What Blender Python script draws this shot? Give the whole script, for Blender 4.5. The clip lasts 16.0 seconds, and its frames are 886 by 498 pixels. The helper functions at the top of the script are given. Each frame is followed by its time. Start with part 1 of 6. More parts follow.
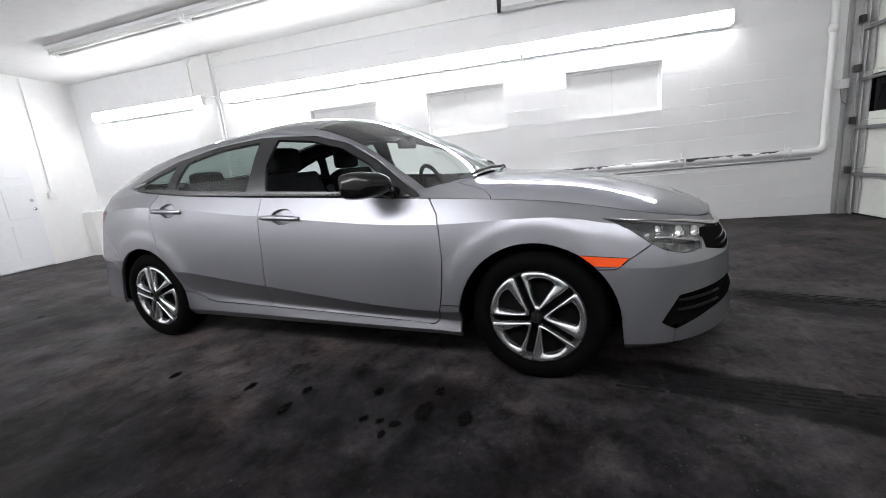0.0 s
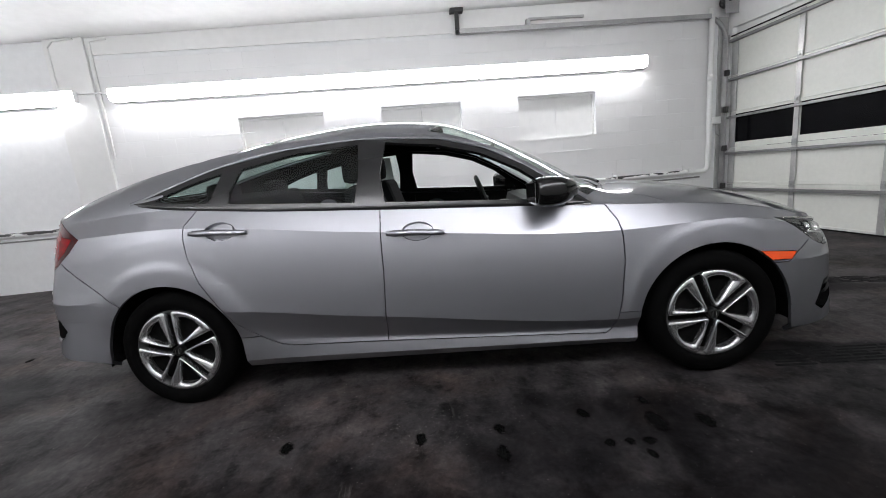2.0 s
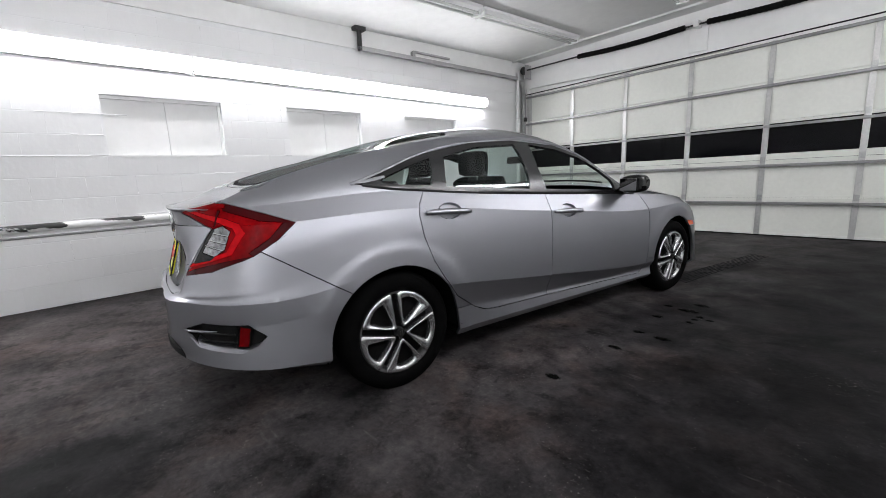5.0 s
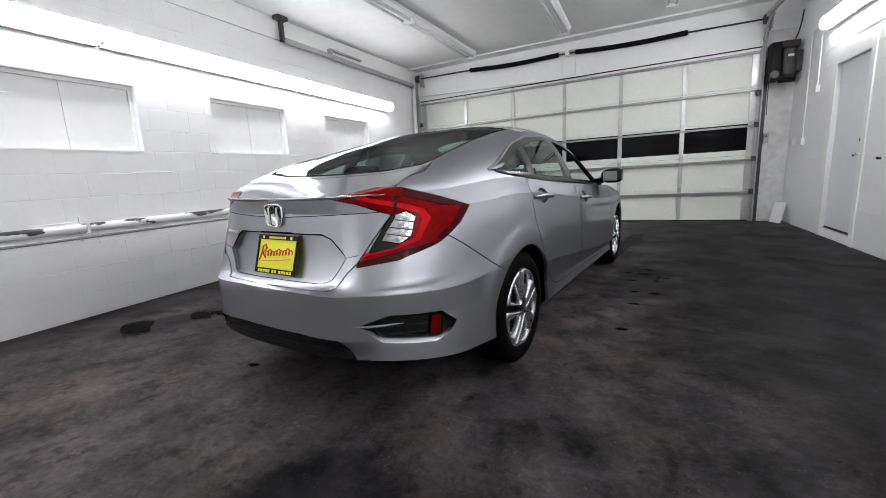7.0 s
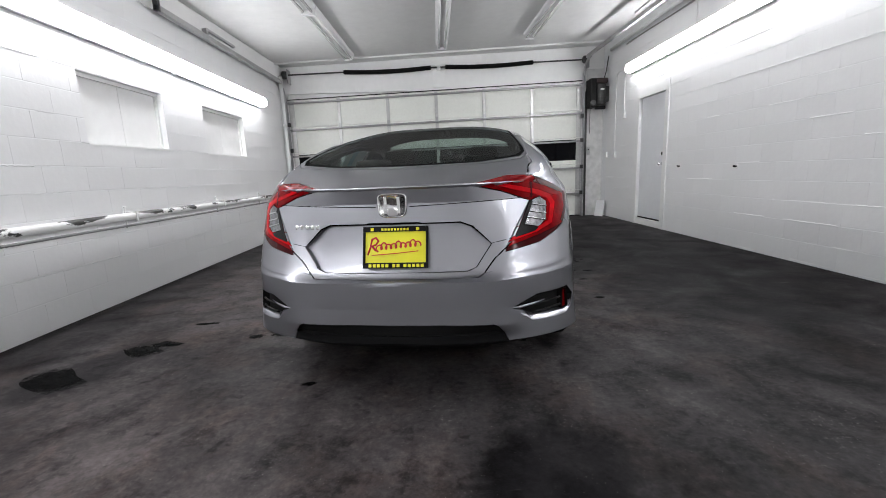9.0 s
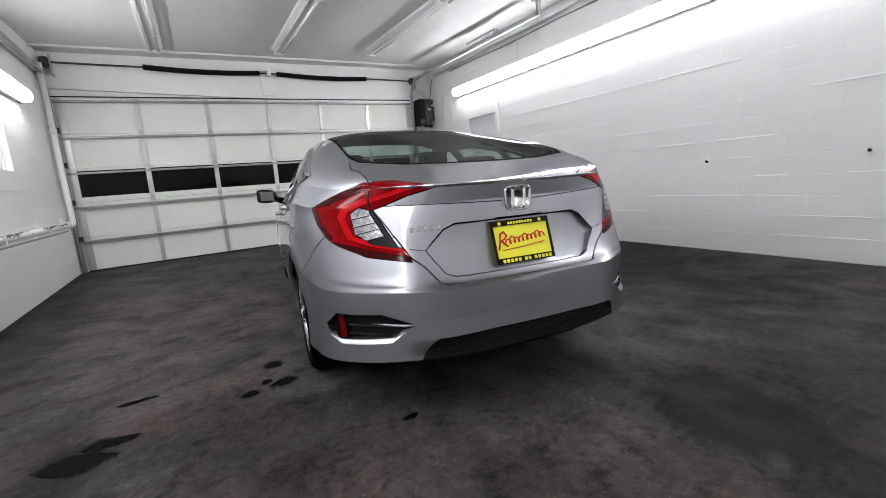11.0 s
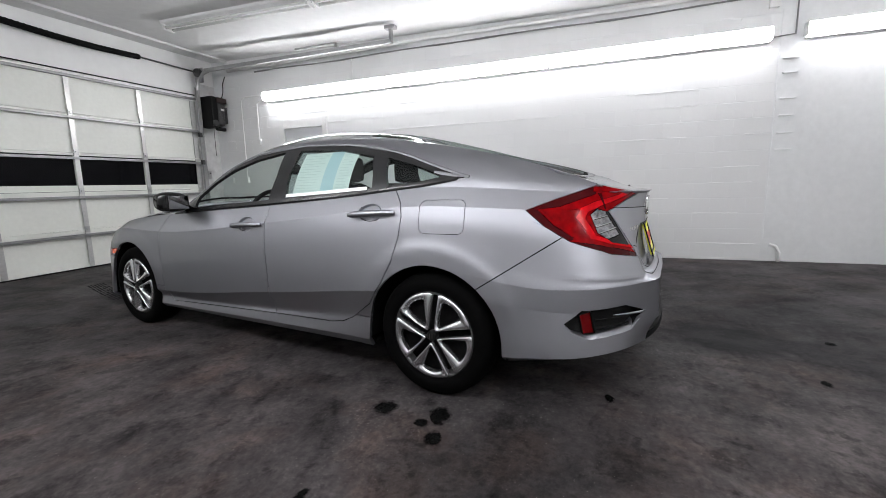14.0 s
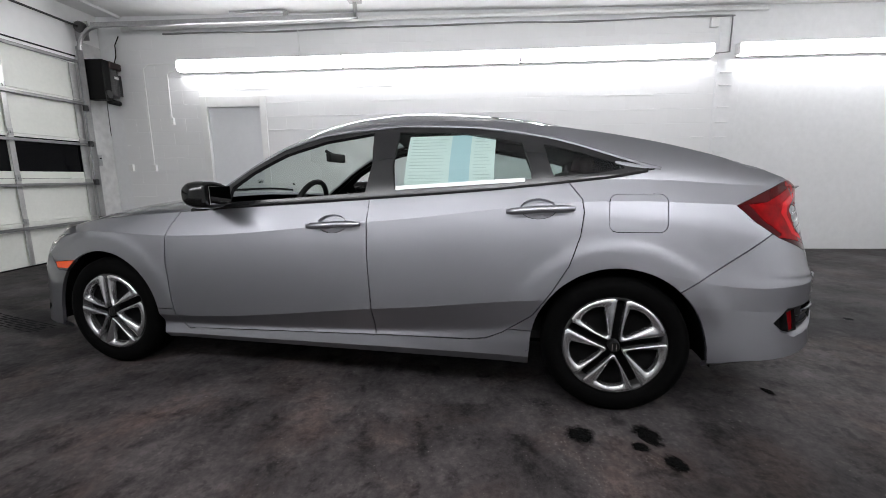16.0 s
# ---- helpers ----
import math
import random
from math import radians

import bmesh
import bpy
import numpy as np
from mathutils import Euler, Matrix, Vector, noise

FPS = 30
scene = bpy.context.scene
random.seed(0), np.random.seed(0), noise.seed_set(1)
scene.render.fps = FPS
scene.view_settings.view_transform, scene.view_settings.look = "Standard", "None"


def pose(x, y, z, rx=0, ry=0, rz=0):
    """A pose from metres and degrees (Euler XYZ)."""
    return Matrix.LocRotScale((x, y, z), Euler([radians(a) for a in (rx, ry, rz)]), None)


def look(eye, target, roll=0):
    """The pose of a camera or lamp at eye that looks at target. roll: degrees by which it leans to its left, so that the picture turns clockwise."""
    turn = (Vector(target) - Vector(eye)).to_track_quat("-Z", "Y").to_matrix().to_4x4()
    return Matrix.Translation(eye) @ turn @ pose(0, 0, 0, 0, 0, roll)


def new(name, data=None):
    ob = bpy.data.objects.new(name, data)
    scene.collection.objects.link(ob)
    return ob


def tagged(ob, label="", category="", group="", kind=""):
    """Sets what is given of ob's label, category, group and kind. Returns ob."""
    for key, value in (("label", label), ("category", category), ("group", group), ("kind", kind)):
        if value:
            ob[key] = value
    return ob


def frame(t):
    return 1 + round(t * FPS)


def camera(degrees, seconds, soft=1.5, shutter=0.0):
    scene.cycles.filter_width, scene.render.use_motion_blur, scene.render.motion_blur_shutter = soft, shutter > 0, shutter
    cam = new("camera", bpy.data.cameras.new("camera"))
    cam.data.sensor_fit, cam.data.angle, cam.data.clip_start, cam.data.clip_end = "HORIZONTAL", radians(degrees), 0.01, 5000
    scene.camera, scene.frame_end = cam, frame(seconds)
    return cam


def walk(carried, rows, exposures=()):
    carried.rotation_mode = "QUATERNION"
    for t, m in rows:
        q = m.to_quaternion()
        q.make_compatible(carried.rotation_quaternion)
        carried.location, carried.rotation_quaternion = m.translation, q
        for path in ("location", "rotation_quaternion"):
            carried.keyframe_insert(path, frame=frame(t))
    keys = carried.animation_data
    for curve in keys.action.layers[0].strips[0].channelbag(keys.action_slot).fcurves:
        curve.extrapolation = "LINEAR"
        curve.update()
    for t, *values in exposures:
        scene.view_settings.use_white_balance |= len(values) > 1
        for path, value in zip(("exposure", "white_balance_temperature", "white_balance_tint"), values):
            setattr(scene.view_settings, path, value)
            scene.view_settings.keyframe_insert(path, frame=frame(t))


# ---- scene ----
cam = camera(94.1, 16.0, 0.9)
PATH = [
    (0, (2.872, 1.308, 1.045), (0.986, 0.783, 0.637), -5.7),
    (0.5, (2.841, 0.922, 1.052), (0.921, 0.559, 0.625), -5.6),
    (1, (2.85, 0.543, 1.076), (0.893, 0.364, 0.704), -5.5),
    (1.5, (2.857, 0.179, 1.091), (0.89, 0.177, 0.73), -5.7),
    (2, (2.821, -0.236, 1.108), (0.864, -0.056, 0.735), -5.2),
    (2.5, (2.813, -0.668, 1.108), (0.886, -0.279, 0.742), -4.1),
    (3, (2.761, -1.097, 1.107), (0.878, -0.538, 0.726), -3.8),
    (3.2, (2.732, -1.262, 1.116), (0.87, -0.645, 0.723), -2.9),
    (5.3, (2.187, -2.825, 1.111), (0.815, -1.411, 0.763), -2.1),
    (5.5, (2.077, -2.934, 1.098), (0.756, -1.472, 0.755), -1.7),
    (6, (1.767, -3.164, 1.079), (0.567, -1.609, 0.701), -2.2),
    (6.5, (1.489, -3.408, 1.068), (0.46, -1.727, 0.731), -2.7),
    (7, (1.205, -3.651, 1.07), (0.381, -1.865, 0.71), -2.9),
    (7.5, (0.852, -3.743, 1.062), (0.209, -1.879, 0.727), -3.2),
    (8, (0.554, -3.875, 1.049), (0.155, -1.937, 0.755), -2.6),
    (8.5, (0.237, -4.011, 1.055), (0.057, -2.05, 0.704), -2.2),
    (9, (-0.132, -4.028, 1.045), (-0.102, -2.061, 0.683), -2.4),
    (9.5, (-0.481, -4.048, 1.034), (-0.195, -2.096, 0.705), -2.5),
    (10, (-0.837, -3.961, 1.017), (-0.256, -2.083, 0.65), -1.7),
    (10.2, (-0.978, -3.869, 1.008), (-0.304, -2.021, 0.647), -2.5),
    (12.3, (-2.333, -3.085, 1.024), (-0.799, -1.841, 0.711), -1.4),
    (12.5, (-2.449, -2.977, 1.026), (-0.85, -1.82, 0.708), -1.0),
    (13, (-2.621, -2.649, 1.01), (-0.955, -1.6, 0.655), -2.2),
    (13.5, (-2.736, -2.293, 1.021), (-0.985, -1.382, 0.695), -2.1),
    (14, (-2.851, -1.935, 1.027), (-0.992, -1.26, 0.736), -1.3),
    (14.5, (-2.831, -1.561, 1.03), (-0.934, -1.013, 0.707), -1.8),
    (15, (-2.811, -1.248, 1.033), (-0.87, -0.856, 0.749), -1.9),
    (15.5, (-2.839, -0.924, 1.04), (-0.873, -0.702, 0.748), -1.0),
    (16, (-2.803, -0.579, 1.035), (-0.834, -0.45, 0.708), -0.5),
]
walk(cam, [(t, look(eye, target, roll)) for t, eye, target, roll in PATH], exposures=[(0.0, 0.20), (1.0, 0.17), (1.8, -0.03), (3.2, -0.07), (5.3, -0.03), (13.0, -0.04), (15.0, -0.09), (16.0, -0.10)])

# ---- light: closed garage at night, lit by the wall strip lights alone ----
world = bpy.data.worlds.new("world")
scene.world = world
world.use_nodes = True
world.node_tree.nodes["Background"].inputs[0].default_value = (0.02, 0.024, 0.03, 1)
world.node_tree.nodes["Background"].inputs[1].default_value = 0.05
LAMP_POWER = 31.5
scene.view_settings.exposure = 0.0

# ---- materials ----
def mat(name, color, rough=0.5, metal=0.0, coat=0.0, vary=0.0, scale=3.0, fine=60.0, bump=0.0, bump_scale=80.0, spec=0.5):
    """A Principled material with colour variation at two scales and fine relief."""
    m = bpy.data.materials.new(name)
    m.use_nodes = True
    nt = m.node_tree
    p = nt.nodes["Principled BSDF"]
    p.inputs["Roughness"].default_value = rough
    p.inputs["Metallic"].default_value = metal
    p.inputs["Coat Weight"].default_value = coat
    p.inputs["Coat Roughness"].default_value = 0.04
    p.inputs["Specular IOR Level"].default_value = spec
    p.inputs["Base Color"].default_value = (*color, 1)
    if vary or bump:
        co = nt.nodes.new("ShaderNodeTexCoord")
    if vary:
        a = nt.nodes.new("ShaderNodeTexNoise")
        a.inputs["Scale"].default_value, a.inputs["Detail"].default_value = scale, 6
        b = nt.nodes.new("ShaderNodeTexNoise")
        b.inputs["Scale"].default_value, b.inputs["Detail"].default_value = fine, 3
        add = nt.nodes.new("ShaderNodeMath")
        add.operation = "ADD"
        ramp = nt.nodes.new("ShaderNodeMapRange")
        ramp.inputs[1].default_value, ramp.inputs[2].default_value = 0.6, 1.4
        ramp.inputs[3].default_value, ramp.inputs[4].default_value = 1 - vary, 1 + vary
        mul = nt.nodes.new("ShaderNodeVectorMath")
        mul.operation = "SCALE"
        mul.inputs[0].default_value = color
        for n in (a, b):
            nt.links.new(co.outputs["Object"], n.inputs["Vector"])
        nt.links.new(a.outputs["Fac"], add.inputs[0])
        nt.links.new(b.outputs["Fac"], add.inputs[1])
        nt.links.new(add.outputs[0], ramp.inputs[0])
        nt.links.new(ramp.outputs[0], mul.inputs["Scale"])
        nt.links.new(mul.outputs[0], p.inputs["Base Color"])
    if bump:
        n = nt.nodes.new("ShaderNodeTexNoise")
        n.inputs["Scale"].default_value, n.inputs["Detail"].default_value = bump_scale, 4
        bp = nt.nodes.new("ShaderNodeBump")
        bp.inputs["Strength"].default_value, bp.inputs["Distance"].default_value = bump, 0.004
        nt.links.new(co.outputs["Object"], n.inputs["Vector"])
        nt.links.new(n.outputs["Fac"], bp.inputs["Height"])
        nt.links.new(bp.outputs[0], p.inputs["Normal"])
    return m


def glow(name, color, strength):
    m = bpy.data.materials.new(name)
    m.use_nodes = True
    p = m.node_tree.nodes["Principled BSDF"]
    p.inputs["Base Color"].default_value = (0.9, 0.9, 0.9, 1)
    p.inputs["Emission Color"].default_value = (*color, 1)
    p.inputs["Emission Strength"].default_value = strength
    return m


def glass(name, tint, rough=0.0, gloss=0.65):
    """Thin tinted glass: see-through tint with a Fresnel mirror on top."""
    m = bpy.data.materials.new(name)
    m.use_nodes = True
    nt = m.node_tree
    nt.nodes.remove(nt.nodes["Principled BSDF"])
    t = nt.nodes.new("ShaderNodeBsdfTransparent")
    t.inputs[0].default_value = (*tint, 1)
    g = nt.nodes.new("ShaderNodeBsdfGlossy")
    g.inputs["Roughness"].default_value = rough
    lw = nt.nodes.new("ShaderNodeLayerWeight")
    lw.inputs["Blend"].default_value = 0.5
    pw = nt.nodes.new("ShaderNodeMath")
    pw.operation, pw.inputs[1].default_value = "POWER", 4.0
    f = nt.nodes.new("ShaderNodeMath")
    f.operation, f.inputs[1].default_value, f.inputs[2].default_value = "MULTIPLY_ADD", gloss, 0.045
    nt.links.new(lw.outputs["Facing"], pw.inputs[0])
    nt.links.new(pw.outputs[0], f.inputs[0])
    mx = nt.nodes.new("ShaderNodeMixShader")
    nt.links.new(f.outputs[0], mx.inputs[0])
    nt.links.new(t.outputs[0], mx.inputs[1])
    nt.links.new(g.outputs[0], mx.inputs[2])
    nt.links.new(mx.outputs[0], nt.nodes["Material Output"].inputs[0])
    return m


M_WALL = mat("white_block_paint", (0.79, 0.795, 0.80), 0.55, vary=0.05, scale=0.8, fine=14, bump=0.25, bump_scale=26)
M_WALL_SMOOTH = mat("white_board_paint", (0.8, 0.8, 0.79), 0.5, vary=0.04, scale=0.7, fine=9, bump=0.1, bump_scale=18)
M_CEIL = mat("white_ceiling_paint", (0.70, 0.70, 0.69), 0.6, vary=0.06, scale=0.7, fine=8, bump=0.1, bump_scale=12)


def floor_material():
    """Dark sealed concrete: cloudy soiling, warm tracked dirt, pale scuffs and damp sheen."""
    m = bpy.data.materials.new("dark_concrete")
    m.use_nodes = True
    nt = m.node_tree
    p = nt.nodes["Principled BSDF"]
    co = nt.nodes.new("ShaderNodeTexCoord")

    def noise_at(scale, detail, rough=0.6, distort=0.0):
        n = nt.nodes.new("ShaderNodeTexNoise")
        n.inputs["Scale"].default_value, n.inputs["Detail"].default_value = scale, detail
        n.inputs["Roughness"].default_value, n.inputs["Distortion"].default_value = rough, distort
        nt.links.new(co.outputs["Object"], n.inputs["Vector"])
        return n.outputs["Fac"]

    def ramp(src, *stops):
        r = nt.nodes.new("ShaderNodeValToRGB")
        while len(r.color_ramp.elements) < len(stops):
            r.color_ramp.elements.new(0.5)
        for e, (pos, c) in zip(r.color_ramp.elements, stops):
            e.position, e.color = pos, (*c, 1) if isinstance(c, tuple) else (c, c, c, 1)
        nt.links.new(src, r.inputs[0])
        return r.outputs[0]

    def mix(a, b, fac, kind="MIX"):
        x = nt.nodes.new("ShaderNodeMix")
        x.data_type, x.blend_type = "RGBA", kind
        for s, v in ((0, fac), (6, a), (7, b)):
            if hasattr(v, "is_linked"):
                nt.links.new(v, x.inputs[s])
            else:
                x.inputs[s].default_value = v
        return x.outputs[2]

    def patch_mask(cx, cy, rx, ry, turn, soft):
        """An irregular patch: a stretched disc with a frayed edge."""
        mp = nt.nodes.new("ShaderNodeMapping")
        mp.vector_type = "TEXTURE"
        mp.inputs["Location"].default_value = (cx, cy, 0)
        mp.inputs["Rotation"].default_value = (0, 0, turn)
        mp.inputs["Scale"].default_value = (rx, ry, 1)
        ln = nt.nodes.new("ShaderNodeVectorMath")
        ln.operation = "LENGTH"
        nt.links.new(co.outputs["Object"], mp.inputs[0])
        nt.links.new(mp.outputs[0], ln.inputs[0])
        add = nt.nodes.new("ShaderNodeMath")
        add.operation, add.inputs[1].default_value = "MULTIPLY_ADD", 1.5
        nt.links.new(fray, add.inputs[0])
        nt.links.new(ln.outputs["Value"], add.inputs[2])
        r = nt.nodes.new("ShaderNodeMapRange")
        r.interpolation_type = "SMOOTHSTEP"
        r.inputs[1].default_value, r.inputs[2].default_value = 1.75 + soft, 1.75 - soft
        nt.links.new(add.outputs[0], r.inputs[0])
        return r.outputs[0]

    def times(a, k):
        x = nt.nodes.new("ShaderNodeMath")
        x.operation = "MULTIPLY"
        nt.links.new(a, x.inputs[0])
        if hasattr(k, "is_linked"):
            nt.links.new(k, x.inputs[1])
        else:
            x.inputs[1].default_value = k
        return x.outputs[0]

    fray = noise_at(4.5, 10, 0.68, 0.6)
    cloud = ramp(noise_at(2.2, 14, 0.74, 0.1), (0.33, FLOOR_TONES[0]), (0.46, FLOOR_TONES[1]), (0.57, FLOOR_TONES[2]), (0.69, FLOOR_TONES[3]))
    grit = ramp(noise_at(30, 10, 0.75), (0.30, 0.55), (0.52, 1.0), (0.72, 1.5))
    col = mix(cloud, grit, 0.8, "MULTIPLY")
    rust = ramp(noise_at(1.9, 9, 0.70, 0.3), (0.5, 0.0), (0.68, 0.55))
    col = mix(col, mix(col, (1.35, 1.0, 0.82, 1), 1.0, "MULTIPLY"), rust)
    dark = ramp(noise_at(4.6, 14, 0.74, 0.1), (0.36, 0.25), (0.49, 1.0))
    col = mix(col, dark, 0.85, "MULTIPLY")
    blot_small = ramp(noise_at(9.0, 8, 0.66, 0.2), (0.33, 0.25), (0.43, 1.0))
    col = mix(col, blot_small, 0.7, "MULTIPLY")
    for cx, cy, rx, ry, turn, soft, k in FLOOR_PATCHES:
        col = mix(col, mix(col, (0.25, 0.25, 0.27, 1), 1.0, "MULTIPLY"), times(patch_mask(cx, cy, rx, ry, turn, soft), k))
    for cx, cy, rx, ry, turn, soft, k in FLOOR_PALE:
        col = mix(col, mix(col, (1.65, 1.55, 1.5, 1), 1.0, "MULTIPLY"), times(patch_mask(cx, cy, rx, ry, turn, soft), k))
    scuff = ramp(noise_at(2.4, 12, 0.74, 0.8), (0.56, 0.0), (0.70, 0.8))
    fleck = ramp(noise_at(60, 3, 0.5), (0.60, 0.0), (0.72, 1.0))
    col = mix(col, (0.20, 0.19, 0.18, 1), times(scuff, fleck))
    for turn, thin, lo, k in ((0.5, 9, 0.66, 0.35), (2.3, 12, 0.67, 0.35)):
        mp = nt.nodes.new("ShaderNodeMapping")
        mp.inputs["Rotation"].default_value = (0, 0, turn)
        mp.inputs["Scale"].default_value = (1.1, thin, 1)
        n = nt.nodes.new("ShaderNodeTexNoise")
        n.inputs["Scale"].default_value, n.inputs["Detail"].default_value, n.inputs["Roughness"].default_value = 1.0, 9, 0.62
        nt.links.new(co.outputs["Object"], mp.inputs[0])
        nt.links.new(mp.outputs[0], n.inputs["Vector"])
        streak = ramp(n.outputs["Fac"], (lo, 0.0), (lo + 0.06, 1.0))
        col = mix(col, (0.17, 0.162, 0.155, 1), times(times(streak, k), ramp(noise_at(8, 6, 0.7), (0.42, 0.0), (0.58, 1.0))))
    crumb = ramp(noise_at(120, 2, 0.5), (0.735, 0.0), (0.76, 1.0))
    col = mix(col, (0.30, 0.28, 0.26, 1), times(crumb, 0.6))
    p.inputs["Specular IOR Level"].default_value = 0.045
    nt.links.new(col, p.inputs["Base Color"])
    rr = ramp(noise_at(1.7, 8, 0.6, 0.5), (0.3, FLOOR_ROUGH[0]), (0.7, FLOOR_ROUGH[1]))
    nt.links.new(rr, p.inputs["Roughness"])
    bp = nt.nodes.new("ShaderNodeBump")
    bp.inputs["Strength"].default_value, bp.inputs["Distance"].default_value = 0.35, 0.004
    nt.links.new(noise_at(38, 9, 0.7), bp.inputs["Height"])
    nt.links.new(bp.outputs[0], p.inputs["Normal"])
    return m


def worn_pipe_material():
    m = mat("peeling_white_pipe", (0.78, 0.78, 0.77), 0.45)
    nt = m.node_tree
    p = nt.nodes["Principled BSDF"]
    co = nt.nodes.new("ShaderNodeTexCoord")
    mp = nt.nodes.new("ShaderNodeMapping")
    mp.inputs["Scale"].default_value = (9, 3.2, 9)
    n = nt.nodes.new("ShaderNodeTexNoise")
    n.inputs["Scale"].default_value, n.inputs["Detail"].default_value, n.inputs["Roughness"].default_value = 1.0, 6, 0.6
    sep = nt.nodes.new("ShaderNodeSeparateXYZ")
    up = nt.nodes.new("ShaderNodeMapRange")
    up.inputs[1].default_value, up.inputs[2].default_value = 0.74, 0.80
    up.inputs[3].default_value, up.inputs[4].default_value = -0.08, 0.10
    low = nt.nodes.new("ShaderNodeMath")
    low.operation, low.inputs[1].default_value = "LESS_THAN", 0.9
    add = nt.nodes.new("ShaderNodeMath")
    add.operation = "ADD"
    gt = nt.nodes.new("ShaderNodeMapRange")
    gt.inputs[1].default_value, gt.inputs[2].default_value = 0.545, 0.575
    mul = nt.nodes.new("ShaderNodeMath")
    mul.operation = "MULTIPLY"
    x = nt.nodes.new("ShaderNodeMix")
    x.data_type = "RGBA"
    x.inputs[6].default_value, x.inputs[7].default_value = (0.78, 0.78, 0.77, 1), (0.012, 0.012, 0.012, 1)
    short = nt.nodes.new("ShaderNodeMath")
    short.operation, short.inputs[1].default_value = "LESS_THAN", 4.05
    both = nt.nodes.new("ShaderNodeMath")
    both.operation = "MULTIPLY"
    L = nt.links.new
    L(sep.outputs[1], short.inputs[0]), L(low.outputs[0], both.inputs[0]), L(short.outputs[0], both.inputs[1])
    L(co.outputs["Object"], mp.inputs[0]), L(mp.outputs[0], n.inputs["Vector"]), L(co.outputs["Object"], sep.inputs[0])
    L(sep.outputs[2], up.inputs[0]), L(n.outputs["Fac"], add.inputs[0]), L(up.outputs[0], add.inputs[1])
    L(sep.outputs[2], low.inputs[0]), L(add.outputs[0], gt.inputs[0]), L(gt.outputs[0], mul.inputs[0]), L(both.outputs[0], mul.inputs[1])
    L(mul.outputs[0], x.inputs[0]), L(x.outputs[2], p.inputs["Base Color"])
    return m


FLOOR_TONES = ((0.0165, 0.0155, 0.0163), (0.039, 0.036, 0.037), (0.060, 0.0548, 0.0558), (0.089, 0.081, 0.081))
FLOOR_ROUGH = (0.42, 0.68)
# darker patches, two of them tyre tracks: centre, radii, turn, softness, strength
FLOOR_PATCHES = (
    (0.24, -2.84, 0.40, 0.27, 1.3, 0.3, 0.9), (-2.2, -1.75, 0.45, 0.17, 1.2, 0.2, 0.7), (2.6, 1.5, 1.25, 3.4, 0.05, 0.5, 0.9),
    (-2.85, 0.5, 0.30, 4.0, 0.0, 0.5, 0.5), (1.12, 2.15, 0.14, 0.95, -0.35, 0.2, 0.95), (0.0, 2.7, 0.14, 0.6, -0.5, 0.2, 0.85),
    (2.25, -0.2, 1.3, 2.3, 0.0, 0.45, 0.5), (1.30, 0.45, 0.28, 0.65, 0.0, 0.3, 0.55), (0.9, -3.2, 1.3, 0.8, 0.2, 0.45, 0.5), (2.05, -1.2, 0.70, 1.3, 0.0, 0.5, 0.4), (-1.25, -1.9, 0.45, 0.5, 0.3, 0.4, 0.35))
# paler patches, listed the same way
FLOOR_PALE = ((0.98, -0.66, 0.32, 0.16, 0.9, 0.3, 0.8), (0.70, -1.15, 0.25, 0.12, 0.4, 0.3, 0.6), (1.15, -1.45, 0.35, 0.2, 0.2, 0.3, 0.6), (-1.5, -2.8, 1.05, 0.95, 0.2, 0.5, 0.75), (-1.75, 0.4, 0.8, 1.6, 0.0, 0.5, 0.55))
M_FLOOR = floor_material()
M_WORNPIPE = worn_pipe_material()
M_STRUT = mat("dull_galvanised_strut", (0.27, 0.27, 0.27), 0.42, 0.7, vary=0.2, scale=5, fine=50)
M_STILE = mat("galvanised_stile", (0.50, 0.50, 0.49), 0.34, 0.55, vary=0.15, scale=4, fine=40)
M_GREYPAINT = mat("grey_cable", (0.22, 0.22, 0.22), 0.5)
M_GREYWALL = mat("grey_wall_paint", (0.42, 0.42, 0.41), 0.5, vary=0.08, scale=1, fine=12)
M_DIRTYWALL = mat("grimy_white_paint", (0.60, 0.60, 0.59), 0.55, vary=0.22, scale=1.6, fine=10, bump=0.2, bump_scale=20)
M_MOTOR = mat("motor_grey", (0.045, 0.045, 0.045), 0.45, vary=0.2, scale=12, fine=60)
M_REDDISH = mat("motor_red_brown", (0.035, 0.020, 0.019), 0.5, vary=0.2, scale=12, fine=60)
M_BLACKSPRING = mat("black_spring_steel", (0.005, 0.005, 0.005), 0.6, vary=0.3, scale=30, fine=120, spec=0.08)
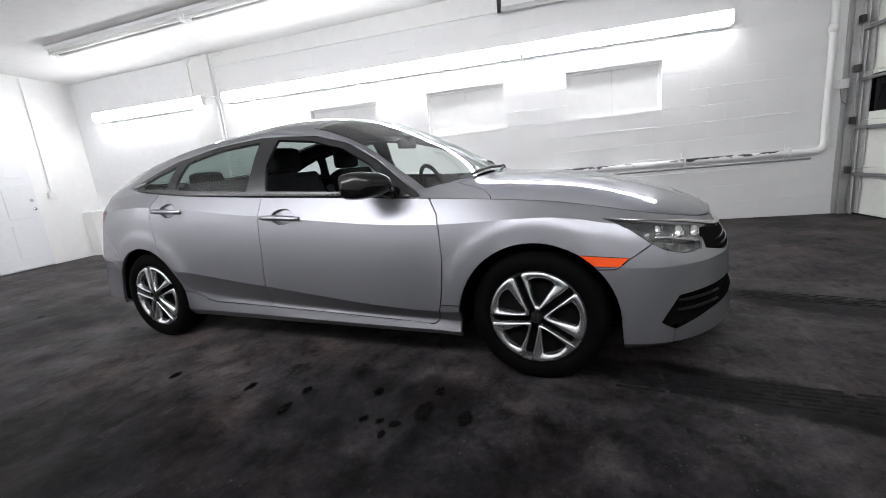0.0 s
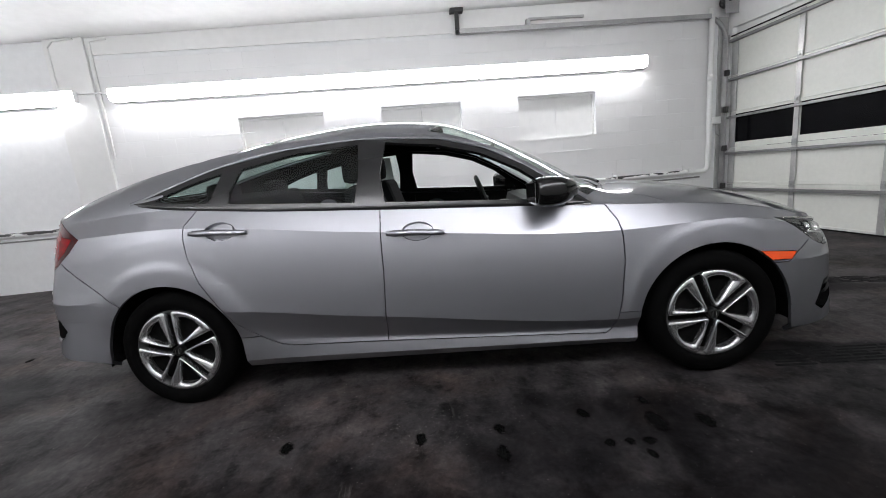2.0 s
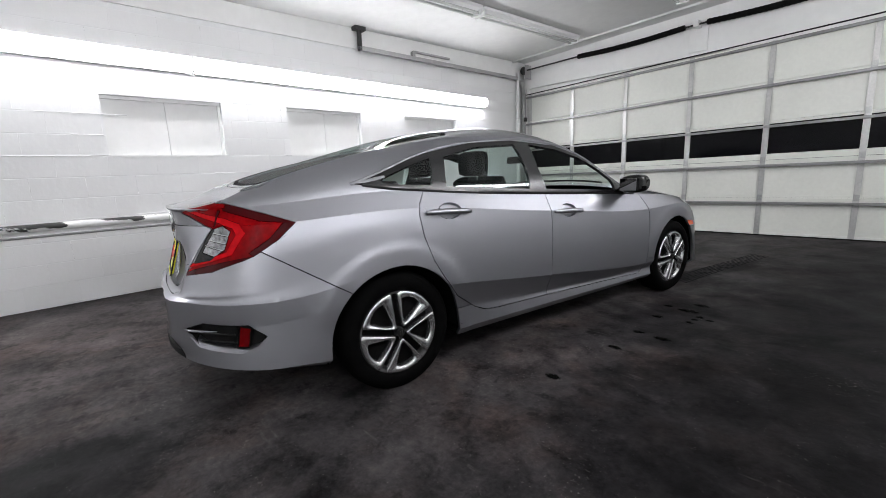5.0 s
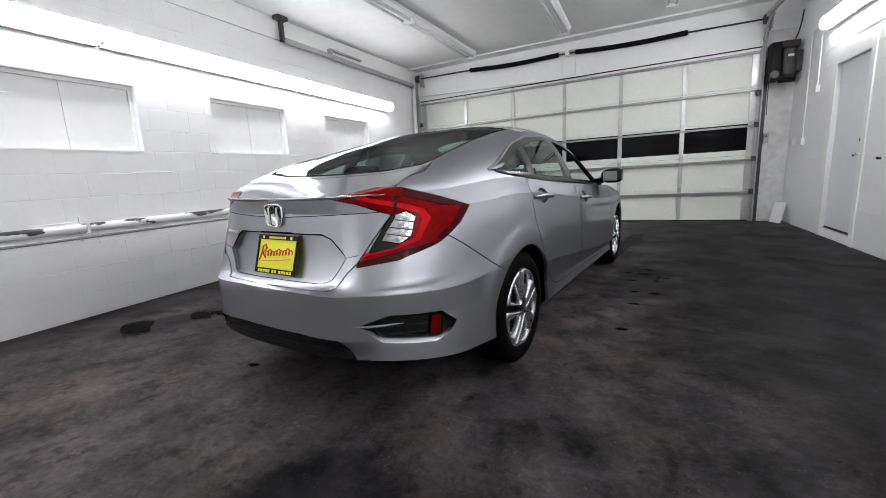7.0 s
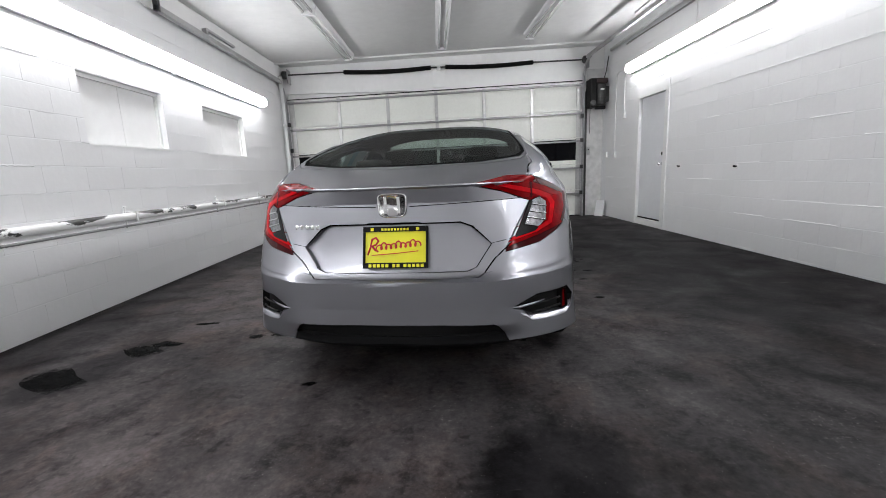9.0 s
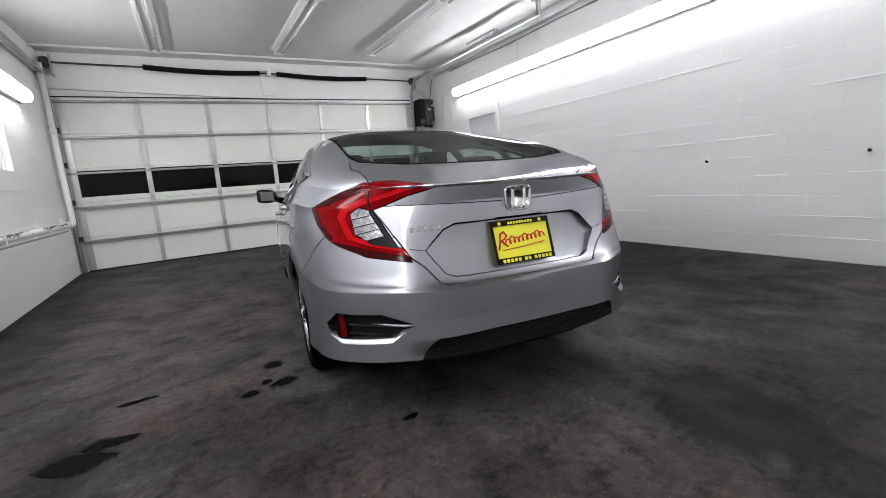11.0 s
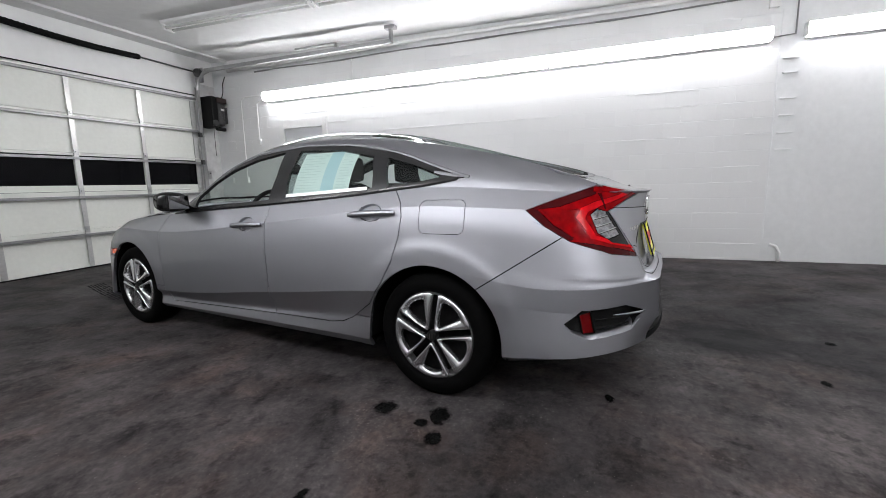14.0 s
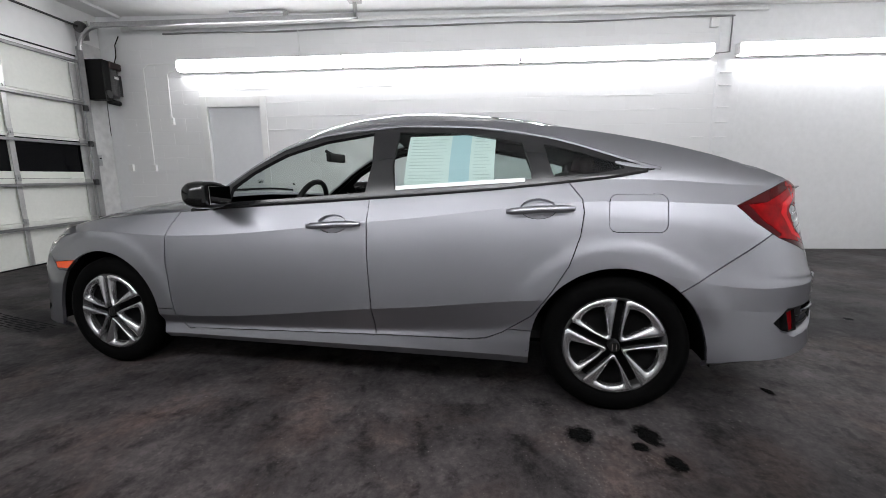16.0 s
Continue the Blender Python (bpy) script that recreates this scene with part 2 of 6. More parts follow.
def oil_material():
    """Oil soaked into concrete: dark, with a frayed, fading edge."""
    m = mat("soaked_oil", (0.005, 0.005, 0.005), 0.75, vary=0.5, scale=20, fine=90, spec=0.03)
    nt = m.node_tree
    co = nt.nodes.new("ShaderNodeTexCoord")
    off = nt.nodes.new("ShaderNodeVectorMath")
    off.operation, off.inputs[1].default_value = "MULTIPLY_ADD", (2, 2, 0)
    off.inputs[2].default_value = (-1, -1, 0)
    ln = nt.nodes.new("ShaderNodeVectorMath")
    ln.operation = "LENGTH"
    n = nt.nodes.new("ShaderNodeTexNoise")
    n.inputs["Scale"].default_value, n.inputs["Detail"].default_value, n.inputs["Roughness"].default_value = 28, 6, 0.65
    add = nt.nodes.new("ShaderNodeMath")
    add.operation, add.inputs[1].default_value = "MULTIPLY_ADD", 1.1
    r = nt.nodes.new("ShaderNodeMapRange")
    r.inputs[1].default_value, r.inputs[2].default_value, r.inputs[3].default_value, r.inputs[4].default_value = 1.05, 1.38, 0.95, 0.0
    L = nt.links.new
    L(co.outputs["Generated"], off.inputs[0]), L(off.outputs[0], ln.inputs[0]), L(co.outputs["Object"], n.inputs["Vector"])
    L(n.outputs["Fac"], add.inputs[0]), L(ln.outputs["Value"], add.inputs[2]), L(add.outputs[0], r.inputs[0])
    L(r.outputs[0], nt.nodes["Principled BSDF"].inputs["Alpha"])
    return m


M_OIL = oil_material()
M_PRINT = mat("rubbed_in_tyre_rubber", (0.016, 0.016, 0.0165), 0.8, vary=0.6, scale=14, fine=90, spec=0.03)
M_GDOOR = mat("white_door_panel", (0.74, 0.75, 0.70), 0.45, vary=0.05, scale=1.2, fine=22)
M_STEEL = mat("galvanised_steel", (0.42, 0.42, 0.42), 0.38, 0.85, vary=0.2, scale=5, fine=60)
M_DARKSTEEL = mat("dark_oiled_steel", (0.05, 0.05, 0.05), 0.45, 0.4, vary=0.3, scale=8, fine=50)
M_BLACKGLASS = mat("night_window_glass", (0.002, 0.002, 0.003), 0.08, spec=0.12)
M_PIPE = mat("white_painted_pipe", (0.78, 0.78, 0.77), 0.4, vary=0.05, scale=4, fine=30)
M_LAMPBODY = mat("white_enamel", (0.8, 0.8, 0.8), 0.35)
M_TUBE_OFF = mat("unlit_tube", (0.75, 0.76, 0.74), 0.2)
M_GLOW = glow("lit_diffuser", (0.985, 0.99, 1.03), LAMP_POWER)
M_DOORW = mat("white_door_enamel", (0.74, 0.75, 0.77), 0.4, vary=0.03, scale=2, fine=15)
M_CHROME = mat("satin_chrome", (0.75, 0.75, 0.75), 0.16, 1.0)
M_BLACK = mat("black_plastic", (0.008, 0.008, 0.008), 0.5, spec=0.12)
M_GLOSSBLACK = mat("gloss_black_plastic", (0.005, 0.005, 0.005), 0.16, spec=0.35)
M_RUBBER = mat("tyre_rubber", (0.0022, 0.0022, 0.0022), 0.75, vary=0.2, scale=12, fine=80, spec=0.03)
M_DARK = mat("dark_underbody", (0.004, 0.004, 0.004), 0.9, spec=0.03)
M_PAINT = mat("silver_grey_metallic_paint", (0.395, 0.400, 0.430), 0.40, 1.0, coat=1.0)
M_PAINT.node_tree.nodes["Principled BSDF"].inputs["Specular Tint"].default_value = (0.11, 0.11, 0.12, 1)
M_LIP = mat("dark_grey_plastic", (0.010, 0.010, 0.0105), 0.6, spec=0.05)
M_FRAME = mat("black_window_trim", (0.014, 0.014, 0.015), 0.22, spec=0.45)
M_MIRROR = mat("mirror_glass", (0.22, 0.22, 0.22), 0.0, 1.0)
M_GLASS = glass("tinted_glass", (0.80, 0.88, 0.84))
M_GLASS_REAR = glass("rear_tinted_glass", (0.66, 0.745, 0.72))
M_GLASS_BACK = glass("rear_window_glass", (0.42, 0.49, 0.47), gloss=0.20)
M_RED = mat("red_lamp_lens", (0.20, 0.0008, 0.0022), 0.1, coat=0.03, spec=0.06, vary=0.55, scale=11, fine=26)
M_BRIGHTRED = mat("bright_red_light_guide", (0.50, 0.004, 0.008), 0.1, coat=0.03, spec=0.06, vary=0.3, scale=14, fine=40)
M_DARKRED = mat("dark_red_lens", (0.045, 0.001, 0.002), 0.12, coat=0.10, spec=0.12)
M_REFLECTOR = mat("red_reflector", (0.10, 0.001, 0.002), 0.15, coat=0.15, spec=0.15)
M_CLEAR = mat("clear_lamp_lens", (0.26, 0.26, 0.27), 0.26, 1.0, vary=0.9, scale=20, fine=60, bump=0.8, bump_scale=26, coat=0.5)
M_FACETS = mat("faceted_reflector", (0.34, 0.34, 0.35), 0.20, 0.9, vary=0.9, scale=22, fine=60, bump=1.0, bump_scale=16)
M_AMBER = mat("amber_lens", (0.78, 0.075, 0.006), 0.15, coat=0.6)
M_RIM = mat("silver_wheel_cover", (0.56, 0.56, 0.57), 0.26, 0.92, coat=0.5, vary=0.10, scale=9, fine=70)
M_TRIM = mat("satin_silver_trim", (0.22, 0.22, 0.235), 0.48, 0.8, vary=0.08, scale=12, fine=80)
M_SEAT = mat("dark_seat_cloth", (0.007, 0.007, 0.008), 0.85, vary=0.3, scale=20, fine=200, spec=0.1)
M_TRIM_GREY = mat("grey_interior_trim", (0.025, 0.025, 0.025), 0.7, spec=0.15)
M_YELLOW = mat("yellow_plate_print", (0.82, 0.78, 0.02), 0.35)
M_PAPER = mat("printed_paper", (0.86, 0.88, 0.87), 0.6)
M_PAPERBLUE = mat("pale_blue_print", (0.58, 0.72, 0.80), 0.6)
M_INK = mat("grey_print", (0.70, 0.735, 0.74), 0.6)
M_WHITE = mat("white_plastic", (0.8, 0.8, 0.8), 0.4)
M_REDPRINT = mat("red_print", (0.6, 0.02, 0.02), 0.4)
M_LENS = glass("clear_lens", (0.9, 0.9, 0.9))


def block_material():
    """Painted block face: each block a touch different, with rough trowelled relief."""
    m = mat("white_block_face", (0.8, 0.8, 0.8), 0.5, bump=0.3, bump_scale=20)
    nt = m.node_tree
    p = nt.nodes["Principled BSDF"]
    oi = nt.nodes.new("ShaderNodeObjectInfo")
    r = nt.nodes.new("ShaderNodeMapRange")
    r.inputs[3].default_value, r.inputs[4].default_value = 0.785, 0.812
    nt.links.new(oi.outputs["Random"], r.inputs[0])
    cc = nt.nodes.new("ShaderNodeCombineColor")
    for k in range(3):
        nt.links.new(r.outputs[0], cc.inputs[k])
    nt.links.new(cc.outputs[0], p.inputs["Base Color"])
    return m


M_BLOCK = block_material()

# ---- building helpers ----
LEFT, RIGHT, FRONT, BACK = -3.04, 3.53, 5.06, -6.93
skewed = [False]


def front_y(x):
    """The door wall is not quite square to the side walls."""
    return 4.85 + 0.06 * x


def mesh_ob(name, bm, material, smooth=False):
    if skewed[0]:
        for v in bm.verts:
            v.co.y += (front_y(v.co.x) - FRONT) * min(1, max(0, (v.co.y - 3.6) / 0.6))
    me = bpy.data.meshes.new(name)
    bm.to_mesh(me)
    bm.free()
    for m in material if isinstance(material, (list, tuple)) else [material]:
        me.materials.append(m)
    if smooth:
        for p in me.polygons:
            p.use_smooth = True
    return new(name, me)


def thing(name, label, category, group="", at=None):
    ob = new(name)
    ob.empty_display_size = 0.05
    if at is not None:
        ob.matrix_world = at
    return tagged(ob, label, category, group)


def part(name, bm, material, parent, label="", smooth=False):
    ob = mesh_ob(name, bm, material, smooth)
    ob.parent = parent
    if label:
        ob["label"] = label
    return ob


def structure(ob, label, category):
    return tagged(ob, label, category, kind="structure")


def box(bm, x0, x1, y0, y1, z0, z1, bevel=0.0):
    r = bmesh.ops.create_cube(bm, size=1.0)
    bmesh.ops.transform(bm, verts=r["verts"], matrix=Matrix.LocRotScale(((x0 + x1) / 2, (y0 + y1) / 2, (z0 + z1) / 2), None, (abs(x1 - x0), abs(y1 - y0), abs(z1 - z0))))
    if bevel:
        es = list({e for v in r["verts"] for e in v.link_edges})
        bmesh.ops.bevel(bm, geom=es, offset=bevel, segments=2, affect="EDGES", profile=0.6)
    return bm


def boxes(*dims, bevel=0.0):
    bm = bmesh.new()
    for d in dims:
        box(bm, *d, bevel=bevel)
    return bm


def tube(pts, r, seg=12, close=True, bm=None):
    """A round bar along a line of points, with mitred corners."""
    bm = bm or bmesh.new()
    pts = [Vector(p) for p in pts]
    rings, up = [], None
    for i, p in enumerate(pts):
        d = (pts[min(i + 1, len(pts) - 1)] - pts[max(i - 1, 0)]).normalized()
        a = d.orthogonal().normalized() if up is None else (up - d * up.dot(d)).normalized()
        up, b = a, d.cross(a)
        stretch = 1.0
        if 0 < i < len(pts) - 1:
            stretch = 1 / max(0.5, math.cos((pts[i + 1] - p).angle(p - pts[i - 1]) / 2))
        rr = r[i] if isinstance(r, (list, tuple)) else r
        rings.append([bm.verts.new(p + rr * stretch * (math.cos(k * math.tau / seg) * a + math.sin(k * math.tau / seg) * b)) for k in range(seg)])
    for q, s in zip(rings, rings[1:]):
        for k in range(seg):
            bm.faces.new((q[k], q[(k + 1) % seg], s[(k + 1) % seg], s[k]))
    if close:
        bm.faces.new(rings[0][::-1])
        bm.faces.new(rings[-1])
    return bm


def bend(p, q, r, n=6):
    """A rounded corner at q, radius r: points from the way p-q to the next way."""
    a, b, c = (Vector(v) for v in p)
    u, w = (a - b).normalized(), (c - b).normalized()
    return [b + u * r * (1 - t) ** 2 + w * r * t**2 for t in (i / n for i in range(n + 1))]


# ---- the room ----


def ceil_z(x, y):
    return 3.27 + 0.015 * y + 0.045 * x


def sheet(bm, corners):
    return bm.faces.new([bm.verts.new(c) for c in corners])


bm = bmesh.new()
box(bm, LEFT - 0.3, RIGHT + 0.3, BACK - 0.3, FRONT + 1.2, -0.2, 0.0)
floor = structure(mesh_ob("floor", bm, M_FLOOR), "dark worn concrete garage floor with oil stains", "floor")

bm = bmesh.new()
lo = [bm.verts.new((x, y, ceil_z(x, y))) for x, y in ((LEFT - 0.2, BACK - 0.2), (RIGHT + 0.2, BACK - 0.2), (RIGHT + 0.2, FRONT + 0.2), (LEFT - 0.2, FRONT + 0.2))]
hi = [bm.verts.new(v.co + Vector((0, 0, 0.2))) for v in lo]
bm.faces.new(lo[::-1]), bm.faces.new(hi)
for i in range(4):
    bm.faces.new((lo[i], lo[(i + 1) % 4], hi[(i + 1) % 4], hi[i]))
structure(mesh_ob("ceiling", bm, M_CEIL), "white painted garage ceiling", "ceiling")

WINDOWS = [(-2.22, -1.13), (-0.36, 0.73), (1.53, 2.66)]
WZ0, WZ1, TOP = 1.42, 2.01, 3.6
bm = bmesh.new()
T = 0.25
ys = [BACK - 0.2] + [v for w in WINDOWS for v in w] + [FRONT + 0.3]
for a, b in zip(ys[::2], ys[1::2]):
    box(bm, LEFT - T, LEFT, a, b, 0, TOP)
for a, b in WINDOWS:
    box(bm, LEFT - T, LEFT, a, b, 0, WZ0)
    box(bm, LEFT - T, LEFT, a, b, WZ1, TOP)
structure(mesh_ob("wall_left", bm, M_WALL), "white painted concrete block wall", "wall")
DOOR_Y0, DOOR_Y1, DOOR_Z = 2.60, 3.43, 2.17
bm = boxes((RIGHT, RIGHT + 0.2, BACK - 0.2, DOOR_Y0, 0, TOP), (RIGHT, RIGHT + 0.2, DOOR_Y1, FRONT + 0.3, 0, TOP), (RIGHT, RIGHT + 0.2, DOOR_Y0, DOOR_Y1, DOOR_Z, TOP))
structure(mesh_ob("wall_right", bm, M_WALL), "white painted concrete block wall", "wall")
bm = boxes((LEFT, RIGHT, BACK - 0.2, BACK, 0, TOP))
structure(mesh_ob("wall_back", bm, M_WALL_SMOOTH), "smooth white painted back wall", "wall")
skewed[0] = True
GX0, GX1, GTOP = -2.99, 3.09, 2.74
bm = boxes((LEFT, GX0 + 0.03, FRONT - 0.02, FRONT + 0.3, 0, TOP), (GX1 - 0.03, RIGHT, FRONT - 0.02, FRONT + 0.3, 0, TOP), (GX0 + 0.03, GX1 - 0.03, FRONT - 0.02, FRONT + 0.3, GTOP - 0.03, TOP), (GX0 + 0.03, GX1 - 0.03, FRONT + 0.055, FRONT + 0.28, 2.5, GTOP - 0.03))
structure(mesh_ob("wall_front", bm, M_WALL_SMOOTH), "white painted wall round the garage door", "wall")
structure(mesh_ob("wall_cladding", boxes((GX1 + 0.06, RIGHT - 0.004, FRONT - 0.032, FRONT - 0.0225, 0, 3.05)), M_DIRTYWALL), "grimy painted board beside the garage door", "wall")
skewed[0] = False


def strip_light(y0, y1, x, z0, z1, side, group, slope=0.0):
    """A wrap-round strip light on a wall: enamel tray, lit diffuser, end caps. side: +1 where the wall is on the +x side."""
    ob = thing("strip_light", "lit white wraparound fluorescent strip light on the wall", "strip light", group)
    wall = RIGHT if side > 0 else LEFT
    d = -side
    part("tray", boxes((wall + d * 0.002, wall + d * 0.035, y0 + 0.012, y1 - 0.012, z0 - 0.005, z1 - 0.012), (wall + d * 0.002, wall + d * 0.125, y0 + 0.012, y1 - 0.012, z1 - 0.011, z1 + 0.004)), M_LAMPBODY, ob)
    part("bottom_rail", boxes((wall + d * 0.002, wall + d * 0.050, y0 + 0.012, y1 - 0.012, z0 - 0.018, z0 - 0.006)), M_GREYWALL, ob, "grey lower rail of the tray")
    bm = bmesh.new()
    prof = [(0.036, z0), (0.10, z0), (0.135, z0 + 0.025), (0.145, (z0 + z1) / 2), (0.135, z1 - 0.03), (0.122, z1 - 0.012), (0.036, z1 - 0.012)]
    rows = [[bm.verts.new((wall + d * a, y, z)) for a, z in prof] for y in (y0 + 0.012, y1 - 0.012)]
    for i in range(len(prof) - 1):
        bm.faces.new((rows[0][i], rows[0][i + 1], rows[1][i + 1], rows[1][i]))
    bm.faces.new(rows[0]), bm.faces.new(rows[1])
    bmesh.ops.recalc_face_normals(bm, faces=bm.faces)
    part("diffuser", bm, M_GLOW, ob, "glowing white prismatic diffuser", True)
    for y in (y0, y1 - 0.012):
        part("end_cap", boxes((wall + d * 0.002, wall + d * 0.12, y, y + 0.012, z0, z1)), M_LAMPBODY, ob)
    for o in ob.children:
        for v in o.data.vertices:
            v.co.z += slope * v.co.y
    return ob


for y0, y1 in ((0.995, 3.37), (-1.375, 0.985), (-3.66, -1.385), (-6.38, -4.05)):
    strip_light(y0, y1, LEFT, 2.293, 2.442, -1, "strip lights on the left wall", -0.006)
for y0, y1 in ((1.285, 3.77), (-1.285, 1.275), (-3.91, -1.295), (-6.8, -4.24)):
    strip_light(y0, y1, RIGHT, 2.69, 2.842, 1, "strip lights on the right wall", -0.003)


# ---- garage door: five sections of six panels, struts, stiles, dark window row ----
def tilt_up(bm):
    """The door hangs a little higher at its hinge side towards +x."""
    for v in bm.verts:
        v.co.z *= 1 + 0.0098 * v.co.x
        if v.co.z > 1.045:
            v.co.z = 1.045 + (v.co.z - 1.045) * (front_y(v.co.x) + 3.93) / 8.99
    return bm


skewed[0] = True
DX = (-2.97, -1.98, -1.0, -0.01, 0.98, 1.99, 3.06)
DZ = (0.015, 0.55, 1.085, 1.63, 2.17, 2.73)
DY = FRONT - 0.005
gdoor = structure(new("door_1"), "closed white sectional garage door with a dark window row", "garage door")
for k in range(5):
    z0, z1 = DZ[k] + 0.002, DZ[k + 1] - 0.002
    if k == 2:
        zb, zt = z0 + 0.085, z1 - 0.035
        bm = boxes((DX[0], DX[-1], DY, DY + 0.045, z0, zb), (DX[0], DX[-1], DY, DY + 0.045, zt, z1))
        for x in DX[1:-1]:
            box(bm, x - 0.035, x + 0.035, DY, DY + 0.045, zb, zt)
        box(bm, DX[0], DX[0] + 0.07, DY, DY + 0.045, zb, zt)
        box(bm, DX[-1] - 0.07, DX[-1], DY, DY + 0.045, zb, zt)
        sec = part("section", tilt_up(bm), M_GDOOR, gdoor, "white window section")
        for i in range(6):
            a = DX[i] + (0.07 if i == 0 else 0.035)
            b = DX[i + 1] - (0.07 if i == 5 else 0.035)
            part("pane", tilt_up(boxes((a, b, DY + 0.02, DY + 0.026, zb, zt))), M_BLACKGLASS, sec, "black night-dark window pane")
    else:
        bm = boxes((DX[0], DX[-1], DY + 0.02, DY + 0.05, z0, z1))
        for i in range(6):
            box(bm, DX[i] + 0.03, DX[i + 1] - 0.03, DY + 0.012, DY + 0.021, z0 + 0.03, z1 - 0.03)
        box(bm, DX[0], DX[-1], DY, DY + 0.021, z1 - 0.035, z1)
        box(bm, DX[0], DX[-1], DY, DY + 0.021, z0, z0 + 0.03)
        sec = part("section", tilt_up(bm), M_GDOOR, gdoor)
    for i, x in enumerate(DX):
        w = 0.055 if i in (0, 6) else 0.032
        xa = min(max(x, DX[0] + w), DX[-1] - w)
        part("stile", tilt_up(boxes((xa - w, xa + w, DY - 0.012, DY - 0.001, z0 + 0.004, z1 - 0.004))), M_STILE, sec, "galvanised upright stile")
        if 0 < k and 0 < i < 6:
            part("hinge", tilt_up(boxes((x - 0.03, x + 0.03, DY - 0.02, DY - 0.012, z0 - 0.035, z0 + 0.045), (x - 0.012, x + 0.012, DY - 0.032, DY - 0.02, z0 - 0.012, z0 + 0.02))), M_STEEL, sec)
for z in (0.478, 1.008, 1.555, 2.115, 2.672):
    bm = boxes((DX[0] + 0.01, DX[-1] - 0.01, DY - 0.06, DY - 0.013, z + 0.012, z + 0.016), (DX[0] + 0.01, DX[-1] - 0.01, DY - 0.06, DY - 0.013, z - 0.018, z - 0.014), (DX[0] + 0.01, DX[-1] - 0.01, DY - 0.064, DY - 0.06, z - 0.018, z + 0.016))
    part("strut", tilt_up(bm), M_STRUT, gdoor, "galvanised horizontal strut")
part("bottom_seal", boxes((DX[0], DX[-1], DY, DY + 0.05, 0.0, 0.02)), M_BLACK, gdoor, "black rubber bottom seal")
part("top_seal", tilt_up(boxes((DX[0], DX[-1], DY - 0.03, DY - 0.018, 2.735, 2.752))), M_BLACK, gdoor, "black top seal")

# tracks and rails
for s, x, zr, yend, lab in ((-1, -2.995, 2.87, 0.72, "left"), (1, 3.085, 3.205, 0.92, "right")):
    tr = thing("door_track", "galvanised steel garage door track with hangers", "door track", "garage door tracks")
    part("upright_track", boxes((x - 0.004, x + 0.004, DY - 0.13, DY - 0.05, 0.0, zr - 0.25), (x - 0.03, x + 0.03, DY - 0.055, DY - 0.05, 0.0, zr - 0.25)), M_STEEL, tr)
    part("jamb_angle", boxes((x + s * 0.03, x + s * 0.08, DY - 0.05, DY - 0.024, 0.0, 2.6)), M_DARKSTEEL, tr, "dark steel jamb angle")
    pts = [(x, DY - 0.09, zr - 0.3)] + [(x, DY - 0.09 - 0.3 * (1 - math.cos(a)), zr - 0.3 + 0.3 * math.sin(a)) for a in np.linspace(0, math.pi / 2, 9)[1:]]
    part("curved_track", tube(pts, 0.03, 8), M_STEEL, tr)
    xr = x + (0.045 if s < 0 else -0.055)
    part("rail", boxes((xr - 0.025, xr + 0.025, yend, DY - 0.36, zr - 0.03, zr + 0.03), bevel=0.006), M_STEEL, tr)
    ze = ceil_z(x, yend)
    part("hanger", boxes((xr - 0.025, xr + 0.025, yend, yend + 0.05, zr - 0.03, ze), (xr - 0.05, xr + 0.05, yend - 0.06, yend + 0.11, ze - 0.05, ze), bevel=0.004), M_DARKSTEEL if s < 0 else M_STEEL, tr, "steel hanger")
    part("bracket", boxes((xr - 0.03, xr + 0.03, yend + 0.95, yend + 1.0, zr + 0.03, zr + 0.10), (xr - 0.02, xr + 0.02, yend + 0.98, yend + 1.75, zr + 0.085, zr + 0.115), bevel=0.004), M_STEEL, tr)
    for z in (0.5, 1.05, 1.6, 2.1):
        part("roller_bracket", boxes((x - s * 0.06, x + 0.01, DY - 0.10, DY - 0.055, z - 0.03, z + 0.05), bevel=0.006), M_DARKSTEEL, tr)

# spring shaft over the door
shaft = thing("torsion_spring", "black torsion spring shaft over the garage door", "door spring")
SZ = lambda x: 3.115 + 0.028 * x
SY = FRONT - 0.16
part("shaft", tube([(-2.98, SY, SZ(-2.98)), (3.12, SY, SZ(3.12))], 0.014, 10), M_DARKSTEEL, shaft)
for a, b in ((-1.80, -0.09), (0.20, 1.98)):
    n = 60
    pts = [(a + (b - a) * i / n, SY, SZ(a + (b - a) * i / n) - 0.03 * math.sin(math.pi * i / n)) for i in range(n + 1)]
    part("spring_coil", tube(pts, [0.043 if i % 2 else 0.038 for i in range(n + 1)], 12), M_BLACKSPRING, shaft, "black coil spring", True)
part("centre_bracket", boxes((-0.06, 0.19, FRONT - 0.05, FRONT - 0.022, 2.76, 3.2), (0.03, 0.10, SY - 0.05, FRONT - 0.04, 3.08, 3.17), bevel=0.006), M_WALL_SMOOTH, shaft, "white centre bearing board")
for x in (-2.93, 3.07):
    part("cable_drum", tube([(x - 0.05, SY, SZ(x)), (x - 0.03, SY, SZ(x)), (x + 0.03, SY, SZ(x)), (x + 0.05, SY, SZ(x))], [0.06, 0.075, 0.075, 0.05], 16), M_DARKSTEEL, shaft, "dark cable drum")
    part("end_bracket", boxes((x + 0.055, x + 0.065, SY - 0.06, FRONT - 0.021, SZ(x) - 0.16, SZ(x) + 0.1)), M_STEEL, shaft)

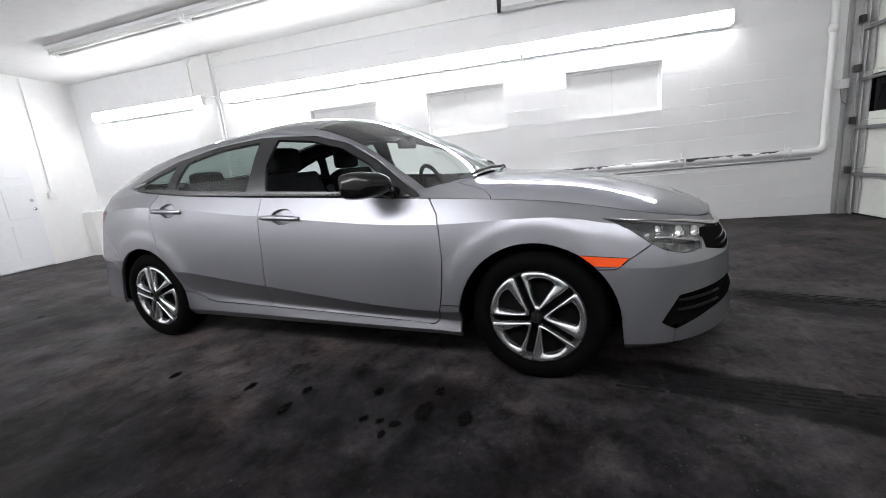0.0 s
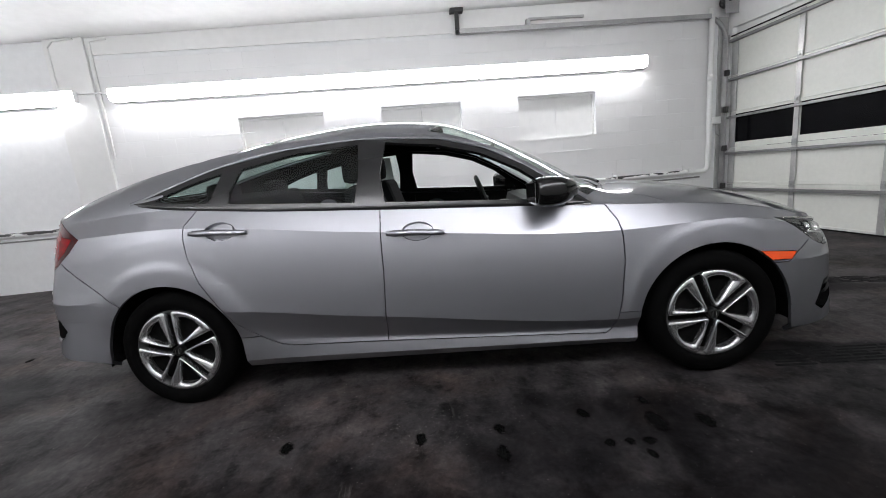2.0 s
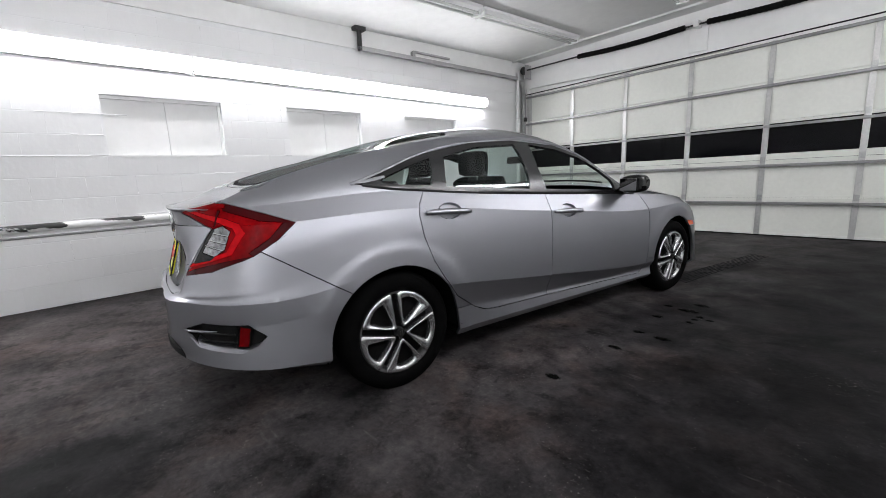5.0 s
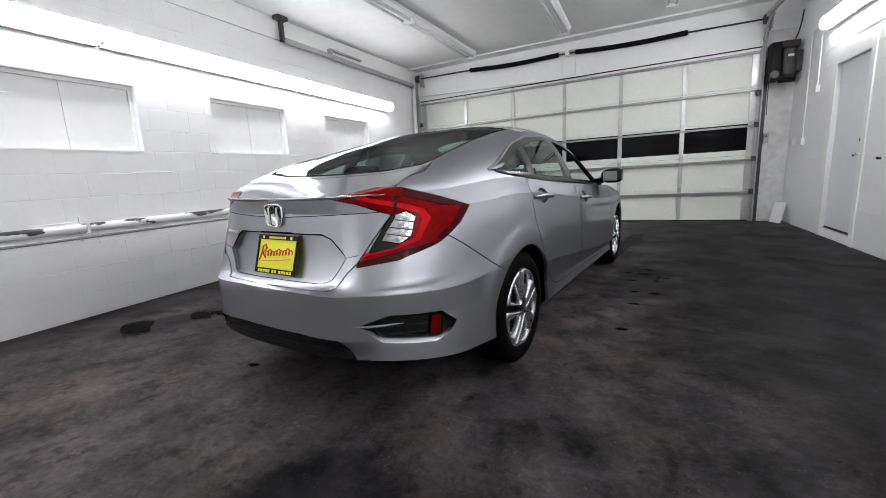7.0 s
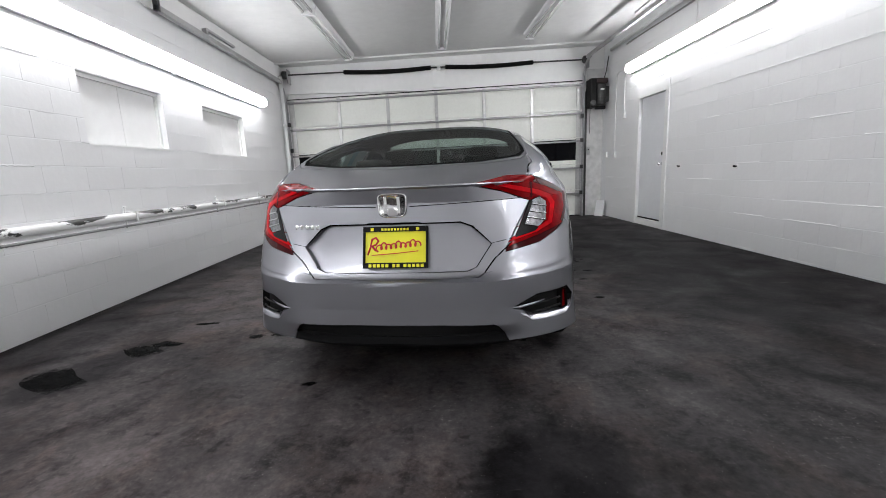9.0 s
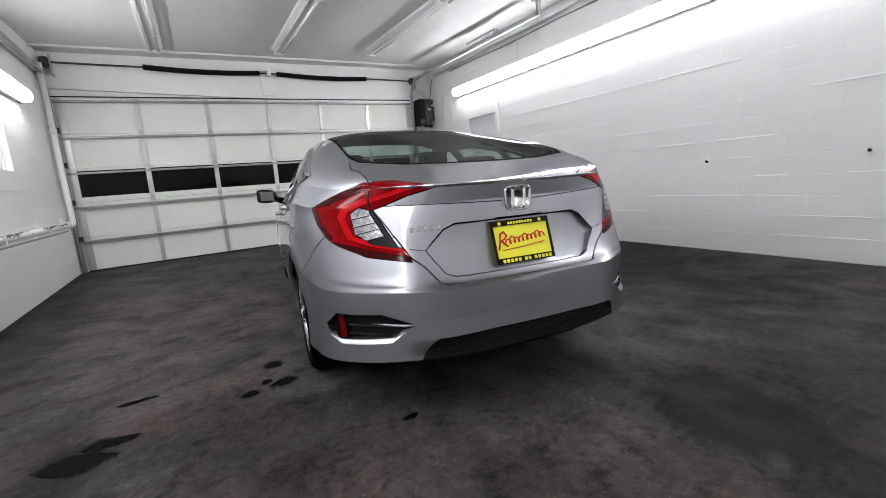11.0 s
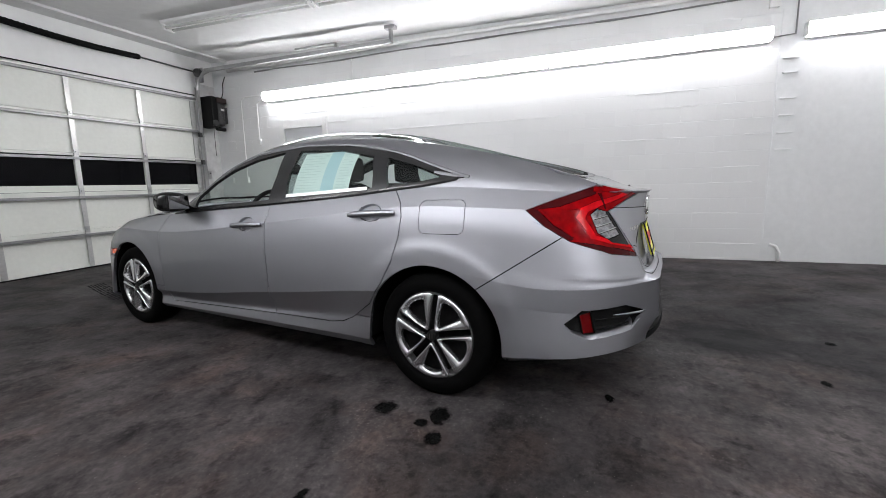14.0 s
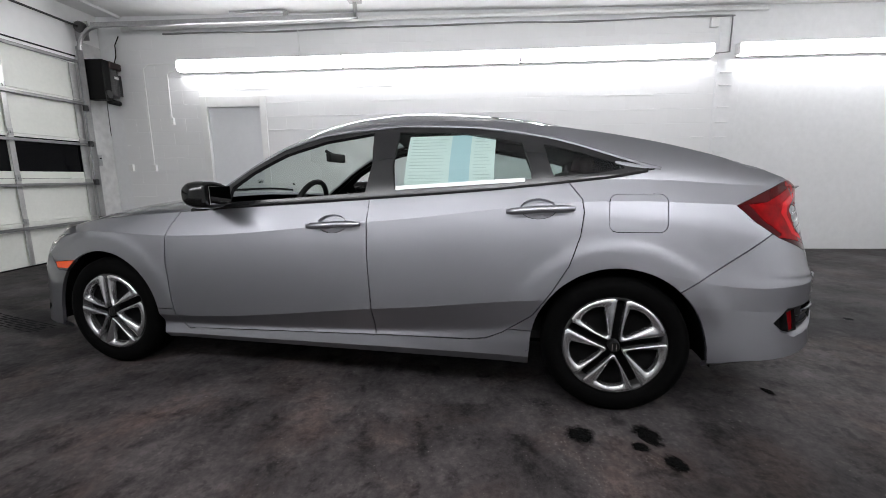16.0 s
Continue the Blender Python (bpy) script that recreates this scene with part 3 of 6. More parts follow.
# ceiling batten in front of the door, and its cable tray look
bm = bmesh.new()
va = []
for x in (LEFT + 0.01, RIGHT - 0.01):
    y0, y1 = FRONT - 0.42, FRONT - 0.36
    va.append([bm.verts.new((x, y, ceil_z(x, y) - d)) for y, d in ((y0, 0.0), (y1, 0.0), (y1, 0.035), (y0, 0.035))])
for i in range(4):
    bm.faces.new((va[0][i], va[0][(i + 1) % 4], va[1][(i + 1) % 4], va[1][i]))
bm.faces.new(va[0]), bm.faces.new(va[1][::-1])
structure(mesh_ob("trim", bm, M_CEIL), "white painted ceiling batten", "trim")

# motor at the right of the door
op = thing("door_opener", "dark wall-mounted garage door motor with a reddish cover", "door opener")
part("housing", boxes((3.12, 3.26, 4.70, 4.98, 2.24, 2.80), bevel=0.02), M_BLACK, op, "black gear housing")
part("motor", tube([(3.36, 4.80, 2.30), (3.36, 4.80, 2.33), (3.36, 4.80, 2.68), (3.36, 4.80, 2.72)], [0.085, 0.105, 0.105, 0.09], 20), M_MOTOR, op, "dark grey motor can")
part("cover", boxes((3.24, 3.47, 4.68, 4.95, 2.70, 2.80), bevel=0.02), M_REDDISH, op, "dark reddish cover")
part("label", boxes((3.32, 3.40, 4.688, 4.694, 2.565, 2.60)), M_TUBE_OFF, op, "pale maker's label")
part("gear", tube([(3.17, 4.70, 2.32), (3.17, 4.67, 2.32)], 0.055, 16), M_DARKSTEEL, op, "dark steel chain wheel")
part("capacitor", tube([(3.24, 4.76, 2.235), (3.25, 4.76, 2.235), (3.44, 4.76, 2.235), (3.45, 4.76, 2.235)], [0.03, 0.038, 0.038, 0.03], 14), M_BLACK, op, "black capacitor can", True)
for k in range(6):
    part("cooling_rib", tube([(3.36, 4.80, 2.38 + 0.03 * k), (3.36, 4.80, 2.388 + 0.03 * k)], 0.111, 20), M_MOTOR, op)
part("cable", tube([(3.40, 4.74, 2.78), (3.44, 4.72, 2.92), (3.47, 4.74, 3.08), (3.46, 4.66, 3.20)], 0.008, 6), M_BLACK, op, "black motor cable")
part("chain", tube([(3.115, 4.685, 2.32), (3.105, 4.685, 2.1), (3.11, 4.69, 1.72)], 0.006, 6), M_DARKSTEEL, op, "hanging release chain")
part("mount", boxes((3.26, RIGHT - 0.002, 4.75, 4.90, 2.35, 2.65)), M_DARKSTEEL, op)
cb = thing("control_box", "small grey switch box beside the garage door", "switch box")
part("box", boxes((3.17, 3.24, FRONT - 0.07, FRONT - 0.022, 1.30, 1.46), bevel=0.008), M_STEEL, cb)
part("button", tube([(3.205, FRONT - 0.07, 1.41), (3.205, FRONT - 0.08, 1.41)], 0.012, 12), M_BLACK, cb)

skewed[0] = False

# ---- boarded window recesses in the left wall ----
for n, (a, b) in enumerate(WINDOWS):
    w = structure(new(f"window_{n + 1}"), "window recess boarded over and painted white", "window")
    x = LEFT - 0.075
    m = (a + b) / 2
    part("board", boxes((x - 0.02, x, a, m - 0.002, WZ0, WZ1 - 0.03)), M_WALL_SMOOTH, w, "white painted board")
    part("board", boxes((x - 0.02, x, m + 0.002, b, WZ0, WZ1 - 0.03)), M_WALL_SMOOTH, w, "white painted board")
    part("window_frame", boxes((x, x + 0.03, a, b, WZ1 - 0.032, WZ1), (x, x + 0.022, b - 0.03, b, WZ0, WZ1 - 0.034), (x, x + 0.022, a, a + 0.02, WZ0, WZ1 - 0.034)), M_WALL_SMOOTH, w)
    part("window_sill", boxes((LEFT - 0.075, LEFT + 0.004, a, b, WZ0 - 0.012, WZ0 + 0.006)), M_WALL_SMOOTH, w)

# pilaster and top beam of the left wall, and the pipes along it
structure(mesh_ob("pilaster", boxes((LEFT, LEFT + 0.05, -4.31, -3.85, 0, ceil_z(LEFT, -4) + 0.02), bevel=0.008), M_WALL_SMOOTH), "white painted wall pilaster", "pilaster")
bm = boxes((LEFT, LEFT + 0.016, -3.85, FRONT - 0.02, 2.875, 3.4))
structure(mesh_ob("beam", bm, M_WALL_SMOOTH), "white painted top beam of the wall", "beam")
pipe = thing("wall_pipe", "white painted steam pipe along the wall with peeling black patches", "pipe")
PX = LEFT + 0.075
bendpts = bend(((PX, 3, 0.755), (PX, 4.34, 0.755), (PX, 4.34, 2)), None, 0.10)
part("main", tube([(PX, -6.60, 0.775), (PX, -2.5, 0.772), (PX, 2, 0.762)] + bendpts[:1] + bendpts[1:] + [(PX, 4.34, 2.0), (PX, 4.34, 2.98)], 0.036, 16), M_WORNPIPE, pipe, "white pipe with worn black patches", True)
for y in (-5.6, -4.5, -3.1, -1.75, -0.1, 1.55, 2.9, 4.0):
    part("hanger_strap", boxes((LEFT, PX + 0.045, y - 0.012, y + 0.012, 0.795, 0.812), (LEFT + 0.002, LEFT + 0.02, y - 0.014, y + 0.014, 0.66, 0.86), (PX + 0.038, PX + 0.046, y - 0.012, y + 0.012, 0.72, 0.812), bevel=0.002), M_PIPE, pipe)
part("coupling", tube([(PX, 4.34, 2.02), (PX, 4.34, 2.10)], 0.044, 16), M_PIPE, pipe, "", True)
con = thing("conduit", "thin painted conduit below the wall pipe", "conduit")
part("tube", tube([(LEFT + 0.02, -6.6, 0.695), (LEFT + 0.02, 4.25, 0.672)], 0.011, 8), M_GREYPAINT, con)
con = thing("conduit", "white painted conduit with a junction box on the wall", "conduit")
part("tube", tube([(LEFT + 0.02, -3.80, 1.62), (LEFT + 0.02, -3.80, 3.03), (LEFT + 0.02, -3.6, 3.05)], 0.011, 8), M_PIPE, con)
part("tube", tube([(LEFT + 0.06, -4.05, 2.43), (LEFT + 0.06, -3.66, 2.42)], 0.010, 8), M_PIPE, con)
part("tube", tube([(LEFT + 0.06, -4.25, 2.40), (LEFT + 0.06, -4.25, 2.98), (LEFT + 0.06, -4.18, 3.05), (LEFT + 0.06, -3.95, 3.06)], 0.011, 8), M_PIPE, con)
con = thing("junction_box", "small white junction box beside the upright pipe", "junction box")
part("box", boxes((LEFT, LEFT + 0.06, 4.44, 4.54, 1.42, 1.52), bevel=0.006), M_PIPE, con)
part("cable", tube([(LEFT + 0.02, 4.48, 1.42), (LEFT + 0.02, 4.50, 1.28), (LEFT + 0.03, 4.60, 1.20), (LEFT + 0.03, 4.72, 1.20)], 0.006, 6), M_GREYPAINT, con)
structure(mesh_ob("column_cladding", boxes((LEFT, LEFT + 0.012, 4.50, FRONT - 0.3, 0, 3.3)), M_GREYWALL), "grey painted wall end beside the door", "wall")

# ---- right wall: steel door in its frame, conduits, hooks ----
d2 = structure(new("door_2"), "closed white painted steel side door in a wide frame", "door")
x = RIGHT
part("leaf", boxes((x + 0.035, x + 0.08, DOOR_Y0 + 0.004, DOOR_Y1 - 0.004, 0.125, DOOR_Z - 0.004), bevel=0.003), M_DOORW, d2, "pale grey-white steel door leaf")
part("door_frame", boxes((x - 0.018, x - 0.0005, DOOR_Y0 - 0.10, DOOR_Y0, 0, DOOR_Z + 0.16), (x - 0.018, x - 0.0005, DOOR_Y1, DOOR_Y1 + 0.10, 0, DOOR_Z + 0.16), (x - 0.018, x - 0.0005, DOOR_Y0, DOOR_Y1, DOOR_Z, DOOR_Z + 0.16), bevel=0.004), M_WALL_SMOOTH, d2)
part("threshold", boxes((x - 0.004, x + 0.15, DOOR_Y0, DOOR_Y1, 0, 0.108), bevel=0.004), M_WALL_SMOOTH, d2, "raised white painted threshold")
part("kick_strip", boxes((x + 0.028, x + 0.035, DOOR_Y0 + 0.01, DOOR_Y1 - 0.01, 0.109, 0.135)), M_BLACK, d2, "black bottom seal")
part("door_knob", tube([(x + 0.035, 2.68, 1.05), (x + 0.01, 2.68, 1.05), (x - 0.005, 2.68, 1.05), (x - 0.03, 2.68, 1.05), (x - 0.04, 2.68, 1.05)], [0.03, 0.012, 0.012, 0.028, 0.018], 16), M_CHROME, d2, "steel door knob", True)
part("deadbolt", tube([(x + 0.035, 2.68, 1.21), (x + 0.015, 2.68, 1.21)], 0.028, 16), M_CHROME, d2, "steel deadbolt")
for y, z0, z1, lab in ((4.00, 2.02, 2.66, 1), (4.37, 1.32, 2.75, 1), (4.75, 1.33, 1.36, 0)):
    sw = thing("wall_switch", "white conduit drop with a small switch box", "switch box", "switch boxes on the right wall")
    part("box", boxes((x - 0.045, x - 0.0005, y - 0.035, y + 0.035, z0 - 0.10, z0), bevel=0.005), M_PIPE, sw)
    if lab:
        part("conduit_drop", tube([(x - 0.02, y, z0), (x - 0.02, y, z1), (x - 0.02, y - 0.10, z1 + 0.05), (x - 0.02, 3.78, z1 + 0.05)] if y < 4.2 else [(x - 0.02, y, z0), (x - 0.02, y, z1), (x - 0.02, y - 0.08, z1 + 0.05), (x - 0.02, 3.78, z1 + 0.05)], 0.009, 8), M_PIPE, sw)
for y, z in ((0.97, 0.98), (2.14, 1.0), (-1.10, 1.0), (-2.41, 1.0)):
    hk = thing("wall_hook", "small dark bolt fixed in the white wall", "hook", "bolts on the right wall")
    part("plate", tube([(x - 0.0005, y, z), (x - 0.006, y, z)], 0.028, 14), M_PIPE, hk)
    part("hook", tube([(x - 0.005, y, z), (x - 0.03, y, z), (x - 0.04, y, z + 0.01)], 0.012, 8), M_BLACK, hk, "black bolt head")
run = thing("cable_run", "dark cable run along the top of the wall", "cable")
pts = [(x - 0.015, y, 3.225 + 0.012 * math.sin(2.1 * y) * math.sin(0.7 * y)) for y in np.linspace(4.0, -4.19, 40)]
part("cable", tube(pts, [0.010 + 0.007 * max(0.0, math.sin(5.3 * p[1]) * math.sin(1.9 * p[1])) for p in pts], 6), M_GREYPAINT, run, "grey cable")
part("pipe", tube([(x - 0.05, 4.6, 3.30), (x - 0.05, 0.5, 3.335), (x - 0.05, -4.6, 3.30)], 0.03, 10), M_PIPE, run, "white painted pipe", True)
part("box", boxes((x - 0.05, x - 0.001, -3.97, -3.87, 3.08, 3.20), bevel=0.006), M_PIPE, run)
part("drop", tube([(x - 0.02, -4.16, 3.23), (x - 0.02, -4.16, 2.76), (x - 0.03, -3.93, 2.74)], 0.008, 6), M_GREYPAINT, run)
part("drop", tube([(x - 0.02, 1.93, 3.22), (x - 0.02, 1.93, 2.80)], 0.008, 6), M_PIPE, run)
rp = thing("pipe_stub", "white painted pipe stub at the foot of the wall", "pipe")
part("stub", tube([(x - 0.03, -4.08, 0.22), (x - 0.04, -4.15, 0.20), (x - 0.04, -4.19, 0.12), (x - 0.04, -4.19, 0.0)], 0.018, 10), M_PIPE, rp, "", True)
rough = structure(mesh_ob("pilaster", boxes((x - 0.006, x - 0.0005, -4.34, -4.02, 0.3, 3.2), bevel=0.002), M_WALL), "rough white painted block pier", "pilaster")
for z in (1.42, 1.62, 1.83, 2.03, 2.33, 2.50):
    part("ledge", boxes((x - 0.032, x - 0.006, -4.22, -4.06, z - 0.016, z), bevel=0.006), M_WALL, rough)
bd = thing("dust_pan", "small white board leaning in the corner by the door", "board")
bm = boxes((-0.012, 0.012, -0.11, 0.11, 0, 0.34), bevel=0.006)
bmesh.ops.transform(bm, verts=bm.verts, matrix=pose(3.37, 4.76, 0.0, 0, 12, 25))
part("board", bm, M_WHITE, bd)

# ---- back wall: panelled door, conduit with switch ----
d3 = structure(new("door_3"), "closed white six-panel door in the back wall", "door")
y = BACK
bm = boxes((-2.06, -1.14, y, y + 0.04, 0.02, 1.93), bevel=0.004)
for i in range(2):
    for z0, z1 in ((0.18, 0.72), (0.82, 1.36), (1.46, 1.80)):
        box(bm, -2.06 + 0.10 + 0.43 * i, -2.06 + 0.43 + 0.41 * i, y + 0.038, y + 0.047, z0, z1, bevel=0.004)
part("leaf", bm, M_DOORW, d3)
part("door_knob", tube([(-1.98, y + 0.04, 0.96), (-1.98, y + 0.07, 0.96), (-1.98, y + 0.085, 0.96), (-1.98, y + 0.10, 0.96)], [0.012, 0.012, 0.027, 0.016], 14), M_CHROME, d3, "steel door knob", True)
part("deadbolt", tube([(-1.98, y + 0.04, 1.10), (-1.98, y + 0.055, 1.10)], 0.026, 14), M_CHROME, d3, "steel deadbolt")
part("door_frame", boxes((-2.12, -2.062, y + 0.0005, y + 0.02, 0, 1.99), (-1.138, -1.08, y + 0.0005, y + 0.02, 0, 1.99), (-2.062, -1.138, y + 0.0005, y + 0.02, 1.932, 1.99)), M_WALL_SMOOTH, d3)
sw = thing("wall_switch", "white conduit drop with a small switch box", "switch box")
part("box", boxes((-2.37, -2.25, y + 0.0005, y + 0.05, 1.10, 1.20), bevel=0.005), M_PIPE, sw)
part("conduit_drop", tube([(-2.31, y + 0.02, 1.20), (-2.31, y + 0.02, 3.02)], 0.010, 8), M_PIPE, sw)
structure(mesh_ob("corner_box", boxes((LEFT, LEFT + 0.34, BACK, BACK + 0.25, 0, 0.80), bevel=0.01), M_WALL_SMOOTH), "white boxed-in corner ledge", "ledge")


# ---- ceiling strip lights, unlit ----
def bare_strip(x0, y0, x1, y1, tube_lit):
    ob = thing("ceiling_strip_light", "unlit white batten light with a bare tube on the ceiling", "strip light", "ceiling strip lights")
    L = math.hypot(x1 - x0, y1 - y0)
    a = math.atan2(-(x1 - x0), y1 - y0)
    zc = ceil_z((x0 + x1) / 2, (y0 + y1) / 2)
    pitch = math.degrees(math.atan((ceil_z(x1, y1) - ceil_z(x0, y0)) / L))
    m = pose((x0 + x1) / 2, (y0 + y1) / 2, zc, pitch, 0, math.degrees(a))

    def put(name, bm, mt, label="", sm=False):
        bmesh.ops.transform(bm, verts=bm.verts, matrix=m)
        part(name, bm, mt, ob, label, sm)

    bm = bmesh.new()
    prof = [(-0.11, -0.002), (-0.095, -0.035), (-0.03, -0.065), (0.03, -0.065), (0.095, -0.035), (0.11, -0.002)]
    va = [[bm.verts.new((px, y, pz)) for px, pz in prof] for y in (-L / 2 + 0.005, L / 2 - 0.005)]
    for i in range(5):
        bm.faces.new((va[0][i], va[0][i + 1], va[1][i + 1], va[1][i]))
    bm.faces.new(va[0]), bm.faces.new(va[1])
    bmesh.ops.recalc_face_normals(bm, faces=bm.faces)
    put("tray", bm, M_LAMPBODY)
    for px in (-0.055, 0.055):
        put("tube", tube([(px, -L / 2 + 0.04, -0.085), (px, L / 2 - 0.04, -0.085)], 0.017, 10), M_TUBE_OFF, "unlit white tube", True)
    for s in (-1, 1):
        put("socket", boxes((-0.08, 0.08, s * (L / 2 - 0.03) - 0.012, s * (L / 2 - 0.03) + 0.012, -0.115, -0.03), bevel=0.004), M_LAMPBODY)


for (xa, ya), (xb, yb), n in (((-1.60, 4.12), (-1.79, -5.3), 4), ((0.12, 3.95), (0.08, -0.85), 2), ((1.66, 3.75), (1.74, -1.1), 2)):
    for i in range(n):
        p, q = (i + 0.004) / n, (i + 0.996) / n
        bare_strip(xa + (xb - xa) * q, ya + (yb - ya) * q, xa + (xb - xa) * p, ya + (yb - ya) * p, False)

# ---- marks on the floor ----
def blot(name, x, y, rx, ry, turn, material, label, seed, rough=0.22):
    rnd = random.Random(seed)
    ph = [rnd.uniform(0, 6.28) for _ in range(5)]
    bm = bmesh.new()
    n = 40
    c = bm.verts.new((x, y, 0.0035))
    ring = []
    for k in range(n):
        a = math.tau * k / n
        r = 1 + rough * (0.5 * math.sin(2 * a + ph[0]) + 0.35 * math.sin(3 * a + ph[1]) + 0.3 * math.sin(5 * a + ph[2]) + 0.1 * math.sin(9 * a + ph[3]))
        u, v = rx * r * math.cos(a), ry * r * math.sin(a)
        ring.append(bm.verts.new((x + u * math.cos(turn) - v * math.sin(turn), y + u * math.sin(turn) + v * math.cos(turn), 0.001)))
    for k in range(n):
        bm.faces.new((c, ring[k], ring[(k + 1) % n]))
    ob = mesh_ob(name, bm, material)
    return tagged(ob, label, "stain", "oil stains on the floor")


OIL = ((-1.22, -1.03, 0.07, 0.055), (-1.21, -1.31, 0.09, 0.045), (-1.29, -1.25, 0.04, 0.03), (-1.39, -1.34, 0.055, 0.035), (-1.92, -1.03, 0.06, 0.03), (-1.97, -1.40, 0.085, 0.05),
       (-2.05, -1.50, 0.20, 0.05), (-2.30, -1.85, 0.26, 0.09), (-1.90, -1.41, 0.07, 0.03), (-1.85, -1.03, 0.06, 0.025), (-0.83, -2.04, 0.05, 0.02),
       (1.25, 0.08, 0.045, 0.02), (1.24, -0.26, 0.05, 0.025), (1.41, 0.06, 0.05, 0.03), (1.36, 0.73, 0.075, 0.04), (1.39, 0.92, 0.06, 0.03), (1.44, 0.48, 0.03, 0.02), (1.45, 0.56, 0.025, 0.02),
       (1.20, 0.76, 0.04, 0.02), (1.23, 0.46, 0.05, 0.02), (1.46, 0.63, 0.03, 0.025), (1.53, 0.60, 0.03, 0.015), (1.17, -0.83, 0.045, 0.03), (-0.35, -3.08, 0.05, 0.02), (0.3, -3.37, 0.05, 0.02))
for i, (ox, oy, ra, rb) in enumerate(OIL):
    blot("oil_stain", ox, oy, 1.2 * ra, 1.3 * rb, 0.6 * math.sin(7.0 * i), M_OIL, "small dark oil stain on the concrete floor", i)

def tyre_print(x0, y0, x1, y1, width, seed):
    """A dark tread print: narrow broken ribs side by side along the way a tyre rolled."""
    rnd = random.Random(seed)
    a, b = Vector((x0, y0, 0)), Vector((x1, y1, 0))
    d = (b - a).normalized()
    n = Vector((-d.y, d.x, 0))
    bm = bmesh.new()
    ribs = 6
    for k in range(ribs):
        o = (k - (ribs - 1) / 2) * width / ribs
        t = rnd.uniform(0, 0.05)
        while t < (b - a).length - 0.03:
            e = min((b - a).length, t + rnd.uniform(0.05, 0.22))
            w = width / ribs * rnd.uniform(0.22, 0.36)
            wob = 0.01 * math.sin(3 * t)
            bm.faces.new([bm.verts.new(a + d * q + n * (o + wob + p) + Vector((0, 0, 0.0022))) for q, p in ((t, -w), (e, -w), (e, w), (t, w))])
            t = e + rnd.uniform(0.008, 0.05)
    return tagged(mesh_ob("tyre_print", bm, M_PRINT), "dark broken tyre tread print on the concrete floor", "tyre mark", "tyre prints on the floor")


tyre_print(1.00, 1.55, 1.32, 3.30, 0.19, 1)
tyre_print(-0.16, 2.45, 0.22, 3.55, 0.17, 2)

# ---- the car: a shell from a few long curves, cut into its panels ----
from mathutils.bvhtree import BVHTree

CAR = pose(0.006, 0, 0, 0, 0, -8.3)
car = thing("car", "silver-grey metallic four-door sedan parked on the garage floor", "car", at=CAR)


def smooth_curve(xs, ys):
    """A smooth curve through control values that never overshoots them."""
    xs, ys = np.array(xs, float), np.array(ys, float)
    h, d = np.diff(xs), np.diff(ys) / np.diff(xs)
    m = np.zeros(len(xs))
    m[0], m[-1] = d[0], d[-1]
    for i in range(1, len(xs) - 1):
        if d[i - 1] * d[i] > 0:
            w1, w2 = 2 * h[i] + h[i - 1], h[i] + 2 * h[i - 1]
            m[i] = (w1 + w2) / (w1 / d[i - 1] + w2 / d[i])

    def f(x):
        x = np.clip(x, xs[0], xs[-1])
        i = np.clip(np.searchsorted(xs, x, side="right") - 1, 0, len(xs) - 2)
        t = (x - xs[i]) / h[i]
        return (2 * t**3 - 3 * t**2 + 1) * ys[i] + (t**3 - 2 * t**2 + t) * h[i] * m[i] + (3 * t**2 - 2 * t**3) * ys[i + 1] + (t**3 - t**2) * h[i] * m[i + 1]

    return f


HUB_Y, HUB_Z, ARCH_R = 1.35, 0.312, 0.362
YN = (-2.3, -1.9, -1.35, -0.3, 0.9, 1.4, 1.85, 2.2)
# long curves from the floor up: heights, half widths, rear end, front end, crease?
LOW_RINGS = [
    ((0.27, 0.25, 0.20, 0.195, 0.19, 0.19, 0.175, 0.185), (0.68, 0.785, 0.845, 0.852, 0.852, 0.84, 0.81, 0.755), -2.27, 2.17, False),
    ((0.315, 0.285, 0.25, 0.235, 0.222, 0.225, 0.215, 0.235), (0.755, 0.852, 0.884, 0.879, 0.878, 0.882, 0.854, 0.792), -2.346, 2.225, True),
    ((0.36, 0.34, 0.325, 0.290, 0.254, 0.27, 0.275, 0.30), (0.751, 0.846, 0.885, 0.870, 0.870, 0.883, 0.850, 0.789), -2.342, 2.222, True),
    ((0.41, 0.42, 0.40, 0.322, 0.280, 0.32, 0.34, 0.36), (0.747, 0.838, 0.884, 0.864, 0.866, 0.887, 0.846, 0.785), -2.338, 2.218, False),
    ((0.47, 0.49, 0.53, 0.435, 0.33, 0.40, 0.42, 0.45), (0.745, 0.832, 0.897, 0.902, 0.899, 0.890, 0.842, 0.781), -2.335, 2.213, True),
]
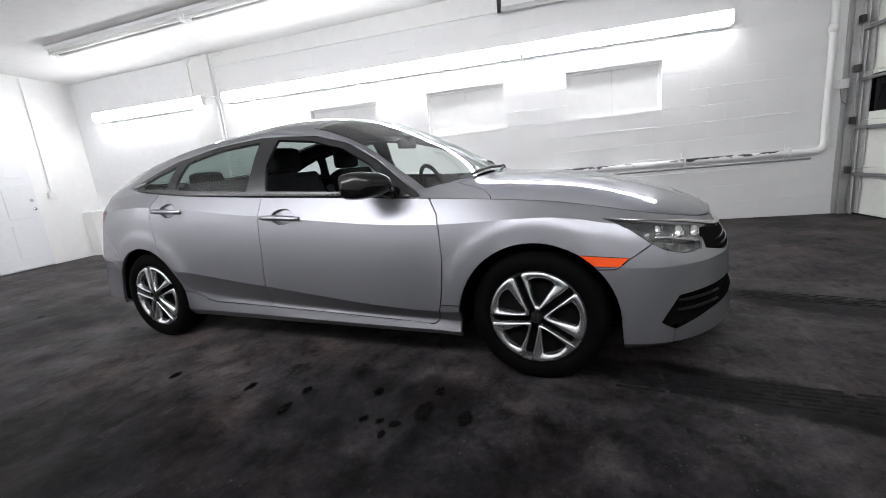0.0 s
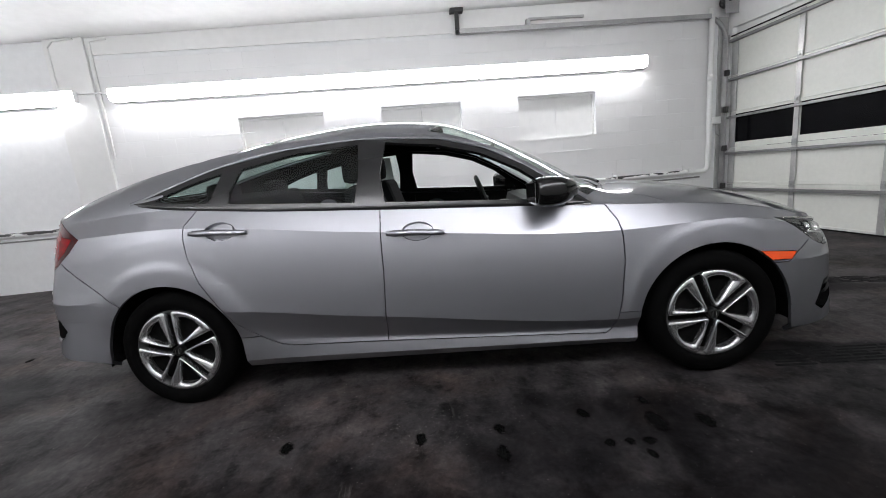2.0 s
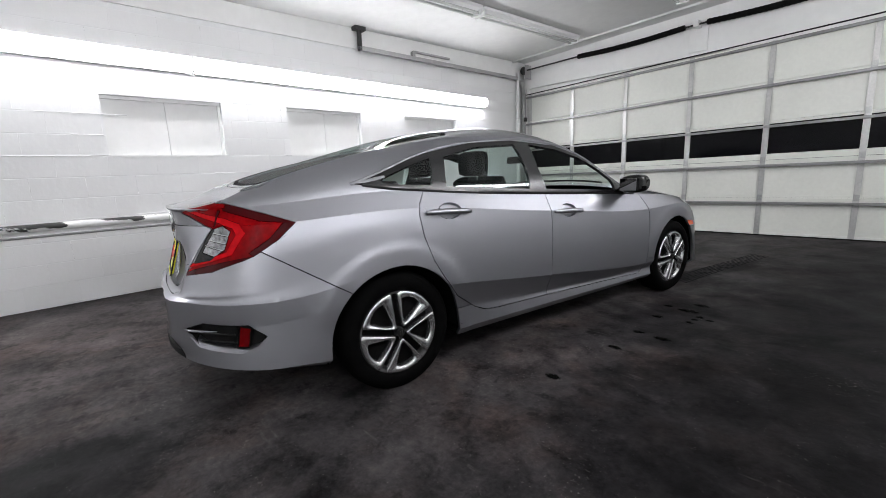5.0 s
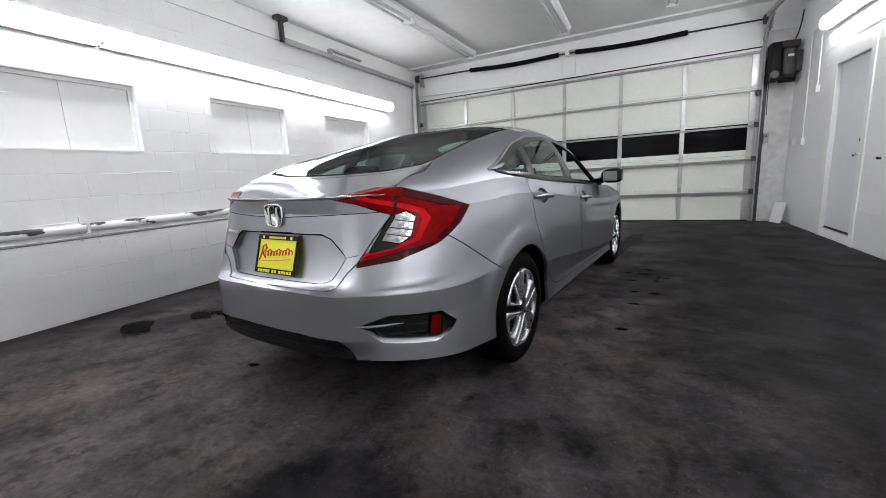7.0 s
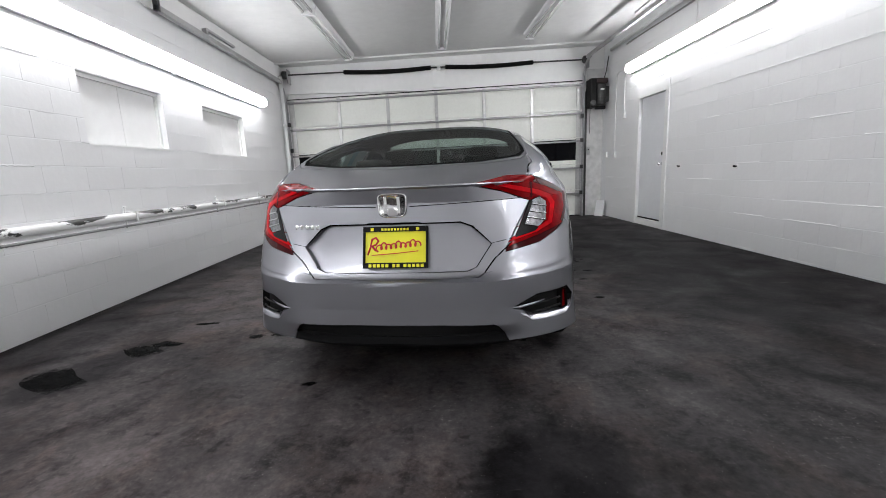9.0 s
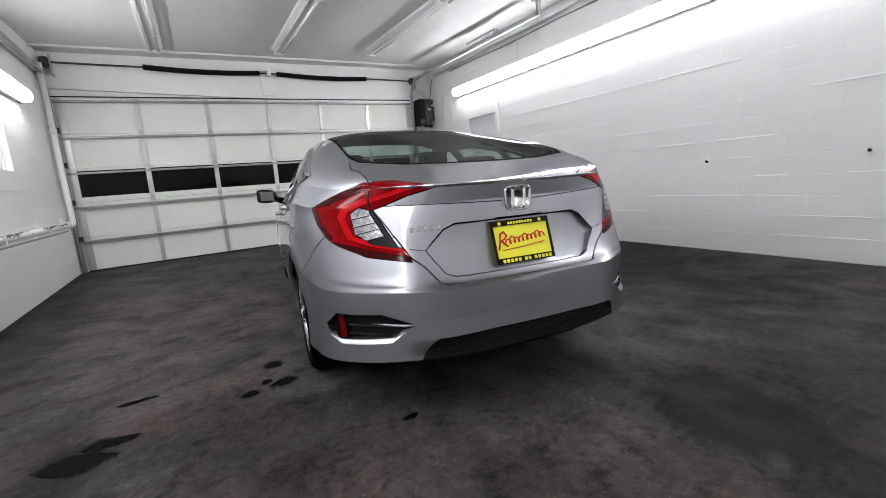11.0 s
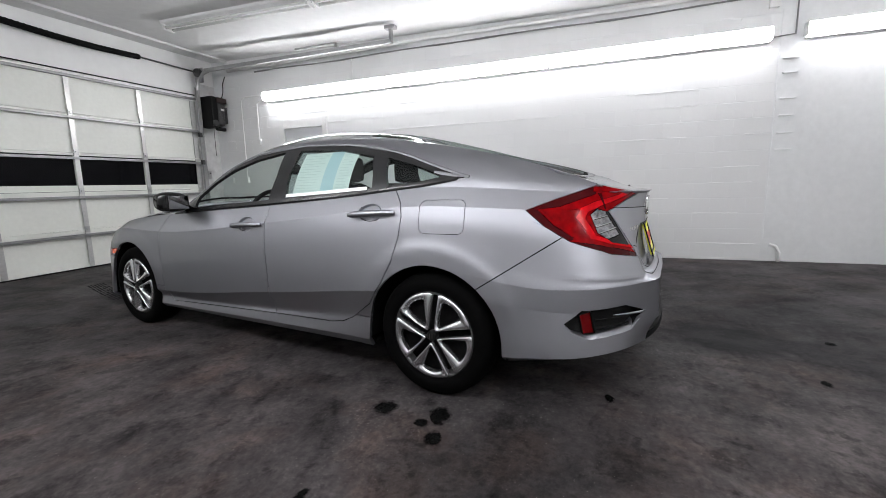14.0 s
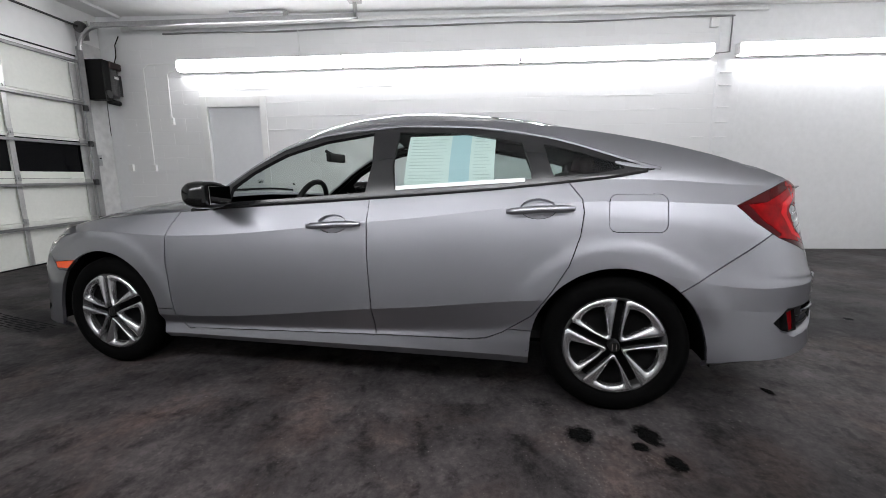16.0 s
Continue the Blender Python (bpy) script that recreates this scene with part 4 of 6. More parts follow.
HIGH_RINGS = [
    ((0.588, 0.588, 0.66, 0.63, 0.57, 0.58, 0.54, 0.535), (0.745, 0.831, 0.894, 0.8975, 0.8965, 0.888, 0.84, 0.78), -2.334, 2.205, True),
    ((0.607, 0.65, 0.75, 0.72, 0.66, 0.66, 0.60, 0.575), (0.732, 0.818, 0.890, 0.894, 0.894, 0.885, 0.832, 0.775), -2.298, 2.19, False),
    ((0.74, 0.78, 0.855, 0.79, 0.715, 0.725, 0.65, 0.60), (0.722, 0.808, 0.878, 0.888, 0.890, 0.881, 0.82, 0.765), -2.255, 2.175, False),
    ((0.92, 0.925, 0.945, 0.853, 0.762, 0.775, 0.69, 0.622), (0.70, 0.785, 0.860, 0.880, 0.885, 0.875, 0.80, 0.745), -2.238, 2.155, True),
    ((0.988, 1.005, 1.035, 0.955, 0.880, 0.838, 0.748, 0.660), (0.66, 0.72, 0.80, 0.826, 0.822, 0.80, 0.745, 0.70), -2.250, 2.13, True),
]
RINGS = LOW_RINGS + HIGH_RINGS
LR, LF, NR_EXP, NF_EXP = 0.50, 0.60, 2.7, 2.75
N_REAR, N_SIDE, N_FRONT = 18, 110, 18


def ring_line(zs, hw, y0, y1):
    fz, fw = smooth_curve(YN, zs), smooth_curve(YN, hw)
    th = np.linspace(0, math.pi / 2, N_REAR + 1)
    rear = [(np.sin(a) ** (2 / NR_EXP), y0 + LR * (1 - max(0.0, np.cos(a)) ** (2 / NR_EXP))) for a in th]
    th = np.linspace(math.pi / 2, 0, N_FRONT + 1)
    front = [(np.sin(a) ** (2 / NF_EXP), y1 - LF * (1 - max(0.0, np.cos(a)) ** (2 / NF_EXP))) for a in th]
    mid = [(1.0, y) for y in np.linspace(y0 + LR, y1 - LF, N_SIDE + 1)[1:-1]]
    return np.array([(f * fw(y), y, fz(y)) for f, y in rear + mid + front])


SHELF_LOW, SHELF_HIGH = smooth_curve(YN, HIGH_RINGS[0][0]), smooth_curve(YN, HIGH_RINGS[1][0])


def bulged(p):
    """The raised lip round the wheel arches."""
    for hy in (HUB_Y, -HUB_Y):
        r = math.hypot(p[1] - hy, (p[2] - HUB_Z))
        t = min(1, max(0, (0.485 - r) / 0.055))
        if p[0] > 0.5:
            p = np.array([p[0] + 0.007 * t * t * (3 - 2 * t), p[1], p[2]])
    # beside the trunk lid the bumper runs up into the lamps without a shelf
    z0, z1 = float(SHELF_LOW(p[1])), float(SHELF_HIGH(p[1]))
    step = min(1.0, max(0.0, (p[2] - z0) / (z1 - z0)))
    if p[1] < -1.80 and z0 < p[2] < 0.92:
        u = min(1, max(0, (abs(p[0]) - 0.38) / 0.12))
        k = max(0.0, min(step, (0.92 - p[2]) / 0.22))
        p = np.array([p[0], p[1] - 0.031 * k * u * u * (3 - 2 * u) * min(1, (-1.80 - p[1]) / 0.2), p[2]])
    # the rear bumper turns a corner beside the valance
    if p[1] < -2.0 and step < 1:
        u = abs(p[0]) - 0.43
        k = max(0.0, 1 + u / 0.22) if u < 0 else max(0.0, 1 - u / 0.14)
        up = min(1, max(0, (p[2] - 0.33) / 0.06)) * (1 - step)
        p = np.array([p[0], p[1] - 0.028 * k * up, p[2]])
    return p


lines = [ring_line(*r[:4]) for r in RINGS]
SUB = 6
rows, crease_rows = [], set()
knots = [i for i, r in enumerate(RINGS) if r[4] or i in (0, len(RINGS) - 1)]
for a, b in zip(knots, knots[1:]):
    ks = np.arange(a, b + 1)
    stack = np.array([lines[k] for k in ks])
    n = SUB * (b - a)
    for j in range(n + (b == len(RINGS) - 1)):
        t = a + j / SUB
        row = np.empty_like(lines[0])
        if len(ks) == 2:
            row = stack[0] + (stack[1] - stack[0]) * (t - a)
        else:
            for i in range(row.shape[0]):
                for c in range(3):
                    row[i, c] = smooth_curve(ks, stack[:, i, c])(t) if np.ptp(stack[:, i, c]) > 1e-6 else stack[0, i, c]
        if j == 0 and a:
            crease_rows.add(len(rows))
        rows.append(row)
belt = rows[-1]
lower = np.array([[bulged(p) for p in row] for row in rows])

# greenhouse, hood and deck
rail_z = smooth_curve((-2.3, -2.1, -1.95, -1.75, -1.48, -1.05, -0.7, -0.34, 0.08, 0.32, 0.52, 0.66, 0.80, 1.0), (0.975, 1.018, 1.078, 1.143, 1.212, 1.289, 1.324, 1.333, 1.293, 1.219, 1.110, 1.014, 0.918, 0.7))
rail_x = smooth_curve((-2.3, -1.75, -1.48, -1.05, -0.34, 0.08, 0.52, 0.82, 1.15, 1.6, 2.2), (0.60, 0.61, 0.615, 0.61, 0.597, 0.606, 0.672, 0.75, 0.67, 0.61, 0.53))
centre_z = smooth_curve((-2.3, -2.2, -1.98, -1.78, -1.5, -1.2, -0.85, -0.3, 0.1, 0.3, 0.6, 1.02, 1.15, 1.5, 1.85, 2.05, 2.2), (0.985, 1.000, 1.056, 1.118, 1.203, 1.294, 1.374, 1.421, 1.384, 1.315, 1.174, 0.958, 0.948, 0.907, 0.820, 0.742, 0.655))
crown = smooth_curve((-2.3, -1.9, -1.2, -0.6, -0.1, 0.2, 0.8, 1.2, 2.2), (2.6, 2.6, 3.0, 3.6, 3.6, 3.0, 2.3, 2.5, 2.5))
N_B, N_T = 9, 16
upper = []
for x, y, z in belt:
    zc, p = max(float(centre_z(y)), z), float(crown(y))
    over = lambda s: z + (zc - z) * (1 - (s / max(x, 1e-6)) ** p)
    rx = min(float(rail_x(y)), 0.97 * x)
    rz = max(float(rail_z(y)), over(rx)) if y > 0.7 or y < -2.1 else max(float(rail_z(y)), z + 0.004)
    zc = max(zc, rz - 0.035)
    strip = []
    for j in range(N_B):
        t = j / N_B
        bow = 0.030 * 4 * t * (1 - t) * min(1, max(0, (rz - z) / 0.25))
        strip.append((x + (rx - x) * t + bow, y, z + (rz - z) * t + 0.3 * bow))
    for j in range(N_T + 1):
        s = rx * (1 - j / N_T)
        strip.append((s, y, rz + (zc - rz) * (1 - (s / max(rx, 1e-6)) ** p)))
    upper.append(strip)
upper = np.array(upper).transpose(1, 0, 2)


def grid_shell(bm, grid, zone, layer, split_rows=()):
    made = []
    n = grid.shape[1]
    for r in range(grid.shape[0] - 1):
        a = made[-1][1] if made and r not in split_rows else [bm.verts.new(p) for p in grid[r]]
        b = [bm.verts.new(p) for p in grid[r + 1]]
        made.append((a, b))
        for i in range(n - 1):
            vs = []
            for v in (a[i], a[i + 1], b[i + 1], b[i]):
                if not vs or all((v.co - w.co).length > 1e-5 for w in vs):
                    vs.append(v)
            if len(vs) > 2:
                f = bm.faces.new(vs)
                f.smooth = True
                f[layer] = zone(r) if callable(zone) else zone
    return bm


def full_shell():
    bm = bmesh.new()
    lay = bm.faces.layers.int.new("zone")
    grid_shell(bm, lower, 0, lay, crease_rows)
    grid_shell(bm, upper, lambda r: 1 if r < N_B else 2, lay, (N_B,))
    bmesh.ops.remove_doubles(bm, verts=[v for v in bm.verts if abs(v.co.x) < 1e-5], dist=1e-5)
    for f in bm.faces:
        f.normal_update()
        c = f.calc_center_median()
        if f.normal.dot(Vector((c.x, 0.25 * c.y, c.z - 0.6))) < 0:
            f.normal_flip()
    bm.normal_update()
    return bm, lay


smooth_bm, smooth_lay = full_shell()
for f in smooth_bm.faces:
    f.normal_update()
smooth_bm.faces.ensure_lookup_table()
vert_normals = {}
for v in smooth_bm.verts:
    n = Vector()
    for f in v.link_faces:
        n += f.normal * f.calc_area()
    if abs(v.co.x) < 1e-5:
        n.x = 0
    vert_normals[v.index] = n.normalized() if n.length else Vector((0, 0, 1))
smooth_bm.verts.index_update()
vert_normals = {v.index: vert_normals[v.index] for v in smooth_bm.verts}
tree = BVHTree.FromBMesh(smooth_bm)


def shell_normal(p):
    """The smooth normal of the uncut shell near a point of its right half."""
    q, n, i, d = tree.find_nearest(p)
    f = smooth_bm.faces[i]
    w = [1 / ((v.co - q).length + 1e-5) ** 2 for v in f.verts]
    out = Vector()
    for v, k in zip(f.verts, w):
        out += vert_normals[v.index] * k
    return out.normalized()


work, zone_lay = full_shell()
tag_lay = work.faces.layers.int.new("tag")


def inside(poly, u, v):
    hit = False
    for (a, b), (c, d) in zip(poly, poly[1:] + poly[:1]):
        if (b > v) != (d > v) and u < (c - a) * (v - b) / (d - b) + a:
            hit = not hit
    return hit


def carve(poly, tag, zones, axes=(1, 2), only=None):
    """Cuts the outline into the shell and tags the faces inside it."""
    m = 0.004
    ok = lambda f: f[zone_lay] in zones and (only is None or only(f.calc_center_median()))
    for a, b in zip(poly, poly[1:] + poly[:1]):
        lo, hi = [min(a[k], b[k]) - m for k in (0, 1)], [max(a[k], b[k]) + m for k in (0, 1)]
        fs = []
        for f in work.faces:
            if ok(f):
                us, vs = [v.co[axes[0]] for v in f.verts], [v.co[axes[1]] for v in f.verts]
                if max(us) > lo[0] and min(us) < hi[0] and max(vs) > lo[1] and min(vs) < hi[1]:
                    fs.append(f)
        co, no = Vector((0, 0, 0)), Vector((0, 0, 0))
        co[axes[0]], co[axes[1]] = a
        no[axes[0]], no[axes[1]] = b[1] - a[1], a[0] - b[0]
        if fs and no.length > 1e-6:
            geom = list({*fs, *(e for f in fs for e in f.edges), *(v for f in fs for v in f.verts)})
            bmesh.ops.bisect_plane(work, geom=geom, dist=1e-5, plane_co=co, plane_no=no.normalized())
    for f in work.faces:
        if ok(f):
            c = f.calc_center_median()
            if inside(poly, c[axes[0]], c[axes[1]]):
                f[tag_lay] = tag


def arch(hy, r, n=28):
    return [(hy + r * math.cos(a), HUB_Z - 0.02 + (r + 0.012) * math.sin(a)) for a in (math.pi * i / n for i in range(n + 1))] + [(hy - r - 0.015, 0.0), (hy + r + 0.015, 0.0)]


(FENDER, DOOR_F, DOOR_R, QUARTER, SILL, BUMPER_R, BUMPER_F, HOLE, HOOD, TRUNK, ROOF, SURROUND, GLASS_F, GLASS_R, GLASS_Q, SCREEN, REAR_GLASS, TAIL, TAIL_CLEAR, HEADLAMP, MARKER, VALANCE, POCKET, REFLECTOR, LOWER_GRILLE, FUEL, TAIL_DARK, RECESS, CUP_F, CUP_R, GRILLE, CLEAR_LOW, TAIL_BRIGHT, LIP, FRIT, FRONT_LIP) = range(1, 37)
LOWER, SIDE, TOPZ = (0,), (1,), (2,)
side = lambda c: c.x > 0.42
# large areas first, later cuts win
carve([(-3, 0), (-0.6, 0), (-0.6, 1.2), (-3, 1.2)], QUARTER, LOWER)
carve([(3, 0), (0.5, 0), (0.5, 1.2), (3, 1.2)], FENDER, LOWER)
carve([(-3, 0.0), (-1.50, 0.0), (-1.55, 0.55), (-1.60, 0.575), (-1.95, 0.808), (-2.02, 0.80), (-3, 0.80)], BUMPER_R, LOWER)
carve([(3, 0), (1.55, 0), (1.55, 0.545), (1.69, 0.545), (1.745, 0.585), (1.84, 0.645), (3, 0.645)], BUMPER_F, LOWER)
carve([(1.90, 0.0), (1.905, 0.20), (1.918, 0.270), (2.06, 0.318), (2.3, 0.362), (3, 0.362), (3, 0.0)], FRONT_LIP, LOWER)
carve([(-0.1, 0.597), (0.37, 0.600), (0.395, 0.612), (0.444, 0.676), (0.49, 0.714), (0.60, 0.911), (0.66, 1.3), (-0.1, 1.3)], TRUNK, LOWER, (0, 2), only=lambda c: c.y < -1.95)
carve([(-1.0, 0.1), (1.0, 0.1), (1.0, 0.365), (-1.0, 0.365)], SILL, LOWER)
carve([(-0.225, 1.3), (-0.222, 0.90), (-0.225, 0.66), (-0.247, 0.290), (0.835, 0.252), (0.862, 0.270), (0.885, 0.33), (0.905, 0.43), (0.921, 0.61), (0.915, 0.74), (0.90, 0.81), (0.855, 0.88), (0.80, 0.93), (0.80, 1.3)], DOOR_F, LOWER)
carve([(-0.225, 1.3), (-0.222, 0.90), (-0.225, 0.66), (-0.247, 0.290), (-0.72, 0.304), (-0.79, 0.315), (-0.86, 0.345), (-0.995, 0.44), (-1.08, 0.56), (-1.145, 0.67), (-1.188, 0.80), (-1.200, 0.90), (-1.19, 0.955), (-1.13, 1.03), (-1.10, 1.3)], DOOR_R, LOWER)
carve(arch(HUB_Y, ARCH_R), HOLE, LOWER, only=side)
carve(arch(-HUB_Y, ARCH_R), HOLE, LOWER, only=side)
carve([(1.547, 0.608), (1.739, 0.588), (1.705, 0.554), (1.605, 0.560)], MARKER, LOWER, only=side)
carve([(1.64, 0.753), (1.77, 0.728), (1.992, 0.680), (2.03, 0.655), (2.02, 0.585), (1.948, 0.585), (1.88, 0.607), (1.827, 0.637), (1.75, 0.697), (1.69, 0.733)], HEADLAMP, LOWER)
carve([(-0.1, 0.618), (0.37, 0.628), (0.52, 0.658), (0.62, 0.66), (0.64, 0.585), (0.50, 0.548), (-0.1, 0.538)], GRILLE, LOWER, (0, 2), only=lambda c: c.y > 1.9)
carve([(-3, 1.5), (-1.2, 1.5), (-1.2, 0.3), (-3, 0.3)], QUARTER, SIDE)
r8 = [(cy + 0.03 * math.cos(a), cz + 0.03 * math.sin(a)) for cy, cz, a0 in ((-1.331, 0.942, 0), (-1.499, 0.942, 90), (-1.499, 0.848, 180), (-1.331, 0.848, 270)) for a in (math.radians(a0 + k) for k in (0, 30, 60, 90))]
carve(r8, FUEL, LOWER, only=side)
# upper shell
carve([(-3, -3), (3, -3), (3, 3), (-3, 3)], ROOF, (1, 2), (0, 1))
carve([(-0.1, 1.02), (0.35, 0.99), (0.59, 0.925), (0.64, 1.03), (0.70, 1.10), (0.78, 1.15), (0.9, 1.18), (0.9, 3), (-0.1, 3)], HOOD, (1, 2), (0, 1))
carve([(-0.1, -1.91), (0.40, -1.902), (0.575, -1.876), (0.612, -1.80), (0.628, -1.90), (0.60, -2.0), (0.585, -2.4), (-0.1, -2.4)], TRUNK, (1, 2), (0, 1))
carve([(-0.1, 0.10), (0.30, 0.085), (0.565, 0.03), (0.60, 0.20), (0.66, 0.52), (0.735, 0.80), (0.62, 0.88), (0.35, 0.985), (-0.1, 1.015)], SCREEN, TOPZ, (0, 1))
carve([(-0.1, -0.80), (0.36, -0.785), (0.50, -0.76), (0.55, -0.80), (0.572, -1.30), (0.596, -1.62), (0.600, -1.755), (0.572, -1.832), (0.38, -1.868), (-0.1, -1.876)], FRIT, TOPZ, (0, 1))
carve([(-0.1, -0.83), (0.36, -0.815), (0.49, -0.785), (0.536, -0.83), (0.559, -1.30), (0.582, -1.61), (0.585, -1.742), (0.557, -1.808), (0.37, -1.845), (-0.1, -1.854)], REAR_GLASS, TOPZ, (0, 1))
DLO = [(0.80, 0.895), (0.30, 0.930), (-0.30, 0.966), (-1.0, 1.018), (-1.30, 1.048), (-1.50, 1.078), (-1.46, 1.098), (-1.06, 1.222), (-0.70, 1.284), (-0.34, 1.302), (0.08, 1.270), (0.31, 1.204), (0.51, 1.098), (0.64, 1.005), (0.76, 0.925)]
carve(DLO, SURROUND, SIDE)
carve([(0.56, 0.935), (0.30, 0.950), (-0.195, 0.983), (-0.215, 1.12), (-0.19, 1.275), (0.07, 1.240), (0.29, 1.178), (0.47, 1.085), (0.57, 1.01)], GLASS_F, SIDE)
carve([(-0.345, 0.992), (-0.98, 1.040), (-0.97, 1.10), (-0.93, 1.205), (-0.66, 1.258), (-0.33, 1.275), (-0.325, 1.12)], GLASS_R, SIDE)
carve([(-1.075, 1.050), (-1.28, 1.066), (-1.365, 1.082), (-1.35, 1.095), (-1.20, 1.148), (-1.03, 1.195), (-1.05, 1.12)], GLASS_Q, SIDE)
# rear lamps: cut from behind, then bounded along the flank
lamp_flank = [(-1.80, 0.925), (-1.90, 0.965), (-2.05, 1.02), (-2.5, 1.06), (-2.5, 0.55), (-2.19, 0.70), (-2.10, 0.745), (-1.98, 0.792), (-1.88, 0.855)]


def carve_lamp(outline, tag):
    carve(outline, tag, (0, 1, 2), (0, 2), only=lambda c: c.y < -1.70 and inside(lamp_flank, c.y, c.z))


def slice_flank():
    """Adds the lamp's outline on the flank as edges only."""
    m = 0.004
    for a, b in zip(lamp_flank, lamp_flank[1:] + lamp_flank[:1]):
        if a[0] < -2.4 or b[0] < -2.4:
            continue
        fs = [f for f in work.faces if f.calc_center_median().x > 0.3 and min(v.co.y for v in f.verts) < max(a[0], b[0]) + m and max(v.co.y for v in f.verts) > min(a[0], b[0]) - m
              and min(v.co.z for v in f.verts) < max(a[1], b[1]) + m and max(v.co.z for v in f.verts) > min(a[1], b[1]) - m]
        geom = list({*fs, *(e for f in fs for e in f.edges), *(v for f in fs for v in f.verts)})
        bmesh.ops.bisect_plane(work, geom=geom, dist=1e-5, plane_co=Vector((0, *a)), plane_no=Vector((0, b[1] - a[1], a[0] - b[0])).normalized())


slice_flank()
carve_lamp([(0.335, 0.992), (0.50, 1.025), (0.60, 1.06), (0.95, 1.06), (0.95, 0.785), (0.78, 0.785), (0.487, 0.711), (0.53, 0.757), (0.60, 0.911), (0.47, 0.960)], TAIL)
carve_lamp([(0.533, 0.757), (0.602, 0.909), (0.646, 0.925), (0.680, 0.900), (0.676, 0.819), (0.624, 0.777)], TAIL_CLEAR)
carve([(-1.786, 0.9225), (-1.90, 0.9655), (-2.06, 1.03), (-2.06, 0.988), (-1.93, 0.938)], TAIL_DARK, (0, 1, 2), only=lambda c: c.x > 0.62 and c.y > -2.06 and inside(lamp_flank, c.y, c.z))
carve_lamp([(0.50, 0.738), (0.63, 0.770), (0.705, 0.800), (0.725, 0.890), (0.700, 0.930), (0.64, 0.955), (0.45, 0.998), (0.45, 0.984), (0.62, 0.938), (0.685, 0.912), (0.700, 0.885), (0.685, 0.812), (0.62, 0.783), (0.52, 0.757)], TAIL_BRIGHT)
carve_lamp([(0.487, 0.700), (0.95, 0.78), (0.95, 0.796), (0.78, 0.794), (0.64, 0.757), (0.493, 0.717)], TAIL_DARK)
carve([(-1.79, 0.93), (-1.845, 0.93), (-1.91, 0.862), (-1.995, 0.806), (-1.97, 0.78), (-1.87, 0.85)], TAIL_DARK, (0, 1, 2), only=lambda c: c.x > 0.70 and inside(lamp_flank, c.y, c.z))
carve_lamp([(0.603, 0.990), (0.614, 0.990), (0.613, 0.926), (0.606, 0.920)], TAIL_DARK)
carve_lamp([(0.530, 0.755), (0.602, 0.913), (0.612, 0.905), (0.572, 0.806), (0.640, 0.790), (0.624, 0.775)], CLEAR_LOW)
# plate recess in the trunk lid, handle cups in the doors
carve([(-0.1, 0.832), (0.295, 0.832), (0.345, 0.812), (0.425, 0.735), (0.36, 0.640), (0.32, 0.625), (-0.1, 0.625)], RECESS, LOWER, (0, 2), only=lambda c: c.y < -2.0)
oval = lambda cy, cz, a, b: [(cy + a * math.cos(math.tau * i / 20), cz + b * math.sin(math.tau * i / 20)) for i in range(20)]
carve(oval(-0.045, 0.835, 0.075, 0.042), CUP_F, LOWER, only=side)
carve(oval(-1.01, 0.912, 0.075, 0.042), CUP_R, LOWER, only=side)
# bumper details
carve([(-0.1, 0.348), (0.40, 0.350), (0.477, 0.353), (0.50, 0.30), (0.51, 0.10), (-0.1, 0.10)], LIP, LOWER, (0, 2), only=lambda c: c.y < -2.05)
carve([(-0.1, 0.397), (0.43, 0.397), (0.45, 0.388), (0.477, 0.353), (0.40, 0.350), (-0.1, 0.348)], VALANCE, LOWER, (0, 2), only=lambda c: c.y < -2.05)
carve([(0.512, 0.457), (0.627, 0.500), (0.778, 0.494), (0.814, 0.440), (0.802, 0.402), (0.770, 0.376), (0.60, 0.394), (0.563, 0.438)], POCKET, LOWER, (0, 2), only=lambda c: c.y < -1.75)
carve([(0.754, 0.4930), (0.782, 0.480), (0.782, 0.396), (0.750, 0.398)], REFLECTOR, LOWER, (0, 2), only=lambda c: c.y < -1.75)
carve([(1.865, 0.304), (1.935, 0.412), (2.3, 0.432), (2.3, 0.362), (2.06, 0.318), (1.918, 0.270)], LOWER_GRILLE, LOWER)


